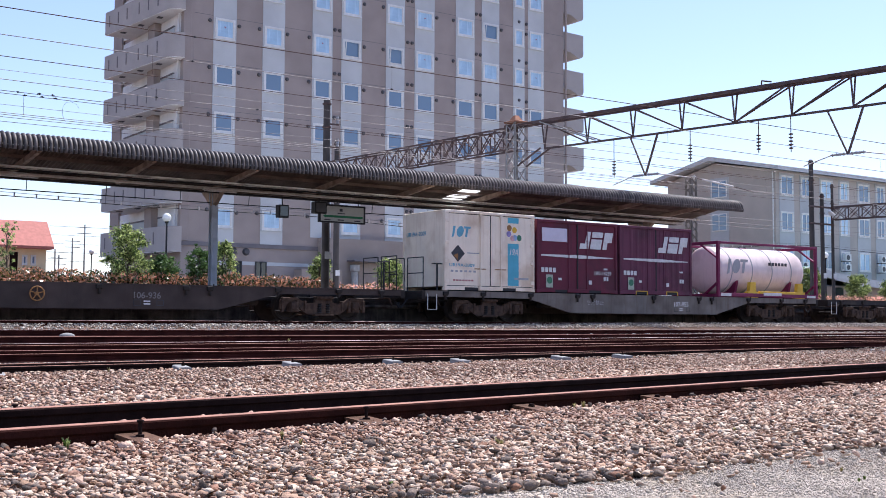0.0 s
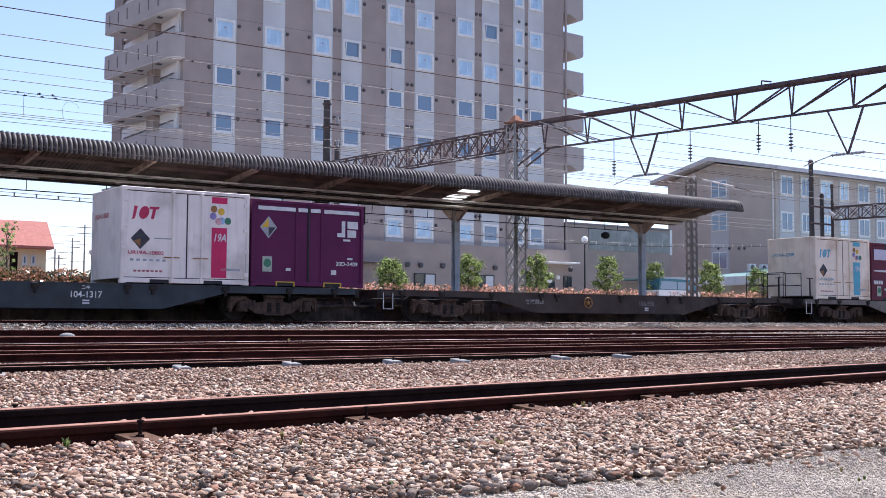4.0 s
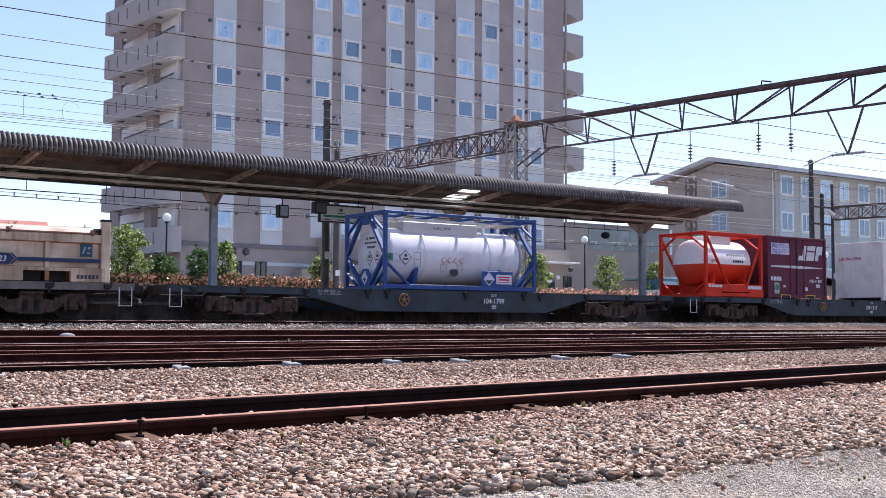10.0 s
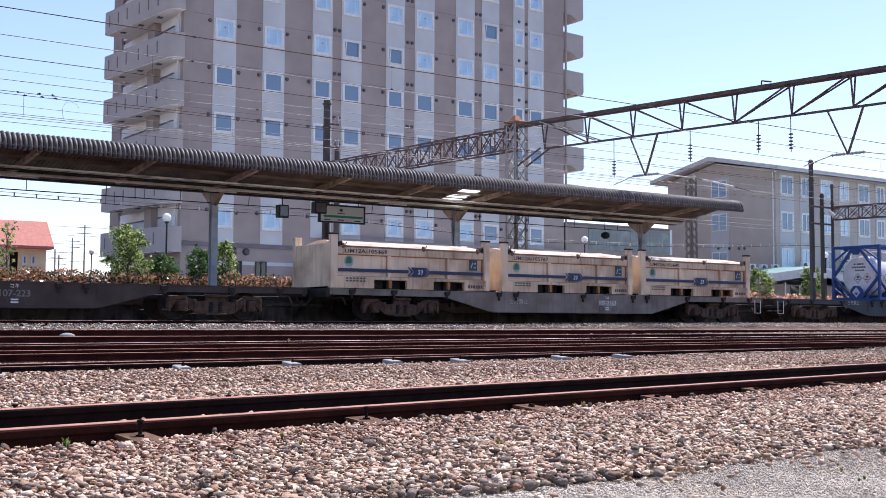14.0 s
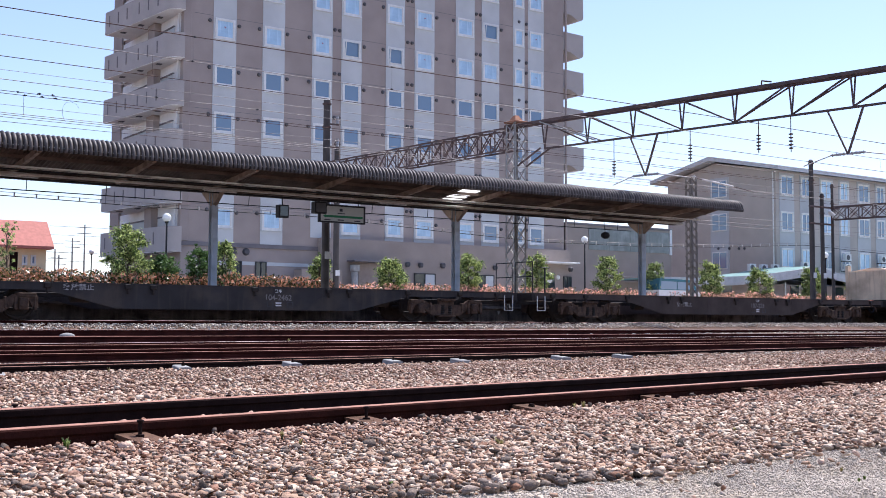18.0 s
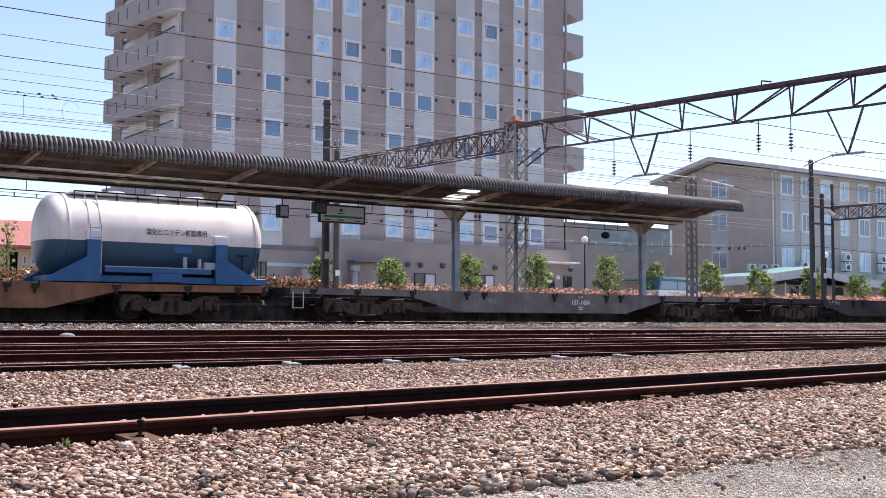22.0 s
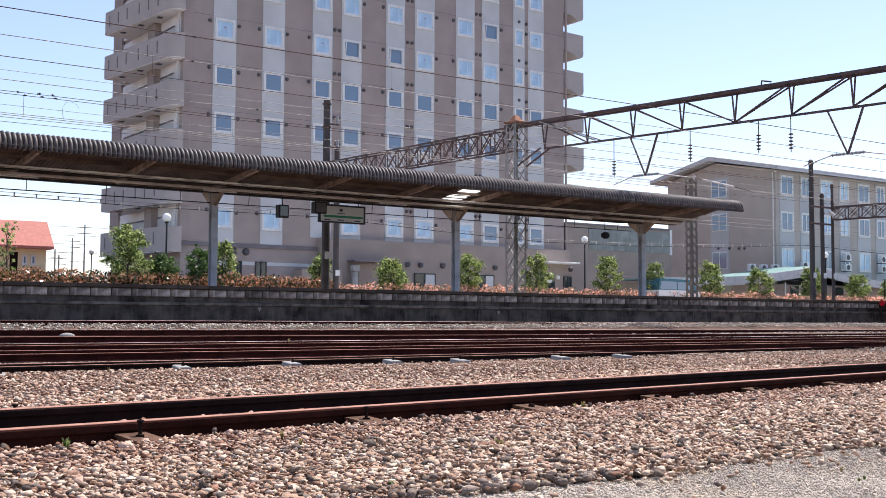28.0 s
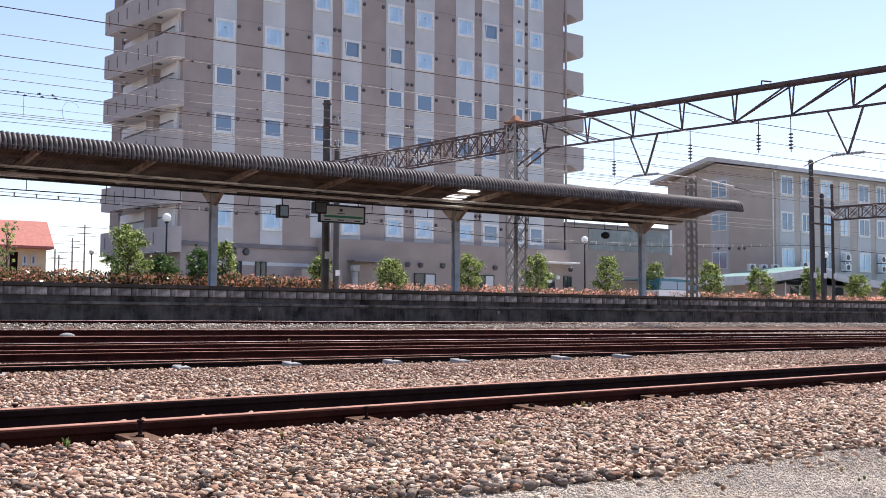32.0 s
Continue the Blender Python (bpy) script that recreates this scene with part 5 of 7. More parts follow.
def block_logo(t, x, z, m, y=FACE, k=1.0):
    """Three heavy slanting shapes, cut by notches, that stand for the operator's emblem."""
    foot = [(0.0, 0.0), (0.42, 0.0), (0.56, 0.62), (0.37, 0.62), (0.27, 0.19), (0.05, 0.19)]
    low = [(0.5, 0.0), (1.02, 0.0), (1.1, 0.36), (0.58, 0.36)]
    high = [(0.595, 0.42), (1.115, 0.42), (1.16, 0.62), (0.64, 0.62)]
    wing = [(1.1, 0.0), (1.3, 0.0), (1.36, 0.26), (1.56, 0.26), (1.64, 0.62), (1.24, 0.62)]
    for shape in (foot, low, high, wing):
        marks(t, [[(x + a * k, z + b * k) for a, b in shape]], y, m, "emblem", "white slanted block emblem")


def eco_label(t, x, z, y=FACE):
    marks(t, [(x, x + 0.3, z, z + 0.44)], y, mat("label_sage", (0.42, 0.46, 0.38), 0.6, var=0.15, scale=8, bump=0), "label_plate")
    bm = bmesh.new()
    lathe(bm, [(0, 0.12), (0.004, 0.12)], n=18)
    part("label_disc", bm, M_GREEN, t, "green tree label", pose(x + 0.15, y - 0.006, z + 0.25, 0, 0, 90))


def maroon_marks(t, number, stripe=True, y=FACE, panel=True):
    if panel:
        marks(t, [(-1.63, -0.5, 1.76, 2.22)], y, M_LILAC, "label_plate", "pale rectangular label")
    block_logo(t, 0.06, 1.56, M_MARKW, y, 0.98)
    if stripe:
        marks(t, [[(-1.66, 1.255), (0.1, 1.21), (1.66, 1.25), (1.66, 1.275), (0.1, 1.33), (-1.66, 1.305)]], y, M_MARKW, "stripe", "long tapering white stripe")
    marks(t, [(-1.66 + 0.17 * i, -1.53 + 0.17 * i, 0.7, 0.86) for i in range(4)], y, M_MARKW)
    eco_label(t, -1.45, 0.18, y)
    if number:
        lettering(t, number, 1.15, y - 0.002, 0.66, 0.13, M_MARKW, width=0.8)
    marks(t, [(1.2, 1.38, 0.84, 0.9), (1.2, 1.3, 0.46, 0.6), (1.34, 1.42, 0.46, 0.6), (0.5, 0.64, 0.32, 0.46), (-0.9, -0.76, 0.44, 0.52)], y, M_MARKW)


def slanted_trio(t, x, z, h, m, y):
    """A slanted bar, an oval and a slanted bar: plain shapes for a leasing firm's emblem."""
    oval = [(h * (1.15 + 0.4 * math.cos(radians(a)) + 0.1 * math.sin(radians(a))), h * (0.5 + 0.52 * math.sin(radians(a)))) for a in range(0, 360, 20)]
    for shape in ([(0.1, -0.1), (0.4, 0.0), (0.62, 1.0), (0.34, 1.0), (0.2, 0.05)], [(a / h, b / h) for a, b in oval], [(1.7, 0.0), (1.95, 0.0), (2.12, 0.8), (2.35, 0.8), (2.4, 1.0), (1.6, 1.0), (1.56, 0.8), (1.86, 0.8)]):
        marks(t, [[(x + a * h, z + b * h) for a, b in shape]], y, m, "emblem", "slanted emblem shape")


def reefer_marks(t, main, stripe, code, big):
    y = FACE
    o = lettering(t, code, 0, 0, 0, 0.14, main, "end_lettering", 1.15)
    o.matrix_basis = Matrix.Translation((-1.837, 0.45, 1.82)) @ pose(0, 0, 0, 0, 0, -90) @ pose(0, 0, 0, 90)
    slanted_trio(t, -1.62, 1.74, 0.34, main, y)
    marks(t, [[(-1.32, 0.92), (-1.05, 1.2), (-1.32, 1.48), (-1.59, 1.2)]], y, M_MARKD, "diamond")
    marks(t, [[(-1.5, 1.14), (-1.32, 0.98), (-1.32, 1.2)]], y - 0.004, M_ORANGE, "diamond_patch")
    marks(t, [(0.72, 1.18, 2.28, 2.46), (0.72, 1.18, 0.2, 1.6)], y, stripe, "stripe", "coloured vertical stripe")
    lettering(t, big, 0.95, y - 0.008, 1.22, 0.22, M_MARKW, shear=0.25, width=0.36)
    for x, z, c in ((0.78, 2.12, M_ORANGE), (0.76, 1.92, mat("dot_violet", (0.3, 0.25, 0.5), 0.6, bump=0)), (1.0, 2.06, M_YELLOW), (1.02, 1.8, mat("dot_blue", (0.35, 0.5, 0.7), 0.6, bump=0)), (1.2, 1.8, M_GREEN), (0.92, 1.78, mat("dot_rose", (0.7, 0.4, 0.4), 0.6, bump=0))):
        bm = lathe(bmesh.new(), [(0, 0.1), (0.004, 0.1)], n=16)
        part("dot", bm, c, t, "", pose(x, y - 0.004, z, 0, 0, 90))
    lettering(t, code, -1.16, y - 0.002, 0.78, 0.1, main, width=1.0)
    marks(t, [(-1.6 + 0.18 * i, -1.5 + 0.18 * i, 0.6, 0.66) for i in range(6)] + [(-0.95, -0.4, 1.21, 1.24), (1.0, 1.6, 0.4, 0.47)], y, M_GREYMARK)
    marks(t, [(-1.5 + 0.12 * i, -1.42 + 0.12 * i, 0.31, 0.36) for i in range(7)], y, mat("marking_faded_red", (0.42, 0.14, 0.14), 0.6, var=0.3, scale=9, bump=0))


c = box_container(112.47, "dirty off-white insulated container with a blue stripe", M_OFFWHITE, 2.6)
reefer_marks(c, mat("emblem_blue", (0.15, 0.4, 0.52), 0.5, bump=0), M_TEAL, "UR19A-2009", "19A")
c = box_container(116.3, "maroon ribbed container with white block emblem", M_PURPLE, 2.5, doors=False, ribs=True)
maroon_marks(c, "19G-16239")
c = box_container(120.13, "violet-maroon corrugated container with white block emblem", M_PURPLE2, 2.5, doors=False, ribs=2, pockets=M_YELLOW)
maroon_marks(c, "", y=FACE - 0.008, panel=False)
c = box_container(75.5, "maroon container with pale label and white block emblem", M_PURPLE, 2.5, doors=False, ribs=True, pockets=M_YELLOW)
maroon_marks(c, "19D-41589")
lettering(c, "環境にやさしい", -1.06, FACE - 0.008, 2.04, 0.15, mat("lettering_violet", (0.2, 0.15, 0.4), 0.6, bump=0), width=1.04)
lettering(c, "鉄道コンテナ", -1.08, FACE - 0.008, 1.81, 0.15, MATS["lettering_violet"], width=1.0)
c = box_container(83.2, "white insulated container with a crimson stripe", M_CWHITE, 2.6)
reefer_marks(c, mat("emblem_crimson", (0.5, 0.04, 0.1), 0.5, bump=0), M_PINK, "UR19A-10802", "19A")
c = box_container(86.99, "dark violet-maroon container with a white line below its roof", mat("container_aubergine", (0.12, 0.022, 0.075), 0.6, spec=0.15, var=0.15, scale=1.2, fine=40, bump=0.05, streak=0.3), 2.5, doors=False, ribs=True, pockets=M_YELLOW)
marks(c, [(-1.65, -0.45, 2.2, 2.31), (-0.36, -0.05, 2.2, 2.31), (0.05, 0.38, 2.2, 2.31), (0.5, 1.7, 2.2, 2.31)], FACE, M_MARKW, "stripe")
marks(c, [(0.95, 1.22, 1.52, 1.64), (1.1, 1.22, 1.64, 2.0), (1.3, 1.66, 1.78, 2.0), (1.3, 1.6, 1.52, 1.74)], FACE, M_MARKW, "emblem", "white block emblem")
marks(c, [[(-1.32, 1.38), (-1.05, 1.7), (-1.32, 2.02), (-1.59, 1.7)]], FACE, M_GREYMARK, "diamond")
marks(c, [[(-1.32, 1.43), (-1.1, 1.7), (-1.32, 1.7)]], FACE - 0.003, M_MARKD, "diamond_patch")
marks(c, [[(-1.32, 1.97), (-1.54, 1.7), (-1.32, 1.7)]], FACE - 0.003, M_YELLOW, "diamond_patch")
eco_label(c, -1.5, 0.42)
lettering(c, "20D-3409", 1.28, FACE - 0.002, 0.66, 0.12, M_MARKW, width=0.75)
marks(c, [(1.3, 1.48, 0.84, 0.9), (-0.75, -0.6, 0.46, 0.54), (0.75, 0.92, 0.38, 0.52), (1.15, 1.4, 1.4, 1.46)], FACE, M_MARKW)


def shell(bm, L, r, n=40, dish=0.28):
    """A tank barrel with dished ends along x."""
    prof = [(-L / 2, 0.02)]
    for i in range(1, 7):
        a = radians(90 * i / 6)
        prof.append((-L / 2 + dish * (1 - math.cos(a)), r * math.sin(a) ** 0.75))
    prof += [(s * -1, q) for s, q in prof[::-1]]
    return lathe(bm, prof, n=n)


def two_tone(name, top, low, z, soft=0.01):
    """Paint that changes at one height of the barrel, with streaks."""
    m = mat(name, top, 0.35, var=0.05, scale=1.2, fine=40, bump=0.02, dirt=tuple(c * 0.72 for c in top), streak=0.3)
    nt = m.node_tree
    b = nt.nodes["Principled BSDF"]
    src = b.inputs["Base Color"].links[0].from_socket
    tc = nt.nodes.new("ShaderNodeTexCoord")
    sp = nt.nodes.new("ShaderNodeSeparateXYZ")
    nt.links.new(tc.outputs["Object"], sp.inputs[0])
    st = nt.nodes.new("ShaderNodeMath")
    st.operation = "LESS_THAN"
    st.inputs[1].default_value = z
    nt.links.new(sp.outputs[2], st.inputs[0])
    mx = nt.nodes.new("ShaderNodeMix")
    mx.data_type = "RGBA"
    mx.inputs[7].default_value = (*low, 1)
    nt.links.new(st.outputs[0], mx.inputs[0])
    nt.links.new(src, mx.inputs[6])
    nt.links.new(mx.outputs[2], b.inputs["Base Color"])
    return m


def tank_container(s, L, H, label, frame_m, tank_m, r, zc, tank_len, tank_off=0.0, brace=True):
    t = thing("tank_container", label, "tank container", pose(s + L / 2, 0, 1.0), "containers on the train")
    TRAIN.append((t, s + L / 2, 1.0))
    W, q = 2.44, 0.12
    for sx in (-1, 1):
        bm = bmesh.new()
        for sy in (-1, 1):
            box(bm, sx * L / 2, sx * (L / 2 - q), sy * W / 2, sy * (W / 2 - q), 0, H, 0.012)
        for z in (0.0, H - q):
            box(bm, sx * L / 2, sx * (L / 2 - q), -W / 2 + q, W / 2 - q, z, z + q, 0.01)
        if brace:
            for sy in (-1, 1):
                bar(bm, (sx * (L / 2 - 0.06), sy * (W / 2 - 0.1), 0.55), (sx * (L / 2 - 0.06), sy * 0.45, 0.08), 0.09, 0.06)
                bar(bm, (sx * (L / 2 - 0.06), sy * (W / 2 - 0.1), H - 0.65), (sx * (L / 2 - 0.06), sy * 0.3, H - 0.1), 0.09, 0.06)
        part("end_frame", bm, frame_m, t)
    for sy in (-1, 1):
        part("bottom_rail", box(bmesh.new(), -L / 2 + q, L / 2 - q, sy * W / 2, sy * (W / 2 - 0.1), 0.02, 0.16, 0.01), frame_m, t)
        part("top_rail", box(bmesh.new(), -L / 2 + q, L / 2 - q, sy * W / 2, sy * (W / 2 - 0.08), H - 0.1, H - 0.01, 0.01), frame_m, t)
    part("barrel", shell(bmesh.new(), tank_len, r), tank_m, t, "", pose(tank_off, 0, zc), smooth=40)
    for x in (-tank_len * 0.3, tank_len * 0.3):
        bm = prism(bmesh.new(), [(-0.8, 0.05), (0.8, 0.05), (0.95, zc - r * 0.45), (0.5, zc - r * 0.75), (-0.5, zc - r * 0.75), (-0.95, zc - r * 0.45)], x - 0.06 + tank_off, x + 0.06 + tank_off)
        part("saddle", bm, frame_m, t)
    for sx in (-1, 1):
        for sy in (-1, 1):
            part("corner_casting", box(bmesh.new(), sx * (L / 2 + 0.004), sx * (L / 2 - 0.17), sy * (W / 2 + 0.004), sy * (W / 2 - 0.15), H - 0.115, H + 0.004, 0.012), frame_m, t)
            part("corner_casting", box(bmesh.new(), sx * (L / 2 + 0.004), sx * (L / 2 - 0.17), sy * (W / 2 + 0.004), sy * (W / 2 - 0.15), 0, 0.115, 0.012), frame_m, t)
    return t


M_RED = mat("frame_red", (0.62, 0.035, 0.012), 0.5, spec=0.15, var=0.1, scale=2, bump=0.03)
M_BLUE = mat("frame_blue", (0.035, 0.08, 0.24), 0.5, var=0.15, scale=2, bump=0.03)
M_PLUM = mat("frame_plum", (0.19, 0.02, 0.075), 0.5, var=0.15, scale=2, bump=0.03)

# red frame, white over red
t = tank_container(71.9, 3.3, 2.5, "short tank container, white over red, in a red braced frame", M_RED, two_tone("tank_white_red", (0.92, 0.86, 0.82), (0.62, 0.035, 0.012), -0.06), 0.9, 1.34, 2.95, 0.05)
bm = bmesh.new()
for a, b2 in (((-1.55, 2.3), (-0.25, 0.5)), ((1.55, 2.1), (0.65, 0.55)), ((-1.6, 2.3), (-1.6, 2.3))):
    if a != b2:
        for y in (-1.18, 1.18):
            part("brace", bar(bmesh.new(), (a[0], y, a[1]), (b2[0], y, b2[1] - 0.2), 0.09, 0.06), M_RED, t, "diagonal red brace")
for y in (-1.17, 1.17):
    part("lower_beam", box(bmesh.new(), -1.64, 1.64, y - 0.04, y + 0.04, 0.2, 0.5, 0.01), M_RED, t)
    for x in (-1.15, 1.25):
        part("corner_panel", box(bmesh.new(), x - 0.42, x + 0.42, y - 0.05, y + 0.05, 0.0, 0.3, 0.01), M_RED, t)
part("manhole_box", box(bmesh.new(), -0.55, 0.6, -0.5, 0.5, 2.1, 2.42, 0.02), M_WHITE, t, "white box over the manhole")
for y in (-0.7, 0.7):
    part("top_beam", box(bmesh.new(), -1.6, 1.6, y - 0.04, y + 0.04, 2.38, 2.46), M_RED, t)
lettering(t, "UT5C", -0.8, -0.91, 1.33, 0.13, M_MARKD)
marks(t, [(-0.1 + 0.13 * i, -0.02 + 0.13 * i, 1.6, 1.68) for i in range(9)], -0.885, M_GREYMARK)
marks(t, [(0.25 + 0.13 * i, 0.34 + 0.13 * i, 1.36, 1.46) for i in range(5)], -0.908, M_MARKD)
marks(t, [(-1.5 + 0.16 * i, -1.38 + 0.16 * i, 0.36, 0.46) for i in range(5)] + [(0.75, 1.6, 0.32, 0.44)], -1.218, M_MARKW)

# blue frame, long white tank
t = tank_container(57.5, 6.058, 2.45, "long white tank container in a dark blue frame with hazard labels", M_BLUE, mat("tank_lavender_white", (0.8, 0.76, 0.78), 0.3, var=0.05, scale=1, bump=0.01, dirt=(0.5, 0.48, 0.48), streak=0.3), 0.9, 1.12, 5.5)
for sx in (-1, 1):
    for sy in (-1, 1):
        part("brace", bar(bmesh.new(), (sx * 2.95, sy * 1.17, 0.85), (sx * 2.1, sy * 1.17, 0.15), 0.09, 0.06), M_BLUE, t)
part("walkway_box", box(bmesh.new(), -1.95, 1.0, -0.6, 0.6, 1.8, 2.2, 0.03), mat("insulated_hatch_grey", (0.62, 0.58, 0.56), 0.5, var=0.06), t, "pale raised manhole housing")
for x in (-2.2, -1.0, 0.4, 1.6, 2.4):
    part("top_bar", box(bmesh.new(), x - 0.04, x + 0.04, -1.16, 1.16, 2.3, 2.38), M_BLUE, t)
for y in (-0.45, -0.15, 0.15, 0.45):
    part("walkway_plank", box(bmesh.new(), -2.9, 2.9, y - 0.09, y + 0.09, 2.24, 2.29), M_PIPE, t, "grey walkway grating")
for sx in (-1, 1):
    part("end_cap", lathe(bmesh.new(), [(sx * 2.79, 0.01), (sx * 2.79, 0.7), (sx * 2.775, 0.72), (sx * 2.775, 0.8), (sx * 2.72, 0.86)], n=36), MATS["tank_lavender_white"], t, "flat clad tank end", pose(0, 0, 1.12), smooth=30)
    for sy in (-1, 1):
        part("end_brace", bar(bmesh.new(), (sx * 2.96, sy * 1.12, 1.15), (sx * 2.96, sy * 0.2, 2.3), 0.13, 0.09), M_BLUE, t)
        part("end_brace", bar(bmesh.new(), (sx * 2.96, sy * 1.12, 1.05), (sx * 2.96, sy * 0.25, 0.12), 0.13, 0.09), M_BLUE, t)
    part("gusset", prism(bmesh.new(), [(-0.36, 0.1), (0.36, 0.1), (0.3, 0.5), (0.14, 0.66), (-0.14, 0.66), (-0.3, 0.5)], sx * 2.95, sx * 2.99), M_BLUE, t, "blue gusset plate")
    part("gusset", prism(bmesh.new(), [(-0.3, 2.34), (0.3, 2.34), (0.14, 2.05), (-0.14, 2.05)], sx * 2.95, sx * 2.99), M_BLUE, t, "blue gusset plate")
part("placard", prism(bmesh.new(), [(-0.2, 0.37), (0, 0.15), (0.2, 0.37), (0, 0.6)], -3.0, -2.992), M_LILAC, t, "hazard diamond")
part("diamond_patch", prism(bmesh.new(), [(-0.1, 0.36), (0, 0.24), (0.1, 0.36)], -3.004, -3.0), M_MARKD, t)
for cy in (0.05, -0.42):
    part("hazard_diamond", prism(bmesh.new(), [(cy - 0.2, 1.0), (cy, 0.76), (cy + 0.2, 1.0), (cy, 1.24)], -2.797, -2.79), M_MARKD if cy > 0 else M_PINK, t)
    part("hazard_diamond", prism(bmesh.new(), [(cy - 0.175, 1.0), (cy, 0.79), (cy + 0.175, 1.0), (cy, 1.21)], -2.8, -2.797), M_MARKW, t)
    part("diamond_print", box(box(bmesh.new(), -2.804, -2.8, cy - 0.07, cy + 0.05, 1.02, 1.1), -2.804, -2.8, cy - 0.09, cy + 0.09, 0.93, 0.96), M_MARKD, t)
bm = bmesh.new()
for z, ys in ((1.6, (-0.2, -0.09, 0.02, 0.2)), (1.46, (-0.3, -0.18, -0.06, 0.06, 0.18, 0.3)), (1.32, (-0.22, -0.1, 0.02, 0.14))):
    for q in ys:
        box(bm, -2.796, -2.79, q - 0.045, q + 0.045, z, z + 0.07)
tagged(part("marking", bm, M_MARKD, t, "rows of dark print"), kind="stuff")
for x in (-1.25, 1.35):
    bm = lathe(bmesh.new(), [(-0.05, 0.895), (-0.05, 0.915), (0.05, 0.915), (0.05, 0.895)], n=40)
    part("band", bm, MATS["tank_lavender_white"], t, "", pose(x, 0, 1.12), smooth=40)
part("placard_board", box(bmesh.new(), 0.72, 2.0, -1.225, -1.2, 0.15, 0.66, 0.01), M_BLUE, t)
marks(t, [(1.3, 1.94, 0.24, 0.55)], -1.24, M_MARKW, "placard", "white placard")
marks(t, [[(1.0, 0.17), (1.23, 0.4), (1.0, 0.63), (0.77, 0.4)]], -1.24, M_LILAC, "placard", "hazard diamond")
marks(t, [[(1.0, 0.22), (1.16, 0.36), (0.84, 0.36)]], -1.245, M_MARKD, "diamond_patch")
marks(t, [(1.36, 1.88, 0.45, 0.49), (1.4, 1.84, 0.36, 0.41), (1.36, 1.88, 0.29, 0.31)], -1.246, M_PINK)
y = -0.895
for cx, cz, r in ((-2.05, 1.02, 0.24),):
    marks(t, [[(cx, cz - r), (cx + r, cz), (cx, cz + r), (cx - r, cz)]], y - 0.012, M_MARKD, "hazard_diamond")
    marks(t, [[(cx, cz - r + 0.03), (cx + r - 0.03, cz), (cx, cz + r - 0.03), (cx - r + 0.03, cz)]], y - 0.016, M_MARKW, "hazard_diamond")
    marks(t, [(cx - 0.1, cx + 0.1, cz - 0.08, cz - 0.02), (cx - 0.05, cx + 0.05, cz + 0.02, cz + 0.1)], y - 0.02, M_MARKD)
for i in range(4):
    cx, cz, r = -0.57 + 0.24 * i, 0.98, 0.1
    marks(t, [[(cx, cz - r), (cx + r, cz), (cx, cz + r), (cx - r, cz)]], y - 0.012, M_PINK, "hazard_diamond")
    marks(t, [[(cx, cz - r + 0.02), (cx + r - 0.02, cz), (cx, cz + r - 0.02), (cx - r + 0.02, cz)]], y - 0.016, M_MARKW, "hazard_diamond")
marks(t, [(-0.55 + 0.1 * i, -0.48 + 0.1 * i, 1.27, 1.34) for i in range(13)], y + 0.03, M_PINK)
marks(t, [(-0.6 + 0.1 * i, -0.53 + 0.1 * i, 1.17, 1.2) for i in range(14)], y + 0.01, M_GREYMARK)
for qx, qz in ((-2.4, 1.0), (-1.6, 1.08), (-1.6, 0.86), (-0.55, 0.72), (0.1, 0.74)):
    for q in ((qx - 0.13, qx + 0.13, qz + 0.1, qz + 0.12), (qx - 0.13, qx + 0.13, qz - 0.12, qz - 0.1), (qx - 0.13, qx - 0.11, qz - 0.1, qz + 0.1), (qx + 0.11, qx + 0.13, qz - 0.1, qz + 0.1)):
        marks(t, [q], y - 0.01 if qz > 0.8 else y + 0.03, M_GREYMARK, "label_frame")
lettering(t, "H₂SO₄ LWS8", -0.45, -0.606, 1.98, 0.09, M_MARKD)
marks(t, [(1.5, 1.75 + 0.35 * ((i * 7) % 3) / 2, 1.32 - 0.07 * i, 1.35 - 0.07 * i) for i in range(6)], y + 0.03, M_MARKD)
lettering(t, "24t", -2.68, y - 0.01, 0.98, 0.1, M_MARKD)
marks(t, [(-2.86, -2.52, 0.92, 1.14)], y - 0.004, M_GREEN, "label_plate")
bm = lathe(bmesh.new(), [(0, 0.16), (0.005, 0.16)], n=20)
part("label_disc", bm, M_MARKD, t, "", pose(-0.08, y + 0.1, 0.62, 0, 0, 90))

# plum frame, pink-white tank
t = tank_container(125.3, 6.06, 2.15, "low pale pink tank container in a plum-coloured open frame", M_PLUM, mat("tank_pink_white", (0.84, 0.7, 0.68), 0.35, var=0.06, scale=1, bump=0.01, streak=0.3, dirt=(0.5, 0.4, 0.38)), 0.93, 1.08, 5.4)
for x in (-1.0, 1.9):
    part("yellow_leg", prism(bmesh.new(), [(x - 0.34, 0.0), (x + 0.3, 0.0), (x + 0.3, 0.2), (x + 0.16, 0.26), (x + 0.15, 0.6), (x - 0.15, 0.6), (x - 0.2, 0.26), (x - 0.34, 0.2)], -1.21, -1.05, "y"), M_YELLOW, t, "yellow supporting leg")
part("yellow_beam", box(bmesh.new(), -0.6, 2.2, -1.215, -1.1, 0.05, 0.25, 0.01), M_YELLOW, t)
slanted_trio(t, -2.3, 0.95, 0.55, M_GREYMARK, -0.95)
marks(t, [(-0.4, 0.7, 0.08, 0.2)], -1.222, M_MARKW, "plate")
marks(t, [(-2.9, -2.3, 0.03, 0.14), (2.3, 2.85, 0.02, 0.12)], -1.226, M_MARKW, "plate")
marks(t, [(0.25 + 0.2 * i, 0.39 + 0.2 * i, 1.3, 1.42) for i in range(6)], -0.95, M_MARKD)
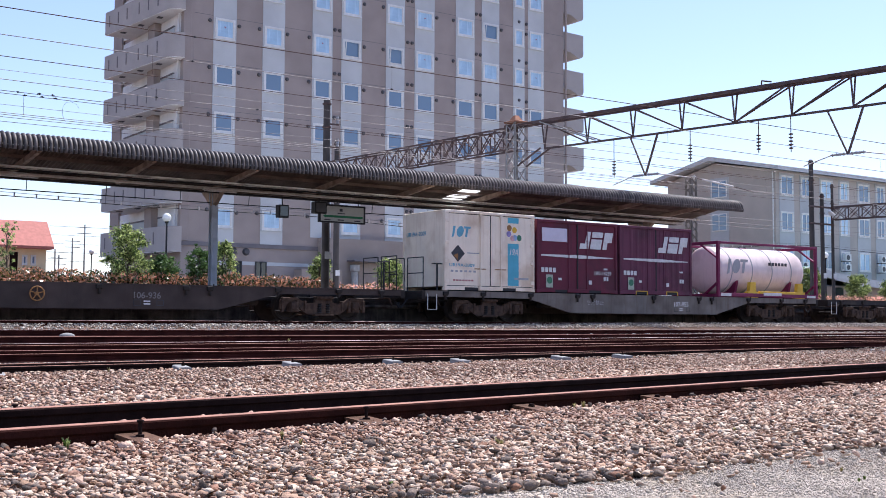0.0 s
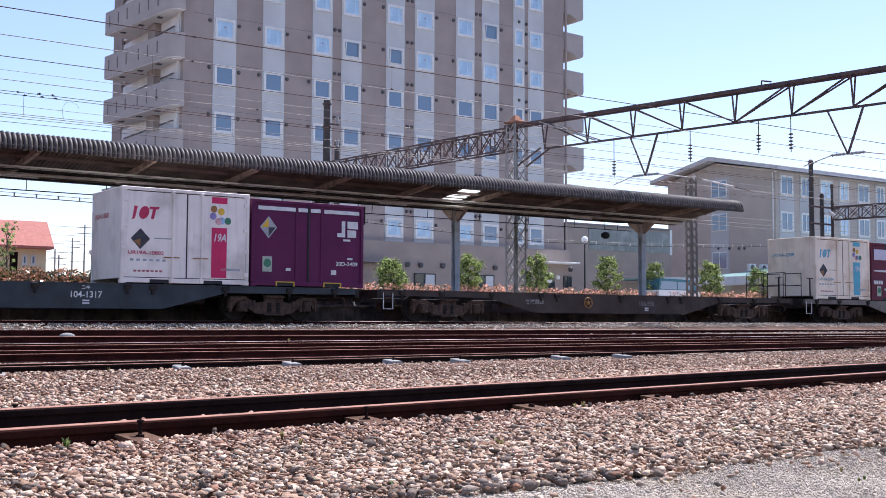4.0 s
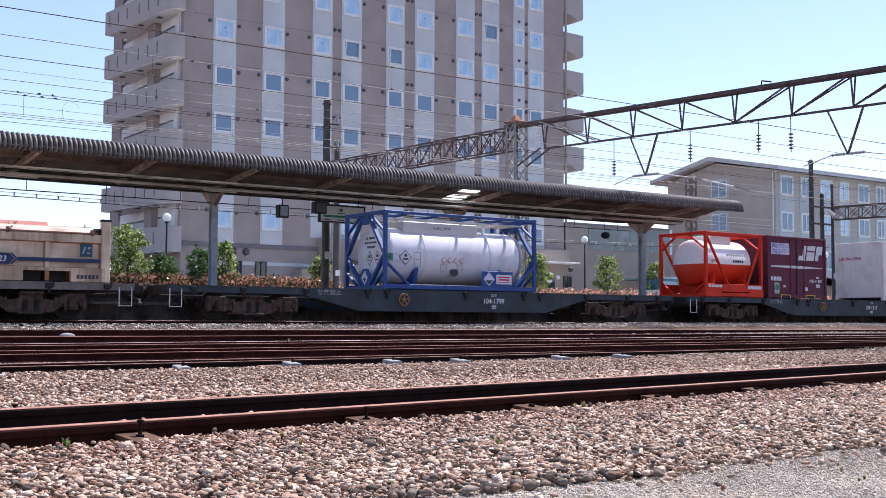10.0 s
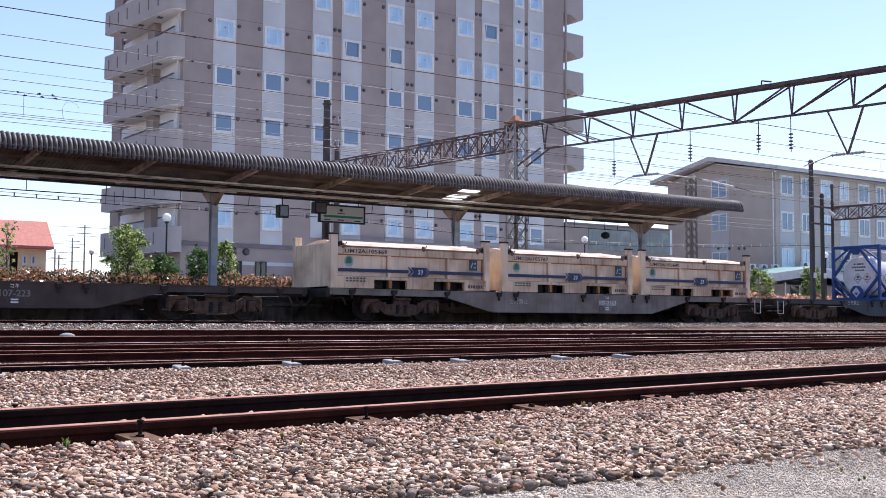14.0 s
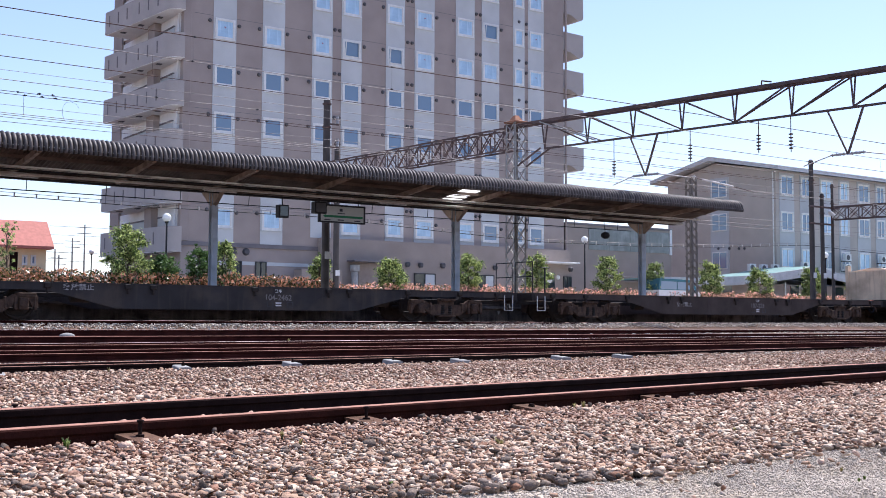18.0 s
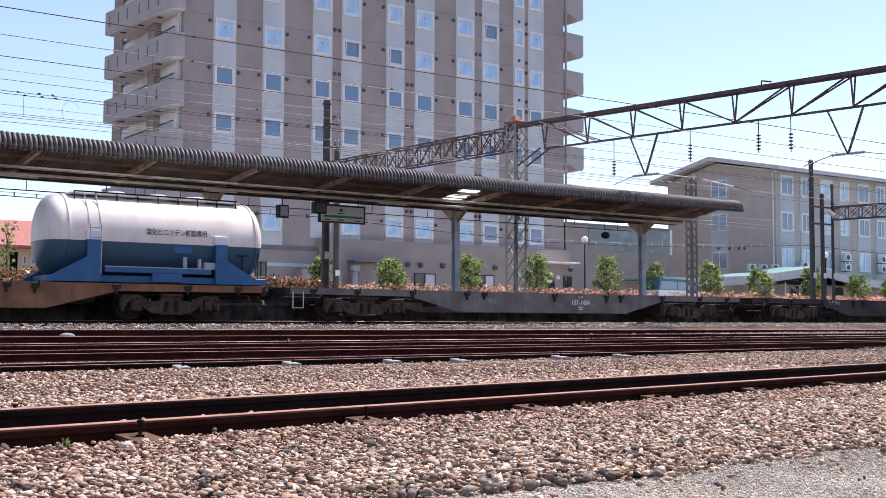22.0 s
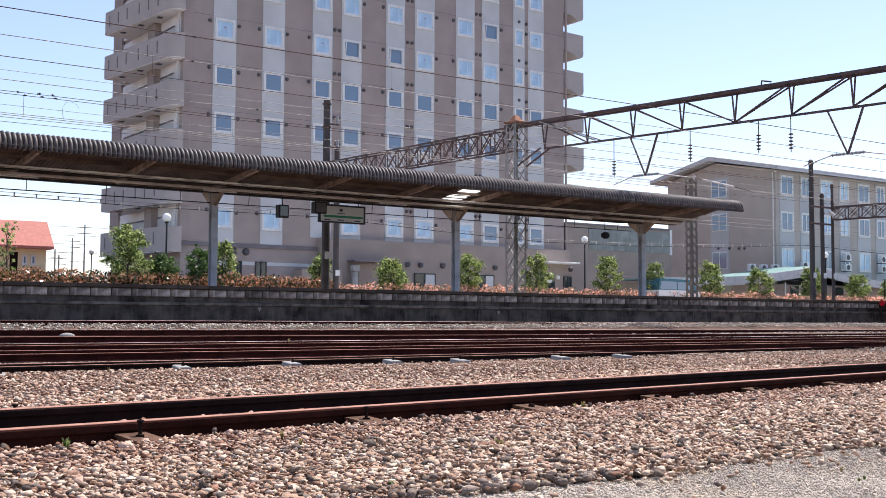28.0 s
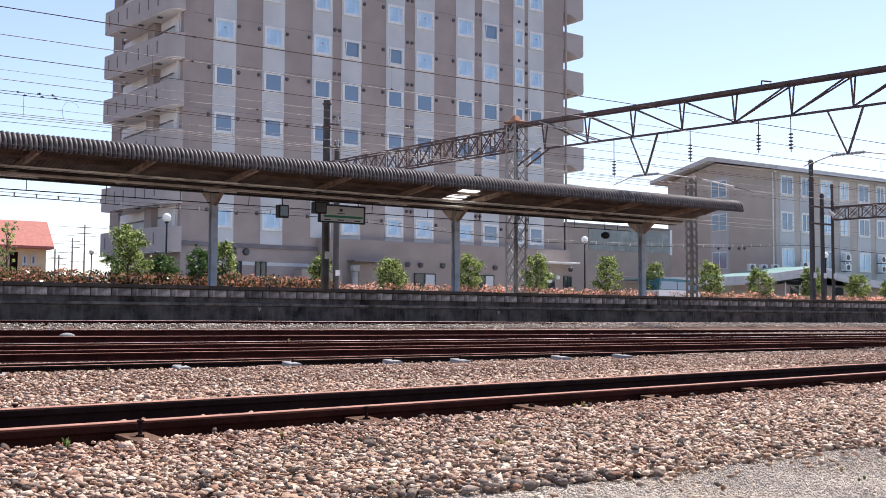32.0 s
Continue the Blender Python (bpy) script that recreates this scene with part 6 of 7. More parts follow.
for x in (-1.9, -0.7, 0.5, 1.7):
    part("strap", lathe(bmesh.new(), [(-0.02, 0.93), (-0.02, 0.945), (0.02, 0.945), (0.02, 0.93)], n=36), M_GREYMARK, t, "", pose(x, 0, 1.08), smooth=40)

# white over teal tanks on blue legs
M_LEG = mat("leg_blue", (0.04, 0.12, 0.25), 0.5, var=0.15, scale=2, bump=0.03)
for s in (-38.2, -50.75):
    t = thing("tank_container", "white over dark teal powder tank on blue splayed legs", "tank container", pose(s + 3.35, 0, 1.0), "containers on the train")
    TRAIN.append((t, s + 3.35, 1.0))
    tm = MATS.get("tank_white_teal") or two_tone("tank_white_teal", (0.84, 0.73, 0.64), (0.048, 0.1, 0.145), -0.18)
    part("barrel", shell(bmesh.new(), 6.3, 1.1, 44, 0.42), tm, t, "", pose(0, 0, 1.28), smooth=40)
    for x in (-2.55, 2.75):
        part("band", lathe(bmesh.new(), [(-0.03, 1.11), (-0.03, 1.13), (0.03, 1.13), (0.03, 1.11)], n=44), tm, t, "", pose(x, 0, 1.28), smooth=40)
    for sx, x in ((-1, -1.95), (1, 1.65)):
        for sy in (-1, 1):
            bm = prism(bmesh.new(), [(x - sx * 0.17, 0.02), (x - sx * 0.17, 1.12), (x + sx * 0.17, 1.12), (x + sx * 0.17, 0.68), (x + sx * 1.2, 0.1), (x + sx * 1.2, 0.02)], sy * 1.2, sy * 1.08, "y")
            part("leg", bm, M_LEG, t, "blue splayed steel leg")
            part("pad", box(bmesh.new(), x - 0.2, x + 0.2, sy * 1.17, sy * 1.0, 1.12, 1.36, 0.01), M_WHITE, t)
    part("walkway", box(bmesh.new(), -1.65, 1.35, -1.19, -1.05, 0.28, 0.42, 0.01), M_LEG, t)
    part("walkway_edge", box(bmesh.new(), -1.65, 1.35, -1.2, -1.1, 0.42, 0.445), M_GREYMARK, t)
    part("skirt", box(bmesh.new(), -0.35, 0.5, -1.185, -1.1, 0.05, 0.28, 0.01), M_LEG, t)
    part("cross_beam", box(bmesh.new(), -2.9, 3.1, -1.05, 1.05, 0.02, 0.2, 0.01), M_LEG, t)
    bm = bmesh.new()
    rod(bm, (-2.3, -0.5, 2.45), (2.4, -0.5, 2.45), 0.02, 6)
    for i in range(9):
        rod(bm, (-2.3 + 0.58 * i, -0.5, 2.45), (-2.3 + 0.58 * i, -0.55, 2.2), 0.016, 6)
    part("catwalk_rail", bm, M_RAIL_RUST_SHADE, t)
    part("catwalk", box(bmesh.new(), -2.4, 2.5, -0.5, 0.5, 2.38, 2.42), M_PIPE, t)
    for x in (-1.0, 0.2, 1.3):
        part("hatch", lathe(bmesh.new(), [(2.3, 0.28), (2.5, 0.28), (2.54, 0.22)], n=16, axis="z"), M_PIPE, t, "", pose(x, 0, 0))
    bm = bmesh.new()
    for x in (-2.05, -1.75):
        rod(bm, (x, -1.16, 0.2), (x, -1.16, 1.5), 0.017, 6)
        rod(bm, (x, -1.16, 1.5), (x, -0.6, 2.35), 0.017, 6)
    for i in range(5):
        rod(bm, (-2.05, -1.16, 0.4 + 0.26 * i), (-1.75, -1.16, 0.4 + 0.26 * i), 0.014, 6)
    part("ladder", bm, M_GREYMARK, t)
    lettering(t, "塩化ビニリデン樹脂専用", 0.35, -1.13, 1.34, 0.135, M_MARKD, width=1.75)
    marks(t, [(0.3, 0.8, 0.85, 1.1)], -1.07, M_LEG, "plate")
    part("valve", box(rod(rod(bmesh.new(), (0.6, -1.1, 0.42), (0.6, -1.1, 0.75), 0.06, 8), (1.0, -1.15, 0.42), (1.0, -1.15, 0.7), 0.05, 8), 1.4 - 0.25, 1.65 - 0.1, -1.15, -0.9, 0.42, 0.62, 0.02), M_GREYMARK, t)

# beige bulk containers
M_BEIGE_GRIMY = mat("bulk_beige_grimy", (0.68, 0.51, 0.35), 0.7, var=0.3, scale=0.7, fine=40, bump=0.08, dirt=(0.16, 0.085, 0.045), streak=0.75)
M_BEIGE = mat("bulk_beige", (0.79, 0.62, 0.445), 0.65, var=0.18, scale=0.9, fine=40, bump=0.06, dirt=(0.27, 0.15, 0.08), streak=0.4)
M_TREE_PALE = mat("tree_label_pale", (0.3, 0.4, 0.36), 0.6, var=0.2, bump=0)
M_TREE_GREEN = mat("tree_label_green", (0.06, 0.17, 0.12), 0.6, var=0.2, bump=0)
M_LABEL_TEAL = mat("label_teal", (0.045, 0.09, 0.12), 0.6, var=0.1, bump=0)
M_NAVY = mat("stripe_navy", (0.03, 0.045, 0.1), 0.5, var=0.15, bump=0)
for s, code in ((30.17, "UM12A-105469"), (36.64, "UM12A-105767"), (43.02, "UM12A-105640")):
    L, W, H = 5.95, 2.45, 1.62
    t = thing("bulk_container", "rust-streaked beige open bulk container with navy stripe and lid", "container", pose(s + L / 2, 0, 1.0), "bulk containers")
    TRAIN.append((t, s + L / 2, 1.0))
    part("body", box(bmesh.new(), -L / 2 + 0.1, L / 2 - 0.1, -W / 2 + 0.1, W / 2 - 0.1, 0.35, 1.3), M_BEIGE, t)
    for sy in (-1, 1):
        part("upper_rail", box(bmesh.new(), -L / 2 + 0.15, L / 2 - 0.15, sy * (W / 2 - 0.01), sy * (W / 2 - 0.14), 1.02, 1.24, 0.012), M_BEIGE_GRIMY, t)
        bm = bmesh.new()
        for a, c2 in ((-L / 2 + 0.12, -1.45), (-0.25, 0.75), (1.95, L / 2 - 0.12)):
            box(bm, a, c2, sy * W / 2, sy * (W / 2 - 0.14), 0.0, 0.36, 0.012)
        box(bm, -1.45, 1.95, sy * (W / 2 - 0.004), sy * (W / 2 - 0.14), 0.27, 0.36)
        part("lower_rail", bm, M_BEIGE_GRIMY, t)
        for x in (-0.9, 1.35):
            part("rib", box(bmesh.new(), x - 0.06, x + 0.06, sy * (W / 2 - 0.02), sy * (W / 2 - 0.12), 0.36, 1.02, 0.01), M_BEIGE, t)
    for a in (-0.85, 1.35):
        part("fork_pocket", box(box(bmesh.new(), a - 0.58, a - 0.06, -W / 2 + 0.4, W / 2 - 0.4, 0.02, 0.3), a + 0.06, a + 0.58, -W / 2 + 0.4, W / 2 - 0.4, 0.02, 0.3), M_BLACK, t, "dark fork lift pocket")
        part("pocket_plate", box(bmesh.new(), a - 0.05, a + 0.05, -W / 2 + 0.02, -W / 2 + 0.1, 0.02, 0.27), M_ORANGE, t)
    for sx in (-1, 1):
        for sy in (-1, 1):
            part("corner_post", box(bmesh.new(), sx * L / 2, sx * (L / 2 - 0.24), sy * W / 2, sy * (W / 2 - 0.16), 0, H + (0.0 if sx < 0 else -0.02), 0.012), M_BEIGE, t)
        part("end_wall", box(bmesh.new(), sx * (L / 2 - 0.03), sx * (L / 2 - 0.1), -W / 2 + 0.16, W / 2 - 0.16, 0.05, 1.35), M_BEIGE, t)
    lid = part("lid", prism(bmesh.new(), [(-W / 2 + 0.02, 1.28), (W / 2 - 0.02, 1.28), (W / 2 - 0.1, 1.36), (0.2, 1.5), (-0.2, 1.5), (-W / 2 + 0.1, 1.36)], -L / 2 + 0.3, L / 2 - 0.35), mat("lid_cream", (0.62, 0.5, 0.4), 0.7, var=0.15, scale=1.5, dirt=(0.3, 0.18, 0.1)), t, "cream hinged lid")
    part("lid_edge", box(bmesh.new(), -L / 2 + 0.3, L / 2 - 0.35, -W / 2 - 0.004, -W / 2 + 0.03, 1.25, 1.285), M_MAST_RUST, t)
    for x in (-L / 2 + 0.42, 0.35, L / 2 - 0.5):
        part("clamp", rod(box(bmesh.new(), x - 0.035, x + 0.035, -W / 2 - 0.03, -W / 2 + 0.05, 1.2, 1.36, 0.012), (x, -W / 2 - 0.03, 1.22), (x + 0.1, -W / 2 - 0.03, 1.38), 0.016, 6), M_PLATE, t)
    y = -W / 2 + 0.095
    marks(t, [(-L / 2 + 0.26, -0.2, 0.5, 0.6), (0.62, L / 2 - 0.26, 0.5, 0.6)], -W / 2 + 0.012, M_NAVY, "stripe", "navy stripe")
    marks(t, [[(-0.2 + d, 0.41), (-0.14 + d, 0.41), (0.0 + d, 0.55), (-0.14 + d, 0.69), (-0.2 + d, 0.69), (-0.06 + d, 0.55)] for d in (-0.04, 0.62)], -W / 2 + 0.006, M_NAVY, "emblem", "navy chevron")
    marks(t, [[(-0.12, 0.41), (0.4, 0.41), (0.53, 0.55), (0.4, 0.69), (-0.12, 0.69), (0.01, 0.55)]], -W / 2 + 0.006, M_NAVY, "emblem", "navy arrow block")
    lettering(t, "23", 0.23, -W / 2, 0.48, 0.14, M_MARKW, shear=0.2)
    # rusted, grimy plate seams, plus painted shade lines under the rail and beside ribs
    bm = bmesh.new()
    for x in (-L / 2 + 0.25, L / 2 - 0.26):
        box(bm, x - 0.025, x + 0.025, -W / 2 + 0.07, -W / 2 + 0.11, 0.3, 1.3)
    for x in (-0.97, -0.83, 1.28, 1.42):
        box(bm, x - 0.01, x + 0.01, -W / 2 + 0.08, -W / 2 + 0.11, 0.36, 1.02)
    box(bm, -L / 2 + 0.25, L / 2 - 0.25, -W / 2 + 0.07, -W / 2 + 0.11, 1.0, 1.025)
    box(bm, -L / 2 + 0.25, L / 2 - 0.25, -W / 2 + 0.07, -W / 2 + 0.11, 0.355, 0.375)
    part("rusted_seam", bm, M_MAST_RUST, t, "rust-brown seams and painted shade lines")
    lettering(t, code, -1.75, -W / 2 - 0.002, 1.07, 0.12, M_MARKD, width=1.5)
    disc = part("label_disc", lathe(bmesh.new(), [(0, 0.002), (0, 0.165), (0.004, 0.165)], n=20), M_TREE_PALE, t, "grey-green tree label", pose(-2.3, y - 0.004, 0.82, 0, 0, 90))
    part("label_print", rod(rod(rod(bmesh.new(), (-0.003, 0, 0.04), (0.003, 0, 0.04), 0.095, 12), (-0.005, 0.04, -0.02), (0.003, 0.04, -0.02), 0.06, 10), (-0.007, -0.04, -0.02), (0.003, -0.04, -0.02), 0.06, 10), M_TREE_GREEN, disc, "dark green crown print", pose(-0.004, 0, 0))
    marks(t, [(2.2, 2.52, 0.66, 1.0)], y - 0.006, M_LABEL_TEAL, "label_plate")
    marks(t, [[(2.25, 0.74), (2.29, 0.74), (2.36, 0.92), (2.32, 0.92)], [(2.37, 0.74), (2.47, 0.74), (2.475, 0.77), (2.38, 0.77)], [(2.4, 0.86), (2.46, 0.86), (2.48, 0.92), (2.42, 0.92)]], y - 0.012, M_GREYMARK, "emblem", "pale slanted strokes")
    # grime run down from the lid and wiped round the corner posts
    bm = bmesh.new()
    for x0, x1, z0, z1 in ((-L / 2 + 0.24, -L / 2 + 0.42, 1.22, 1.42), (L / 2 - 0.44, L / 2 - 0.24, 1.1, 1.4)):
        box(bm, x0, x1, -W / 2 + 0.02, -W / 2 + 0.16, z0, z1, 0.02)
    part("hinge_block", bm, M_UNDER, t, "greasy dark hinge blocks")
    for x in (-L / 2 + 0.12, L / 2 - 0.12):
        part("post_cap", box(bmesh.new(), x - 0.135, x + 0.135, -W / 2 - 0.015, -W / 2 + 0.18, H - 0.02, H + 0.035, 0.008), M_UNDER, t, "dark worn casting")
    marks(t, [(-2.45 + 0.12 * i, -2.37 + 0.12 * i, 0.2 + 0.08 * j, 0.24 + 0.08 * j) for i in range(6) for j in range(2)] + [(2.1 + 0.1 * i, 2.17 + 0.1 * i, 0.08, 0.18) for i in range(6)], -W / 2 - 0.004, M_MARKD)

TRAIN_WAGON = {k: 141.9 - 20.4 * k for k in range(10)}


def run_at(t):
    i = min(31, int(t))
    return RUN[i] + (RUN[i + 1] - RUN[i]) * (t - i)


# ---- overhead line: gantries, masts, poles, wires ----
def lattice_mast(x, y, z0, z1, w, label, cap=False, m=None, leg=0.085):
    m = m or M_MAST
    t = thing("lattice_mast", label, "mast", pose(x, y, 0), "masts", "structure")
    h = w / 2
    for sx in (-1, 1):
        for sy in (-1, 1):
            bm = box(bmesh.new(), sx * h, sx * (h - leg), sy * h, sy * (h - 0.014), z0, z1)
            box(bm, sx * h, sx * (h - 0.014), sy * h, sy * (h - leg), z0, z1)
            part("angle_leg", bm, m, t)
    n = max(4, int((z1 - z0) / (w * 0.95)))
    d = (z1 - z0) / n
    for f in range(4):
        for i in range(n):
            a, b2 = z0 + d * i, z0 + d * (i + 1)
            for p, q in (((-h, a), (h, b2)), ((h, a), (-h, b2))):
                e = h * (-1) ** f
                P = (p[0], e, p[1]) if f < 2 else (e, p[0], p[1])
                Q = (q[0], e, q[1]) if f < 2 else (e, q[0], q[1])
                key = ("lace", round(w, 2), round(d, 3), f, p[0] < q[0])
                me = cached(key, lambda: mesh_of("lacing_bar", bar(bmesh.new(), V(*P) - V(0, 0, a), V(*Q) - V(0, 0, a), 0.06, 0.012), m))
                part("lacing_bar", me, None, t, "", pose(0, 0, a))
    if cap:
        part("cap", lathe(bmesh.new(), [(z1, 0.55), (z1 + 0.06, 0.55), (z1 + 0.12, 0.3), (z1 + 0.35, 0.12), (z1 + 0.36, 0.02)], n=4, axis="z"), M_MAST_RUST, t, "rusty pyramid cap", pose(0, 0, 0, 0, 0, 45))
    return t


def truss(name, p, q, depth, width, panel, label, material, cross=False, chord=0.07):
    """A lattice girder between p and q, given at the middle of its top; four chords, posts and diagonals."""
    p, q = Vector(p), Vector(q)
    L = (q - p).length
    m = Matrix.Translation(p) @ pose(0, 0, 0, 0, 0, math.degrees(math.atan2(q.y - p.y, q.x - p.x)))
    t = thing(name, label, "gantry", m, "", "structure")
    n = round(L / panel)
    d = L / n
    for sy in (-1, 1):
        y = sy * width / 2
        for z in (0, -depth):
            part("chord", box(bmesh.new(), 0, L, y - chord / 2, y + chord / 2, z - chord / 2, z + chord / 2), material, t)
        for i in range(n + 1):
            part("post", bar(bmesh.new(), (i * d, y, -depth), (i * d, y, 0), 0.05, 0.035), material, t)
        for i in range(n):
            up = (i < n / 2) if not cross else (i % 2 == 0)
            a, b2 = ((i * d, y, 0), ((i + 1) * d, y, -depth)) if up else ((i * d, y, -depth), ((i + 1) * d, y, 0))
            part("diagonal", bar(bmesh.new(), a, b2, 0.055, 0.035), material, t)
            if cross:
                part("diagonal", bar(bmesh.new(), (a[0], y, b2[2]), (b2[0], y, a[2]), 0.045, 0.03), material, t)
    for i in range(n):
        part("tie", bar(bmesh.new(), (i * d, -width / 2, 0), ((i + 1) * d, width / 2, 0), 0.04, 0.02), material, t)
    return t


BEAM_A, BEAM_B = V(32.1, 9.1, 8.87), V(37.3, -20, 8.87)
BEAM_D = (BEAM_B - BEAM_A).normalized()


def on_beam(y, z):
    return BEAM_A + BEAM_D * ((y - 9.1) / BEAM_D.y) + V(0, 0, z - 8.87)


lattice_mast(32.06, 9.2, 0.95, 9.0, 0.66, "tall grey lattice mast with a rusty cap behind the platform", True)
lattice_mast(43.5, 9.2, 0.95, 7.35, 0.42, "slim brown weathered lattice mast behind the platform", False, mat("mast_brown_weathered", (0.27, 0.235, 0.2), 0.8, var=0.35, scale=3, fine=40, bump=0.15, dirt=(0.1, 0.065, 0.045)), 0.12)
def tri_gantry():
    """A girder of triangular section: two top chords, one bottom chord, paired posts and diagonals."""
    t = thing("gantry", "rust-brown lattice gantry of triangular section spanning the tracks", "gantry", pose(0, 0, 0), "", "structure")
    side = V(-BEAM_D.y, BEAM_D.x, 0) * 0.2
    ys = [7.55 - 2.33 * k for k in range(12)]
    for s in (-1, 1):
        a, b2 = BEAM_A + side * s + V(-0.1, 0.6, 0), BEAM_B + side * s
        part("top_chord", bar(bmesh.new(), a, b2, 0.13, 0.13), M_GANTRY, t)
        for k, y in enumerate(ys):
            part("post", bar(bmesh.new(), on_beam(y, 7.68), on_beam(y, 8.85) + side * s, 0.05, 0.05), M_GANTRY, t)
            if k < len(ys) - 1:
                hi, lo = (y, ys[k + 1]) if k < 4 else (ys[k + 1], y)
                part("diagonal", bar(bmesh.new(), on_beam(hi, 8.85) + side * s * 0.8, on_beam(lo, 7.7), 0.06, 0.05), M_GANTRY, t)
    part("bottom_chord", bar(bmesh.new(), on_beam(7.55, 7.67), on_beam(ys[-1], 7.67), 0.08, 0.08), M_GANTRY, t)
    part("hook", rod(rod(bmesh.new(), on_beam(-2.9, 8.9), on_beam(-2.9, 9.15), 0.03, 6), on_beam(-2.9, 9.15), on_beam(-3.3, 9.05), 0.03, 6), M_GANTRY, t)


tri_gantry()
truss("gantry", (32.05, 9.4, 8.8), (31.0, 24.2, 8.75), 1.0, 0.55, 0.9, "close-laced rusty gantry beyond the mast", M_GANTRY, True)
truss("gantry", (54.9, 9.0, 6.55), (57.4, -6, 6.55), 0.72, 0.4, 0.8, "dark rusty lattice gantry farther down the line", M_GANTRY, True, 0.06)
t = thing("gantry_strut", "slanting struts that brace the gantry on its mast", "strut", pose(0, 0, 0), "", "structure")
for dy in (-0.25, 0.25):
    part("strut", bar(bmesh.new(), (32.1 + dy, 8.8, 7.0), on_beam(7.55, 7.68) + V(dy, 0, 0), 0.09, 0.05), M_GANTRY, t)
    part("strut", bar(bmesh.new(), on_beam(7.6, 8.85) + V(dy, 0, 0), on_beam(4.6, 7.7) + V(dy, 0, 0), 0.08, 0.05), M_MAST, t)


def pole(x, y, top, r, label, tag=True):
    t = thing("line_pole", label, "pole", pose(x, y, 0.95), "line poles", "structure")
    part("shaft", rod(bmesh.new(), (0, 0, 0), (0, 0, top - 0.95), r * 1.12, 14, r * 0.9), M_POLE, t, smooth=40)
    for z in (top - 1.15, top - 2.1):
        part("clamp", lathe(bmesh.new(), [(z, r + 0.01), (z, r + 0.03), (z + 0.07, r + 0.03), (z + 0.07, r + 0.01)], n=14, axis="z"), M_GANTRY, t)
    if tag:
        part("plate", box(bmesh.new(), -0.13, 0.13, -r - 0.05, -r - 0.02, 1.55, 1.85), M_MARKW, t, "small white plate")
    part("cap", lathe(bmesh.new(), [(top - 0.96, r * 0.95), (top - 0.9, r * 0.7), (top - 0.88, 0.02)], n=14, axis="z"), M_PIPE, t)
    return t


p = pole(22.45, 9.5, 9.0, 0.155, "dark concrete line pole with insulators behind the platform")
for z in (8.05, 7.1, 6.2):
    part("arm", box(bmesh.new(), 0, 0.55, -0.03, 0.03, z - 1.0, z - 0.94), M_GANTRY, p)
    part("insulator", lathe(bmesh.new(), [(z - 0.94 + 0.05 * i, 0.05 + 0.03 * (i % 2)) for i in range(8)], n=10, axis="z"), M_INSUL_GREY, p, "", pose(0.5, 0, 0))
pole(31.2, 24.0, 10.0, 0.16, "dark concrete pole that carries the far gantry end")
pole(53.22, 9.2, 9.1, 0.14, "dark concrete line pole behind the platform")
pole(54.15, 9.2, 7.3, 0.115, "short dark concrete pole")
pole(55.08, 9.2, 7.9, 0.085, "dark concrete pole that carries a gantry")


def insulator(x, y, z0, z1, discs=5):
    t = thing("hanging_insulator", "brown disc insulator hanging from the gantry", "insulator", pose(x, y, 0), "hanging insulators")
    part("rod", rod(bmesh.new(), (0, 0, z0), (0, 0, z1), 0.018, 6), M_GANTRY, t)
    for i in range(discs):
        part("disc", lathe(bmesh.new(), [(0, 0.02), (0.02, 0.08), (0.05, 0.09), (0.07, 0.03)], n=12, axis="z"), M_INSUL, t, "", pose(0, 0, z0 + 0.12 + 0.13 * i))
    return t


for y, z0 in ((3.85, 6.05), (0.2, 6.35), (-2.75, 6.4), (-4.05, 6.3)):
    q = on_beam(y, 8)
    insulator(q.x, q.y, z0, 7.66)
for y in (2.3, -6.2):
    q = on_beam(y, 7.67)
    t = thing("cantilever_bracket", "steel V bracket with grey insulators that steadies the contact wire", "bracket", pose(q.x, q.y, 0), "brackets", "structure")
    d = BEAM_D
    part("leg", bar(bmesh.new(), V(0, 0, 7.67) - d * 0.75, (0, 0, 6.0), 0.06, 0.05), M_GANTRY, t)
    part("leg", bar(bmesh.new(), V(0, 0, 7.67) + d * 0.6, (0, 0, 6.0), 0.08, 0.06), M_GANTRY, t)
    for s in (-1, 1):
        bm = bmesh.new()
        n = 7
        for i in range(n):
            rod(bm, d * s * (0.14 + 0.07 * i) + V(0, 0, 6.03), d * s * (0.17 + 0.07 * i) + V(0, 0, 6.03), 0.06 if i % 2 == 0 else 0.045, 10)
        rod(bm, (0, 0, 6.03), d * s * 0.65 + V(0, 0, 6.03), 0.03, 6)
        part("insulator", bm, M_INSUL_GREY, t)
        part("steady_arm", rod(bmesh.new(), d * s * 0.6 + V(0, 0, 6.03), d * s * 1.9 + V(0.3, 0, 5.78), 0.022, 6), M_PIPE, t)


def wire(pts, r, m, label="thin overhead wire above the tracks"):
    bm = bmesh.new()
    for a, b2 in zip(pts, pts[1:]):
        rod(bm, a, b2, r * 0.75, 5)
    return solid("overhead_wire", bm, m, label, "wire", "structure", "overhead wires")


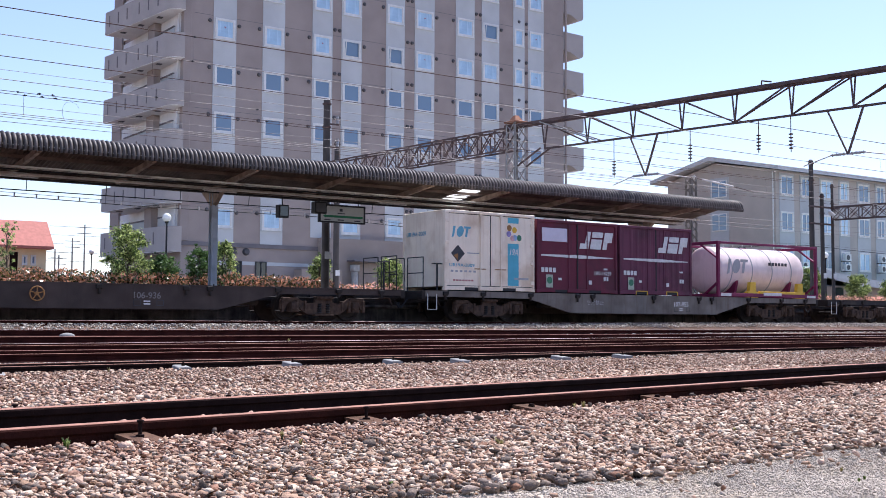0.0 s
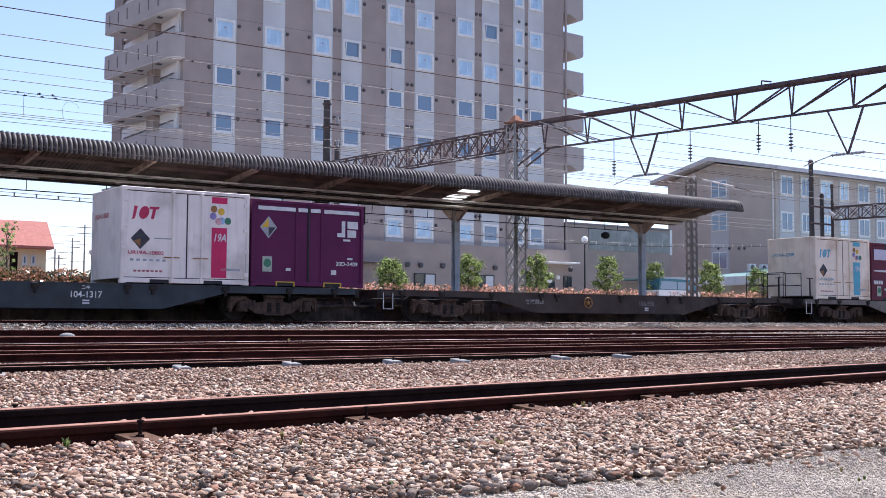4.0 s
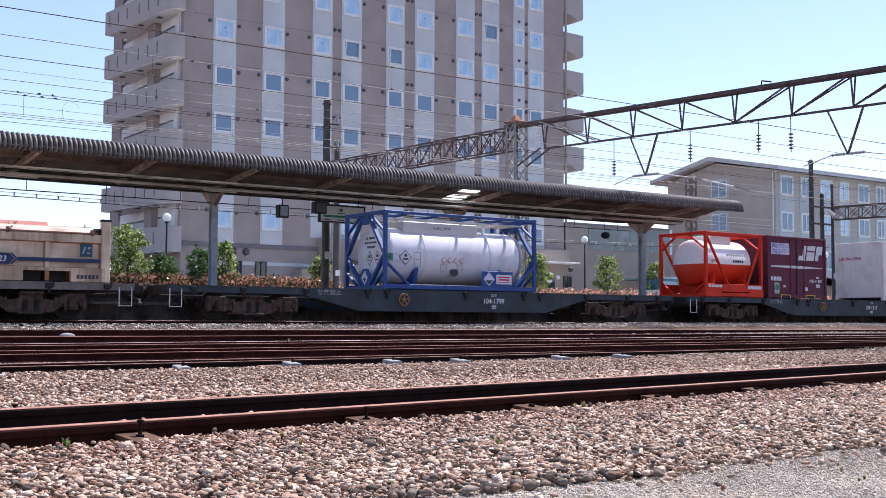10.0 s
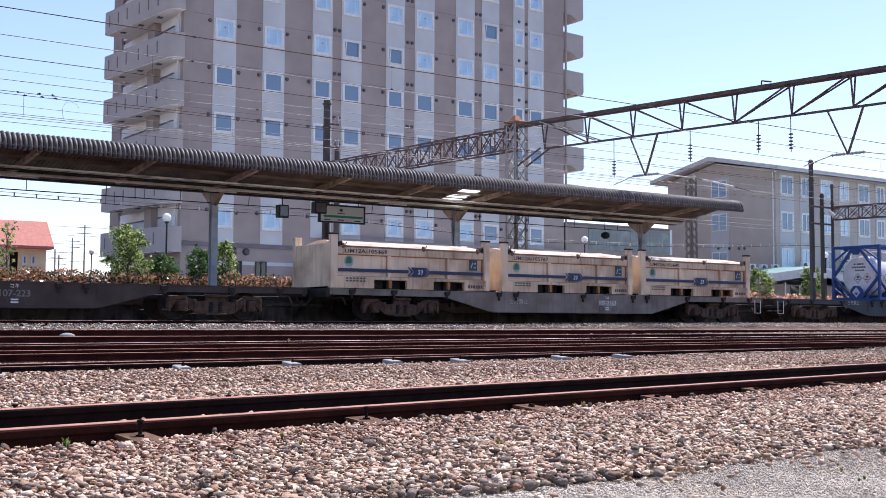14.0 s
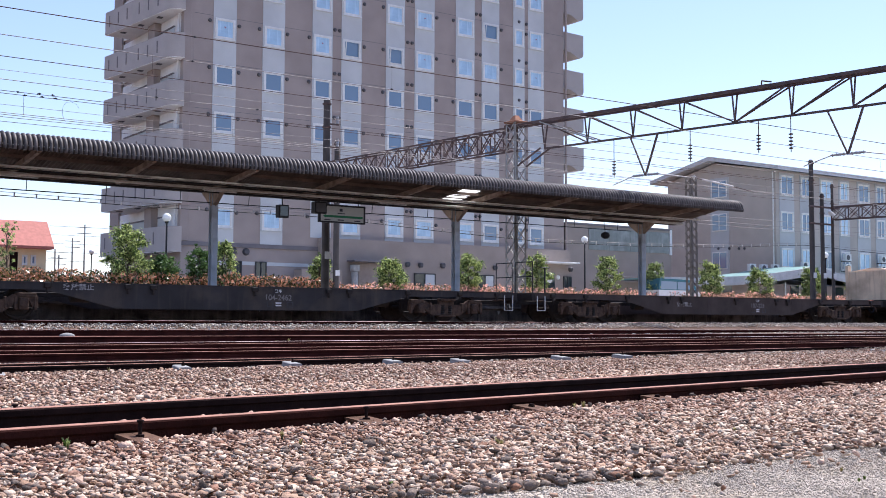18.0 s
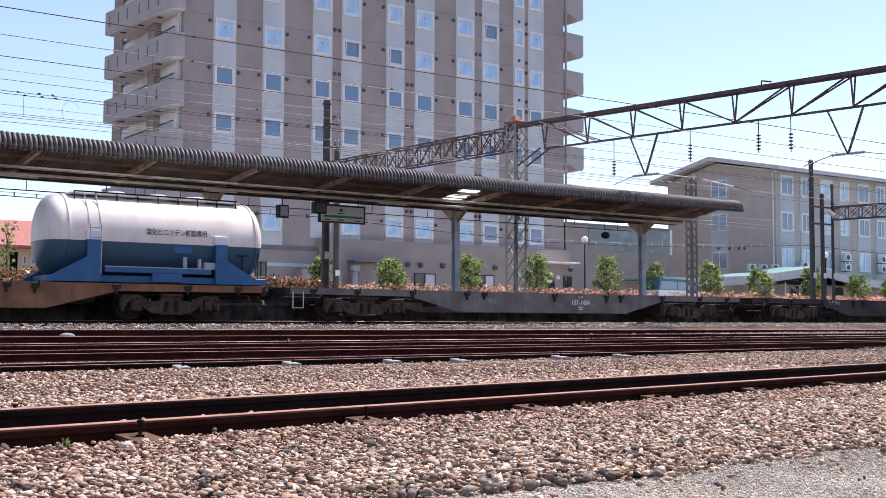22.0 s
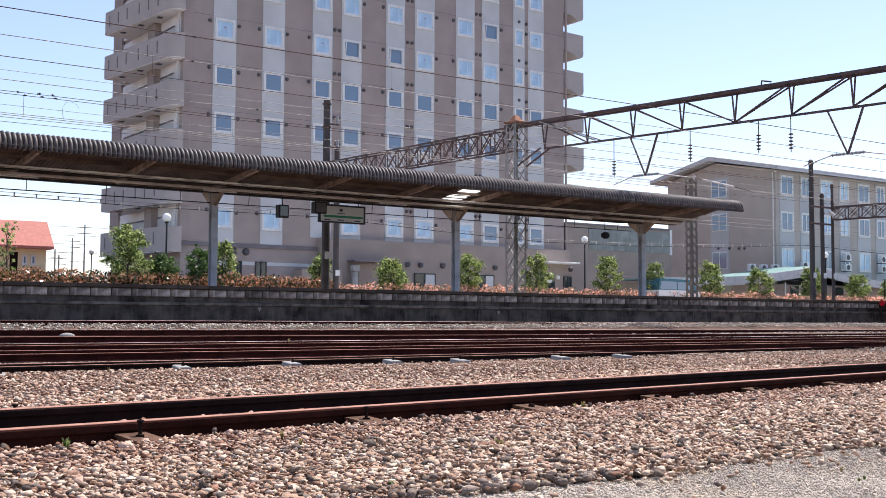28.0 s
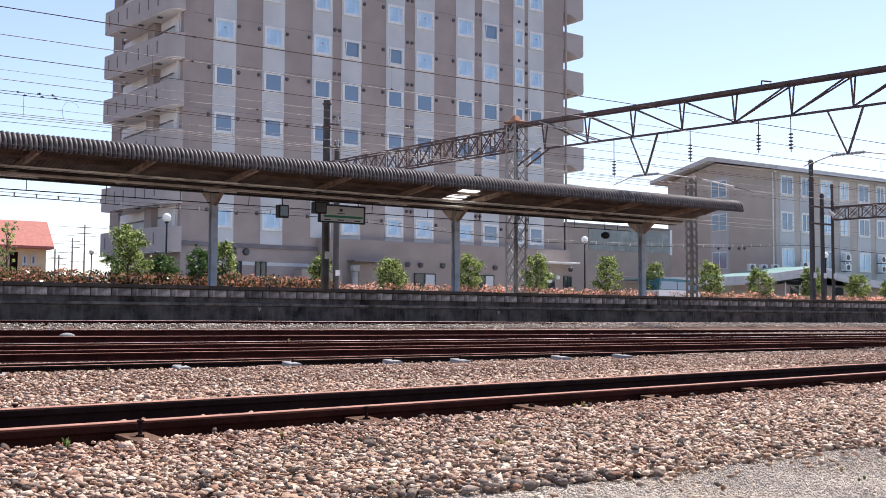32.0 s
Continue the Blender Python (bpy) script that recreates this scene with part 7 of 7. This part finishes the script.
arm = thing("cantilever_arm", "long pale tubular arm with insulators on the slim mast", "bracket", pose(43.7, 9.2, 0), "brackets", "structure")
part("tube", rod(bmesh.new(), (0.62, 0, 7.36), (3.0, 0, 7.16), 0.055, 10), M_PIPE, arm)
part("insulator", rod(bmesh.new(), (0.15, 0, 7.4), (0.62, 0, 7.36), 0.035, 8), M_INSUL, arm)
part("tip", rod(bmesh.new(), (3.0, 0, 7.16), (4.6, 0, 7.0), 0.025, 8), M_GANTRY, arm)
part("post_insulator", lathe(bmesh.new(), [(7.3 + 0.05 * i, 0.07 + 0.05 * (i % 2)) for i in range(6)], n=12, axis="z"), M_PIPE, arm, "pale insulator on the mast top")
for x0, x1, z in ((52.75, 55.5, 6.5), (52.75, 54.95, 5.55)):
    solid("pole_crossarm", box(bmesh.new(), x0, x1, 8.98, 9.05, z - 0.05, z + 0.05, 0.008), M_GANTRY, "rusty steel crossarm joining the poles", "crossarm", "structure", "crossarms")
fl = thing("floodlight", "small white floodlight clamped to a line pole", "floodlight", pose(54.75, 9.0, 6.05))
part("head", lathe(bmesh.new(), [(-0.3, 0.05), (-0.26, 0.11), (0.22, 0.15), (0.26, 0.1)], n=14), M_WHITE, fl, "", pose(0, 0, 0.1, 0, 30, 0), smooth=40)
part("bracket", rod(bmesh.new(), (0.1, 0.0, 0.0), (0.18, 0.15, 0.0), 0.03, 8), M_GANTRY, fl)
for y, z in ((39.47, 6.72), (38.21, 6.68), (37.11, 6.63), (36.47, 6.6)):
    part("vent_hood", VENT, None, inn, "", pose(BX, y, z))
# (y, z, radius, material)
for y, z, r, m_ in [(-4.0, 7.21, 0.016, M_WIRE), (-4.0, 6.57, 0.013, M_WIRE_PALE), (-4.1, 6.05, 0.012, M_WIRE), (0.0, 6.61, 0.008, M_WIRE_PALE), (0.05, 6.37, 0.013, M_WIRE_PALE), (0.0, 6.06, 0.011, M_WIRE), (-0.1, 5.97, 0.011, M_WIRE), (0.1, 5.71, 0.008, M_WIRE_PALE), (0.0, 5.43, 0.012, M_WIRE_PALE), (9.6, 7.17, 0.015, M_WIRE_PALE), (9.6, 7.02, 0.014, M_WIRE_PALE), (9.6, 6.86, 0.011, M_WIRE), (9.6, 5.63, 0.012, M_WIRE_PALE), (9.6, 5.34, 0.014, M_WIRE_PALE), (9.6, 5.15, 0.012, M_WIRE_PALE)]:
    pts = []
    for x in range(-10, 131, 10):
        k = ((x - 32.5) / 40) % 1
        pts.append((x, y, z - 0.05 * 4 * k * (1 - k)))
    wire(pts, r, m_)
# clamps and short links on the wires
CLAMP = mesh_of("wire_clamp", lathe(rod(bmesh.new(), (-0.05, 0, 0), (0.05, 0, 0), 0.012, 6), [(-0.025, 0.01), (-0.015, 0.026), (0.015, 0.026), (0.025, 0.01)], n=8), M_CABLE)
for x, y, z in ((8.4, 0.0, 6.04), (8.75, 0.0, 6.04), (8.45, -0.1, 5.94), (8.8, -0.1, 5.94), (7.85, 0.0, 6.02), (8.0, -0.1, 5.93), (11.66, 0.05, 6.34), (11.05, -4.0, 6.53), (11.1, -4.0, 7.16), (17.0, -4.0, 7.17), (17.0, -4.0, 6.54), (14.8, 0.05, 6.33), (15.1, 0.0, 5.99)):
    tagged(part("wire_clamp", CLAMP, None, None, "", pose(x, y, z)), "small dark clamp on an overhead wire", "clamp", "wire clamps", "structure")
wire([(11.08, -4.0, 6.55), (11.08, -4.0, 7.14)], 0.005, M_WIRE_PALE, "thin link between two overhead wires")
wire([(17.0, -4.0, 6.55), (17.0, -4.0, 7.14)], 0.005, M_WIRE_PALE, "thin link between two overhead wires")
# a loose jumper wire in a loop
wire([(9.2 + 0.28 * math.cos(a) * (1 - a / 9), 0.0, 5.72 + 0.26 * math.sin(a) - 0.04 * a) for a in (0.2, 0.8, 1.4, 2.0, 2.6, 3.2, 3.8, 4.4)], 0.006, M_WIRE_PALE, "looped jumper wire")
for x in (8, 14, 20, 26, 38, 44, 50):
    wire([(x, 0, 5.43), (x, 0, 5.95)], 0.006, M_WIRE, "thin dropper between two overhead wires")
    wire([(x + 2, -4.05, 6.05), (x + 2, -4.0, 6.55)], 0.006, M_WIRE, "thin dropper between two overhead wires")
cab = [(-2, 4.55), (8, 4.28), (14.5, 4.18), (22.45, 4.2), (28, 3.92), (34, 3.7), (40, 3.75), (46, 3.95), (53, 4.35), (62, 4.1), (80, 4.3)]
wire([(x, 9.55, z) for x, z in cab], 0.022, M_CABLE, "black cable sagging between poles")
t = wire([(x, 9.5, z + 0.12) for x, z in cab], 0.012, M_WIRE_PALE, "pale carrier wire above a cable")
for i in range(60):
    x = 8 + 0.75 * i
    z = float(np.interp(x, [a for a, b in cab], [b for a, b in cab]))
    solid("cable_ring", rod(bmesh.new(), (x, 9.53, z - 0.01), (x, 9.53, z + 0.14), 0.025, 6), M_PIPE, "pale ring that hangs a cable on its wire", "cable ring", "structure", "cable rings")

# ---- things on the platform ----
sign = thing("station_sign", "white hanging station sign with a green line in a dark frame", "sign", pose(20.6, 5.0, 3.55), "", "")
part("board", box(bmesh.new(), -0.9, 0.9, -0.05, 0.05, 0.04, 0.62, 0.01), mat("sign_pale", (0.5, 0.5, 0.47), 0.5, var=0.06), sign)
bm = bmesh.new()
for q in ((-0.96, 0.96, 0, 0.05), (-0.96, 0.96, 0.6, 0.66), (-0.96, -0.9, 0, 0.66), (0.9, 0.96, 0, 0.66)):
    box(bm, q[0], q[1], -0.07, 0.07, q[2], q[3], 0.006)
part("frame", bm, M_BLACK, sign)
marks(sign, [(-0.7, 0.85, 0.19, 0.27), [(-0.8, 0.23), (-0.7, 0.17), (-0.7, 0.29)]], -0.058, mat("sign_green", (0.03, 0.2, 0.09), 0.5, bump=0), "line")
marks(sign, [(-0.12, 0.0, 0.42, 0.52), (-0.2, 0.1, 0.33, 0.36), (-0.75, -0.5, 0.08, 0.12), (0.5, 0.75, 0.08, 0.12), (-0.2, 0.05, 0.09, 0.13)], -0.058, M_MARKD)
for x in (-0.7, 0.7):
    part("hanger", rod(bmesh.new(), (x, 0, 0.6), (x, 0, 0.85), 0.015, 6), M_BLACK, sign)
mon = thing("monitor", "dark boxy platform monitor hanging from the canopy", "monitor", pose(18.2, 5.0, 3.62))
part("case", box(bmesh.new(), -0.2, 0.2, -0.14, 0.14, 0, 0.45, 0.02), M_BLACK, mon)
part("screen", box(bmesh.new(), -0.15, 0.15, -0.15, -0.14, 0.06, 0.4), M_PANE_DARK, mon)
part("hanger", rod(bmesh.new(), (0, 0, 0.45), (0, 0.05, 0.82), 0.02, 6), M_BLACK, mon)
box2 = thing("speaker_box", "dark metal box hanging beside the station sign", "speaker box", pose(19.66, 5.0, 3.85))
part("case", box(bmesh.new(), -0.24, 0.24, -0.15, 0.15, 0, 0.42, 0.015), M_BLACK, box2)
part("grille", box(bmesh.new(), -0.19, 0.19, -0.16, -0.15, 0.05, 0.37), M_VENT, box2)
part("hanger", rod(bmesh.new(), (0, 0, 0.4), (0, 0, 0.6), 0.02, 6), M_BLACK, box2)
horn = thing("loudspeaker", "dark oval loudspeaker hanging below the canopy", "loudspeaker", pose(33.6, 5.0, 3.72))
part("body", lathe(bmesh.new(), [(-0.2, 0.03), (-0.17, 0.1), (-0.05, 0.15), (0.1, 0.14), (0.19, 0.08), (0.2, 0.02)], n=16), M_BLACK, horn, smooth=40)
part("hanger", rod(bmesh.new(), (0, 0, 0.1), (0, 0.1, 0.7), 0.015, 6), M_BLACK, horn)
for x in (6.4, 9.0, 15.5, 22.3, 31.5):
    lt = thing("tube_light", "long unlit fluorescent lamp under the canopy", "lamp", pose(x, 4.2, 4.28), "canopy lamps")
    part("housing", box(bmesh.new(), -0.62, 0.62, -0.06, 0.06, 0.03, 0.1, 0.01), M_PIPE, lt)
    part("tube", rod(bmesh.new(), (-0.58, 0, 0.0), (0.58, 0, 0.0), 0.018, 8), M_WHITE, lt)


# ---- plants ----
def leaf_mat(name, a, b, thin=0.5):
    m = mat(name, a, 0.38, spec=0.5, var=0.25, scale=3, fine=30, bump=0.0, island=0.35, col2=b)
    nt = m.node_tree
    bs = nt.nodes["Principled BSDF"]
    src = bs.inputs["Base Color"].links[0].from_socket
    tr = nt.nodes.new("ShaderNodeBsdfTranslucent")
    nt.links.new(src, tr.inputs[0])
    mx = nt.nodes.new("ShaderNodeMixShader")
    mx.inputs[0].default_value = thin
    nt.links.new(bs.outputs[0], mx.inputs[1])
    nt.links.new(tr.outputs[0], mx.inputs[2])
    nt.links.new(mx.outputs[0], nt.nodes["Material Output"].inputs[0])
    return m


M_LEAF = leaf_mat("leaf_fresh_green", (0.085, 0.14, 0.03), (0.42, 0.48, 0.17))
M_LEAF_DARK = leaf_mat("leaf_deep_green", (0.06, 0.12, 0.03), (0.1, 0.17, 0.05))
M_HEDGE = leaf_mat("hedge_leaf", (0.045, 0.07, 0.018), (0.52, 0.24, 0.14), 0.4)
M_HEDGE.node_tree.nodes["Principled BSDF"].inputs["Roughness"].default_value = 0.22
M_HEDGE.node_tree.nodes["Principled BSDF"].inputs["Specular IOR Level"].default_value = 0.9
M_HEDGE_PALE = leaf_mat("hedge_pale_leaf", (0.2, 0.16, 0.07), (0.85, 0.45, 0.36), 0.55)
M_BARK = mat("bark_brown", (0.12, 0.09, 0.065), 0.9, var=0.3, scale=6, fine=50, bump=0.4)


def leaves(name, centres, radii, n, size, material, seed, squash=1.0, soft=False):
    """Many small bent leaves scattered in clumps, each leaf two triangles."""
    rs = np.random.RandomState(seed)
    centres, radii = np.array(centres, float), np.array(radii, float)
    pick = rs.choice(len(centres), n, p=radii ** 2 / (radii ** 2).sum())
    d = rs.normal(0, 1, (n, 3))
    d /= np.linalg.norm(d, axis=1)[:, None]
    r = radii[pick] * (np.minimum(np.abs(rs.normal(0, 0.55, n)), 1.25) if soft else rs.uniform(0.25, 1.0, n) ** 0.5)
    c = centres[pick] + d * r[:, None] * np.array([1, 1, squash])
    nrm = d + rs.normal(0, 0.7, (n, 3))
    nrm /= np.linalg.norm(nrm, axis=1)[:, None]
    u = np.cross(nrm, rs.normal(0, 1, (n, 3)))
    u /= np.linalg.norm(u, axis=1)[:, None]
    v = np.cross(nrm, u)
    s = size * rs.uniform(0.6, 1.3, n)[:, None]
    P = np.stack([c - u * s, c + v * s * 0.5 + nrm * s * 0.15, c + u * s, c - v * s * 0.5 + nrm * s * 0.15], 1).reshape(-1, 3)
    me = bpy.data.meshes.new(name)
    F = np.arange(n * 4).reshape(n, 4)
    me.vertices.add(n * 4)
    me.vertices.foreach_set("co", P.reshape(-1))
    me.loops.add(n * 4)
    me.loops.foreach_set("vertex_index", F.reshape(-1).astype(np.int32))
    me.polygons.add(n)
    me.polygons.foreach_set("loop_start", np.arange(0, n * 4, 4, dtype=np.int32))
    me.update(calc_edges=True)
    me.materials.append(material)
    return me


def tree(x, y, top, width, seed, dark=False, low=None, thin=False):
    """A young street tree: tapered trunk, limbs and an uneven crown of small leaves."""
    rs = random.Random(seed)
    base = 0.98
    h = top - base
    low = low if low is not None else base + h * 0.3
    t = thing("street_tree", ("dark green bushy" if dark else "fresh green young") + " tree with a thin trunk behind the platform", "tree", pose(x, y, base), "street trees")
    bm = bmesh.new()
    rod(bm, (0, 0, 0), (0.03, 0, h * 0.45), 0.055, 8, 0.04)
    rod(bm, (0.03, 0, h * 0.45), (0, 0.02, h * 0.9), 0.04, 7, 0.012)
    part("trunk", bm, M_BARK, t)
    cs, rr = [], []
    n = int(15 + 9 * width)
    for i in range(n):
        f = i / (n - 1)
        z = (low - base) + (h - (low - base)) * (0.04 + 0.9 * f)
        w = width / 2 * (0.3 + 0.66 * math.sin(math.pi * min(1, 0.2 + f * 0.74)))
        a = i * 2.4 + rs.uniform(-0.6, 0.6)
        k = rs.uniform(0.35, 1.12) * w
        p = (k * math.cos(a), k * math.sin(a), z + rs.uniform(-0.12, 0.12))
        cs.append(p)
        rr.append(rs.uniform(0.3, 0.46) * max(0.8, width) / 2)
        part("limb", rod(bmesh.new(), (0.02, 0, max(0.3, z - 0.45)), p, 0.02, 6, 0.007), M_BARK, t)
        if i % 3 == 0 and f > 0.3:
            # a sprig that stands out of the outline
            cs.append((p[0] * 1.25, p[1] * 1.25, p[2] + rs.uniform(0.1, 0.3)))
            rr.append(0.09)
    cs.append((0, 0, h - 0.12))
    rr.append(0.12 * width)
    part("crown", leaves("crown", cs, rr, int((600 if thin else 4200 if width > 2 else 3000) * max(1, width) ** 1.35 * 1.1), 0.075, M_LEAF_DARK if dark else M_LEAF, seed, 0.8, True), None, t, "many small leaves")
    return t


for i, (x, top, w, dark) in enumerate([(19.75, 4.75, 2.15, False), (13.9, 4.6, 1.0, False), (21.6, 3.25, 1.6, True), (23.6, 3.7, 1.5, True), (24.9, 4.15, 1.6, False), (30.7, 3.6, 1.4, False), (35.4, 3.55, 1.9, False), (41.0, 4.0, 1.7, False), (46.4, 4.25, 1.7, False), (52.5, 4.3, 1.8, False), (56.9, 4.1, 1.4, False), (62.7, 4.25, 1.8, False), (67.8, 4.0, 2.0, False), (74.2, 4.3, 1.9, False), (79.9, 3.75, 1.9, False), (84.5, 3.5, 1.8, False)]):
    tree(x, 25.0, top, w, 20 + i, dark, low=1.9 if w < 2 else 1.5, thin=w < 1.2)


def hedge(x0, x1, y, top, seed, n, m):
    cs, rr = [], []
    rs = random.Random(seed)
    x = x0
    while x < x1:
        cs.append((x, y + rs.uniform(-0.25, 0.25), top - 0.3 + rs.uniform(-0.12, 0.08)))
        rr.append(rs.uniform(0.3, 0.42))
        cs.append((x, y + rs.uniform(-0.1, 0.1), top - 0.8))
        rr.append(0.5)
        x += 0.3
    me = leaves("hedge", cs, rr, n, 0.085, m, seed, 0.9)
    ob = tagged(new("hedge", me), "clipped hedge of red-tipped green leaves along the street", "hedge", "", "stuff")
    return ob


hedge(11.0, 31.0, 24.3, 2.42, 3, 20000, M_HEDGE)
hedge(31.0, 92.0, 24.3, 2.18, 5, 36000, M_HEDGE_PALE)


M_DRY = leaf_mat("dry_grass", (0.3, 0.26, 0.1), (0.5, 0.42, 0.2))


def weed(x, y, seed, h, m=None):
    rs = random.Random(seed)
    bm = bmesh.new()
    z = ground_z(y)
    for i in range(16):
        a, l = rs.uniform(0, 6.28), rs.uniform(0.5, 1) * h
        b2 = V(math.cos(a) * l * 0.35, math.sin(a) * l * 0.35, l)
        w = V(-math.sin(a), math.cos(a), 0) * 0.004
        vs = [bm.verts.new(q) for q in (w, -w, b2 * 0.55 + V(0, 0, h * 0.2) - w * 1.2, b2 * 0.55 + V(0, 0, h * 0.2) + w * 1.2)]
        bm.faces.new(vs)
        bm.faces.new((vs[3], vs[2], bm.verts.new(b2)))
    return solid("weed", bm, m or M_LEAF, "small green weed growing in the ballast", "weed", "stuff", "weeds", pose(x, y, z + 0.024))


# ---- street furniture and traffic ----
for x, yy, z in ((21.9, 25.3, 5.3), (50.8, 25.3, 5.45), (76.3, 25.3, 5.35), (32.41, 70.0, 6.06)):
    lp = thing("street_lamp", "slim black street lamp with a white globe", "street lamp", pose(x, yy, 0.98), "street lamps")
    part("post", rod(rod(bmesh.new(), (0, 0, 0), (0, 0, z - 1.2), 0.055, 10, 0.045), (0, 0, 0), (0, 0, 0.5), 0.09, 10), M_BLACK, lp)
    bm = bmesh.new()
    bmesh.ops.create_uvsphere(bm, u_segments=20, v_segments=12, radius=0.23, matrix=Matrix.Translation((0, 0, z - 0.98)))
    part("globe", bm, mat("globe_white", (0.82, 0.82, 0.8), 0.3, var=0.04, bump=0), lp, "white opal globe", smooth=60)
    part("collar", lathe(bmesh.new(), [(z - 1.3, 0.05), (z - 1.22, 0.11), (z - 1.18, 0.11)], n=12, axis="z"), M_BLACK, lp)

van = thing("van", "dark teal van parked behind the platform", "van", pose(58.5, 24.9, 1.0))
M_VAN = mat("van_teal_paint", (0.06, 0.16, 0.2), 0.25, 0.3, var=0.08, bump=0)
part("body", prism(bmesh.new(), [(-2.0, 0.35), (2.0, 0.35), (2.1, 0.95), (1.8, 1.2), (-2.03, 1.22)], -0.8, 0.8, "y"), M_WHITE, van, "white lower body")
part("cabin", prism(bmesh.new(), [(-2.03, 1.22), (1.8, 1.2), (1.3, 1.95), (-1.9, 2.0)], -0.78, 0.78, "y"), M_VAN, van, "dark teal upper body")
part("window", prism(bmesh.new(), [(-1.85, 1.26), (-0.3, 1.26), (-0.3, 1.8), (-1.78, 1.82)], -0.795, -0.77, "y"), M_PANE, van, "tinted side glass")
part("window", prism(bmesh.new(), [(-0.2, 1.26), (1.5, 1.26), (1.12, 1.76), (-0.2, 1.8)], -0.795, -0.77, "y"), M_PANE, van, "tinted side glass")
part("roof_rail", box(bmesh.new(), -1.7, 1.0, -0.72, -0.66, 1.94, 2.0), M_PIPE, van)
for x in (-1.3, 1.35):
    w = part("wheel", lathe(bmesh.new(), [(-0.1, 0.22), (-0.1, 0.32), (0.1, 0.32), (0.1, 0.22)], n=20), M_BLACK, van, "", pose(x, -0.72, 0.32, 0, 0, 90))
    part("rim", lathe(bmesh.new(), [(-0.104, 0.2), (-0.09, 0.1)], n=16), M_PIPE, w)
part("lamp", box(bmesh.new(), 2.08, 2.16, -0.75, -0.45, 0.8, 0.95, 0.01), M_FRAME_W, van, "headlamp")

for x, y, z, h in ((38.7, 92, 10.3, 0), (37.4, 92, 8.76, 0), (36.0, 92, 6.9, 0), (35.0, 90, 7.4, 0)):
    up = thing("utility_pole", "distant grey utility pole with crossarms", "pole", pose(x, y, 0.95), "utility poles")
    part("shaft", rod(bmesh.new(), (0, 0, 0), (0, 0, z - 0.95), 0.11, 8, 0.07), M_MAST, up)
    for d in (0.35, 1.0):
        part("crossarm", box(bmesh.new(), -0.8, 0.8, -0.05, 0.05, z - 0.95 - d, z - 0.89 - d), M_MAST, up)
sh = thing("shed", "low distant grey-roofed shed", "shed", pose(36.5, 88, 0.95))
part("wall", box(bmesh.new(), -1.5, 3, 0, 4, 0, 2.6), M_HOTEL_LITE, sh)
part("roof", prism(bmesh.new(), [(-2, 2.5), (0.6, 3.6), (3.4, 2.5)], -0.3, 4.3, "y"), M_ROOFSHEET, sh)
for i in range(5):
    wire([(5, 88, 6.0 + 0.9 * i), (60, 88, 6.1 + 0.9 * i)], 0.02, M_CABLE, "distant power line over the street")

# ---- small things on the ground ----
solid("white_stone", (lambda b: (bmesh.ops.create_icosphere(b, subdivisions=2, radius=0.1, matrix=Matrix.Diagonal((1.9, 0.9, 0.75, 1))), b)[1])(bmesh.new()), M_CONC_WHITE, "pale rounded stone lying between rails", "stone", m=pose(8.3, -3.3, -0.37), smooth=40)

for i, (x, y, h, dry) in enumerate([(1.5, -25.83, 0.06, 0), (1.51, -25.84, 0.045, 0), (2.36, -26.35, 0.05, 1), (4.86, -25.32, 0.05, 1), (4.93, -25.33, 0.06, 1), (1.86, -27.4, 0.025, 0), (2.02, -27.62, 0.025, 0), (3.08, -26.82, 0.05, 1), (3.03, -26.91, 0.05, 1), (2.93, -27.78, 0.025, 1), (4.44, -26.98, 0.035, 1), (3.53, -28.34, 0.014, 0), (4.26, -27.58, 0.02, 1), (2.44, -26.02, 0.05, 1), (2.48, -27.78, 0.03, 1), (3.65, -28.16, 0.014, 1), (3.47, -28.36, 0.012, 0), (13.1, -4.75, 0.12, 1), (13.5, -4.7, 0.16, 1), (14.2, -4.8, 0.1, 1), (18.2, -4.75, 0.13, 1), (24.0, -4.7, 0.12, 1), (5.7, -14.0, 0.08, 1)]):
    weed(x, y, 40 + i, h, M_DRY if dry else None)


def motions():
    """The train rolls along the track; every wheel turns with it."""
    for ob, s, z in TRAIN:
        walk(ob, [(t, pose(s + RUN[t], 0, z)) for t in range(33)])
    for w, k, a in WHEELS:
        s = TRAIN_WAGON[k]
        rows, seen = [(0, pose(a, 0, 0.45))], False
        for i in range(1, 32 * 15):
            t = i / 15
            d = run_at(t)
            if -8 < s + d < 66:
                rows.append((t, pose(a, 0, 0.45) @ Matrix.Rotation((d - RUN[0]) / 0.43 % (2 * math.pi), 4, "Y")))
        rows.append((32, rows[-1][1]))
        walk(w, rows)


motions()
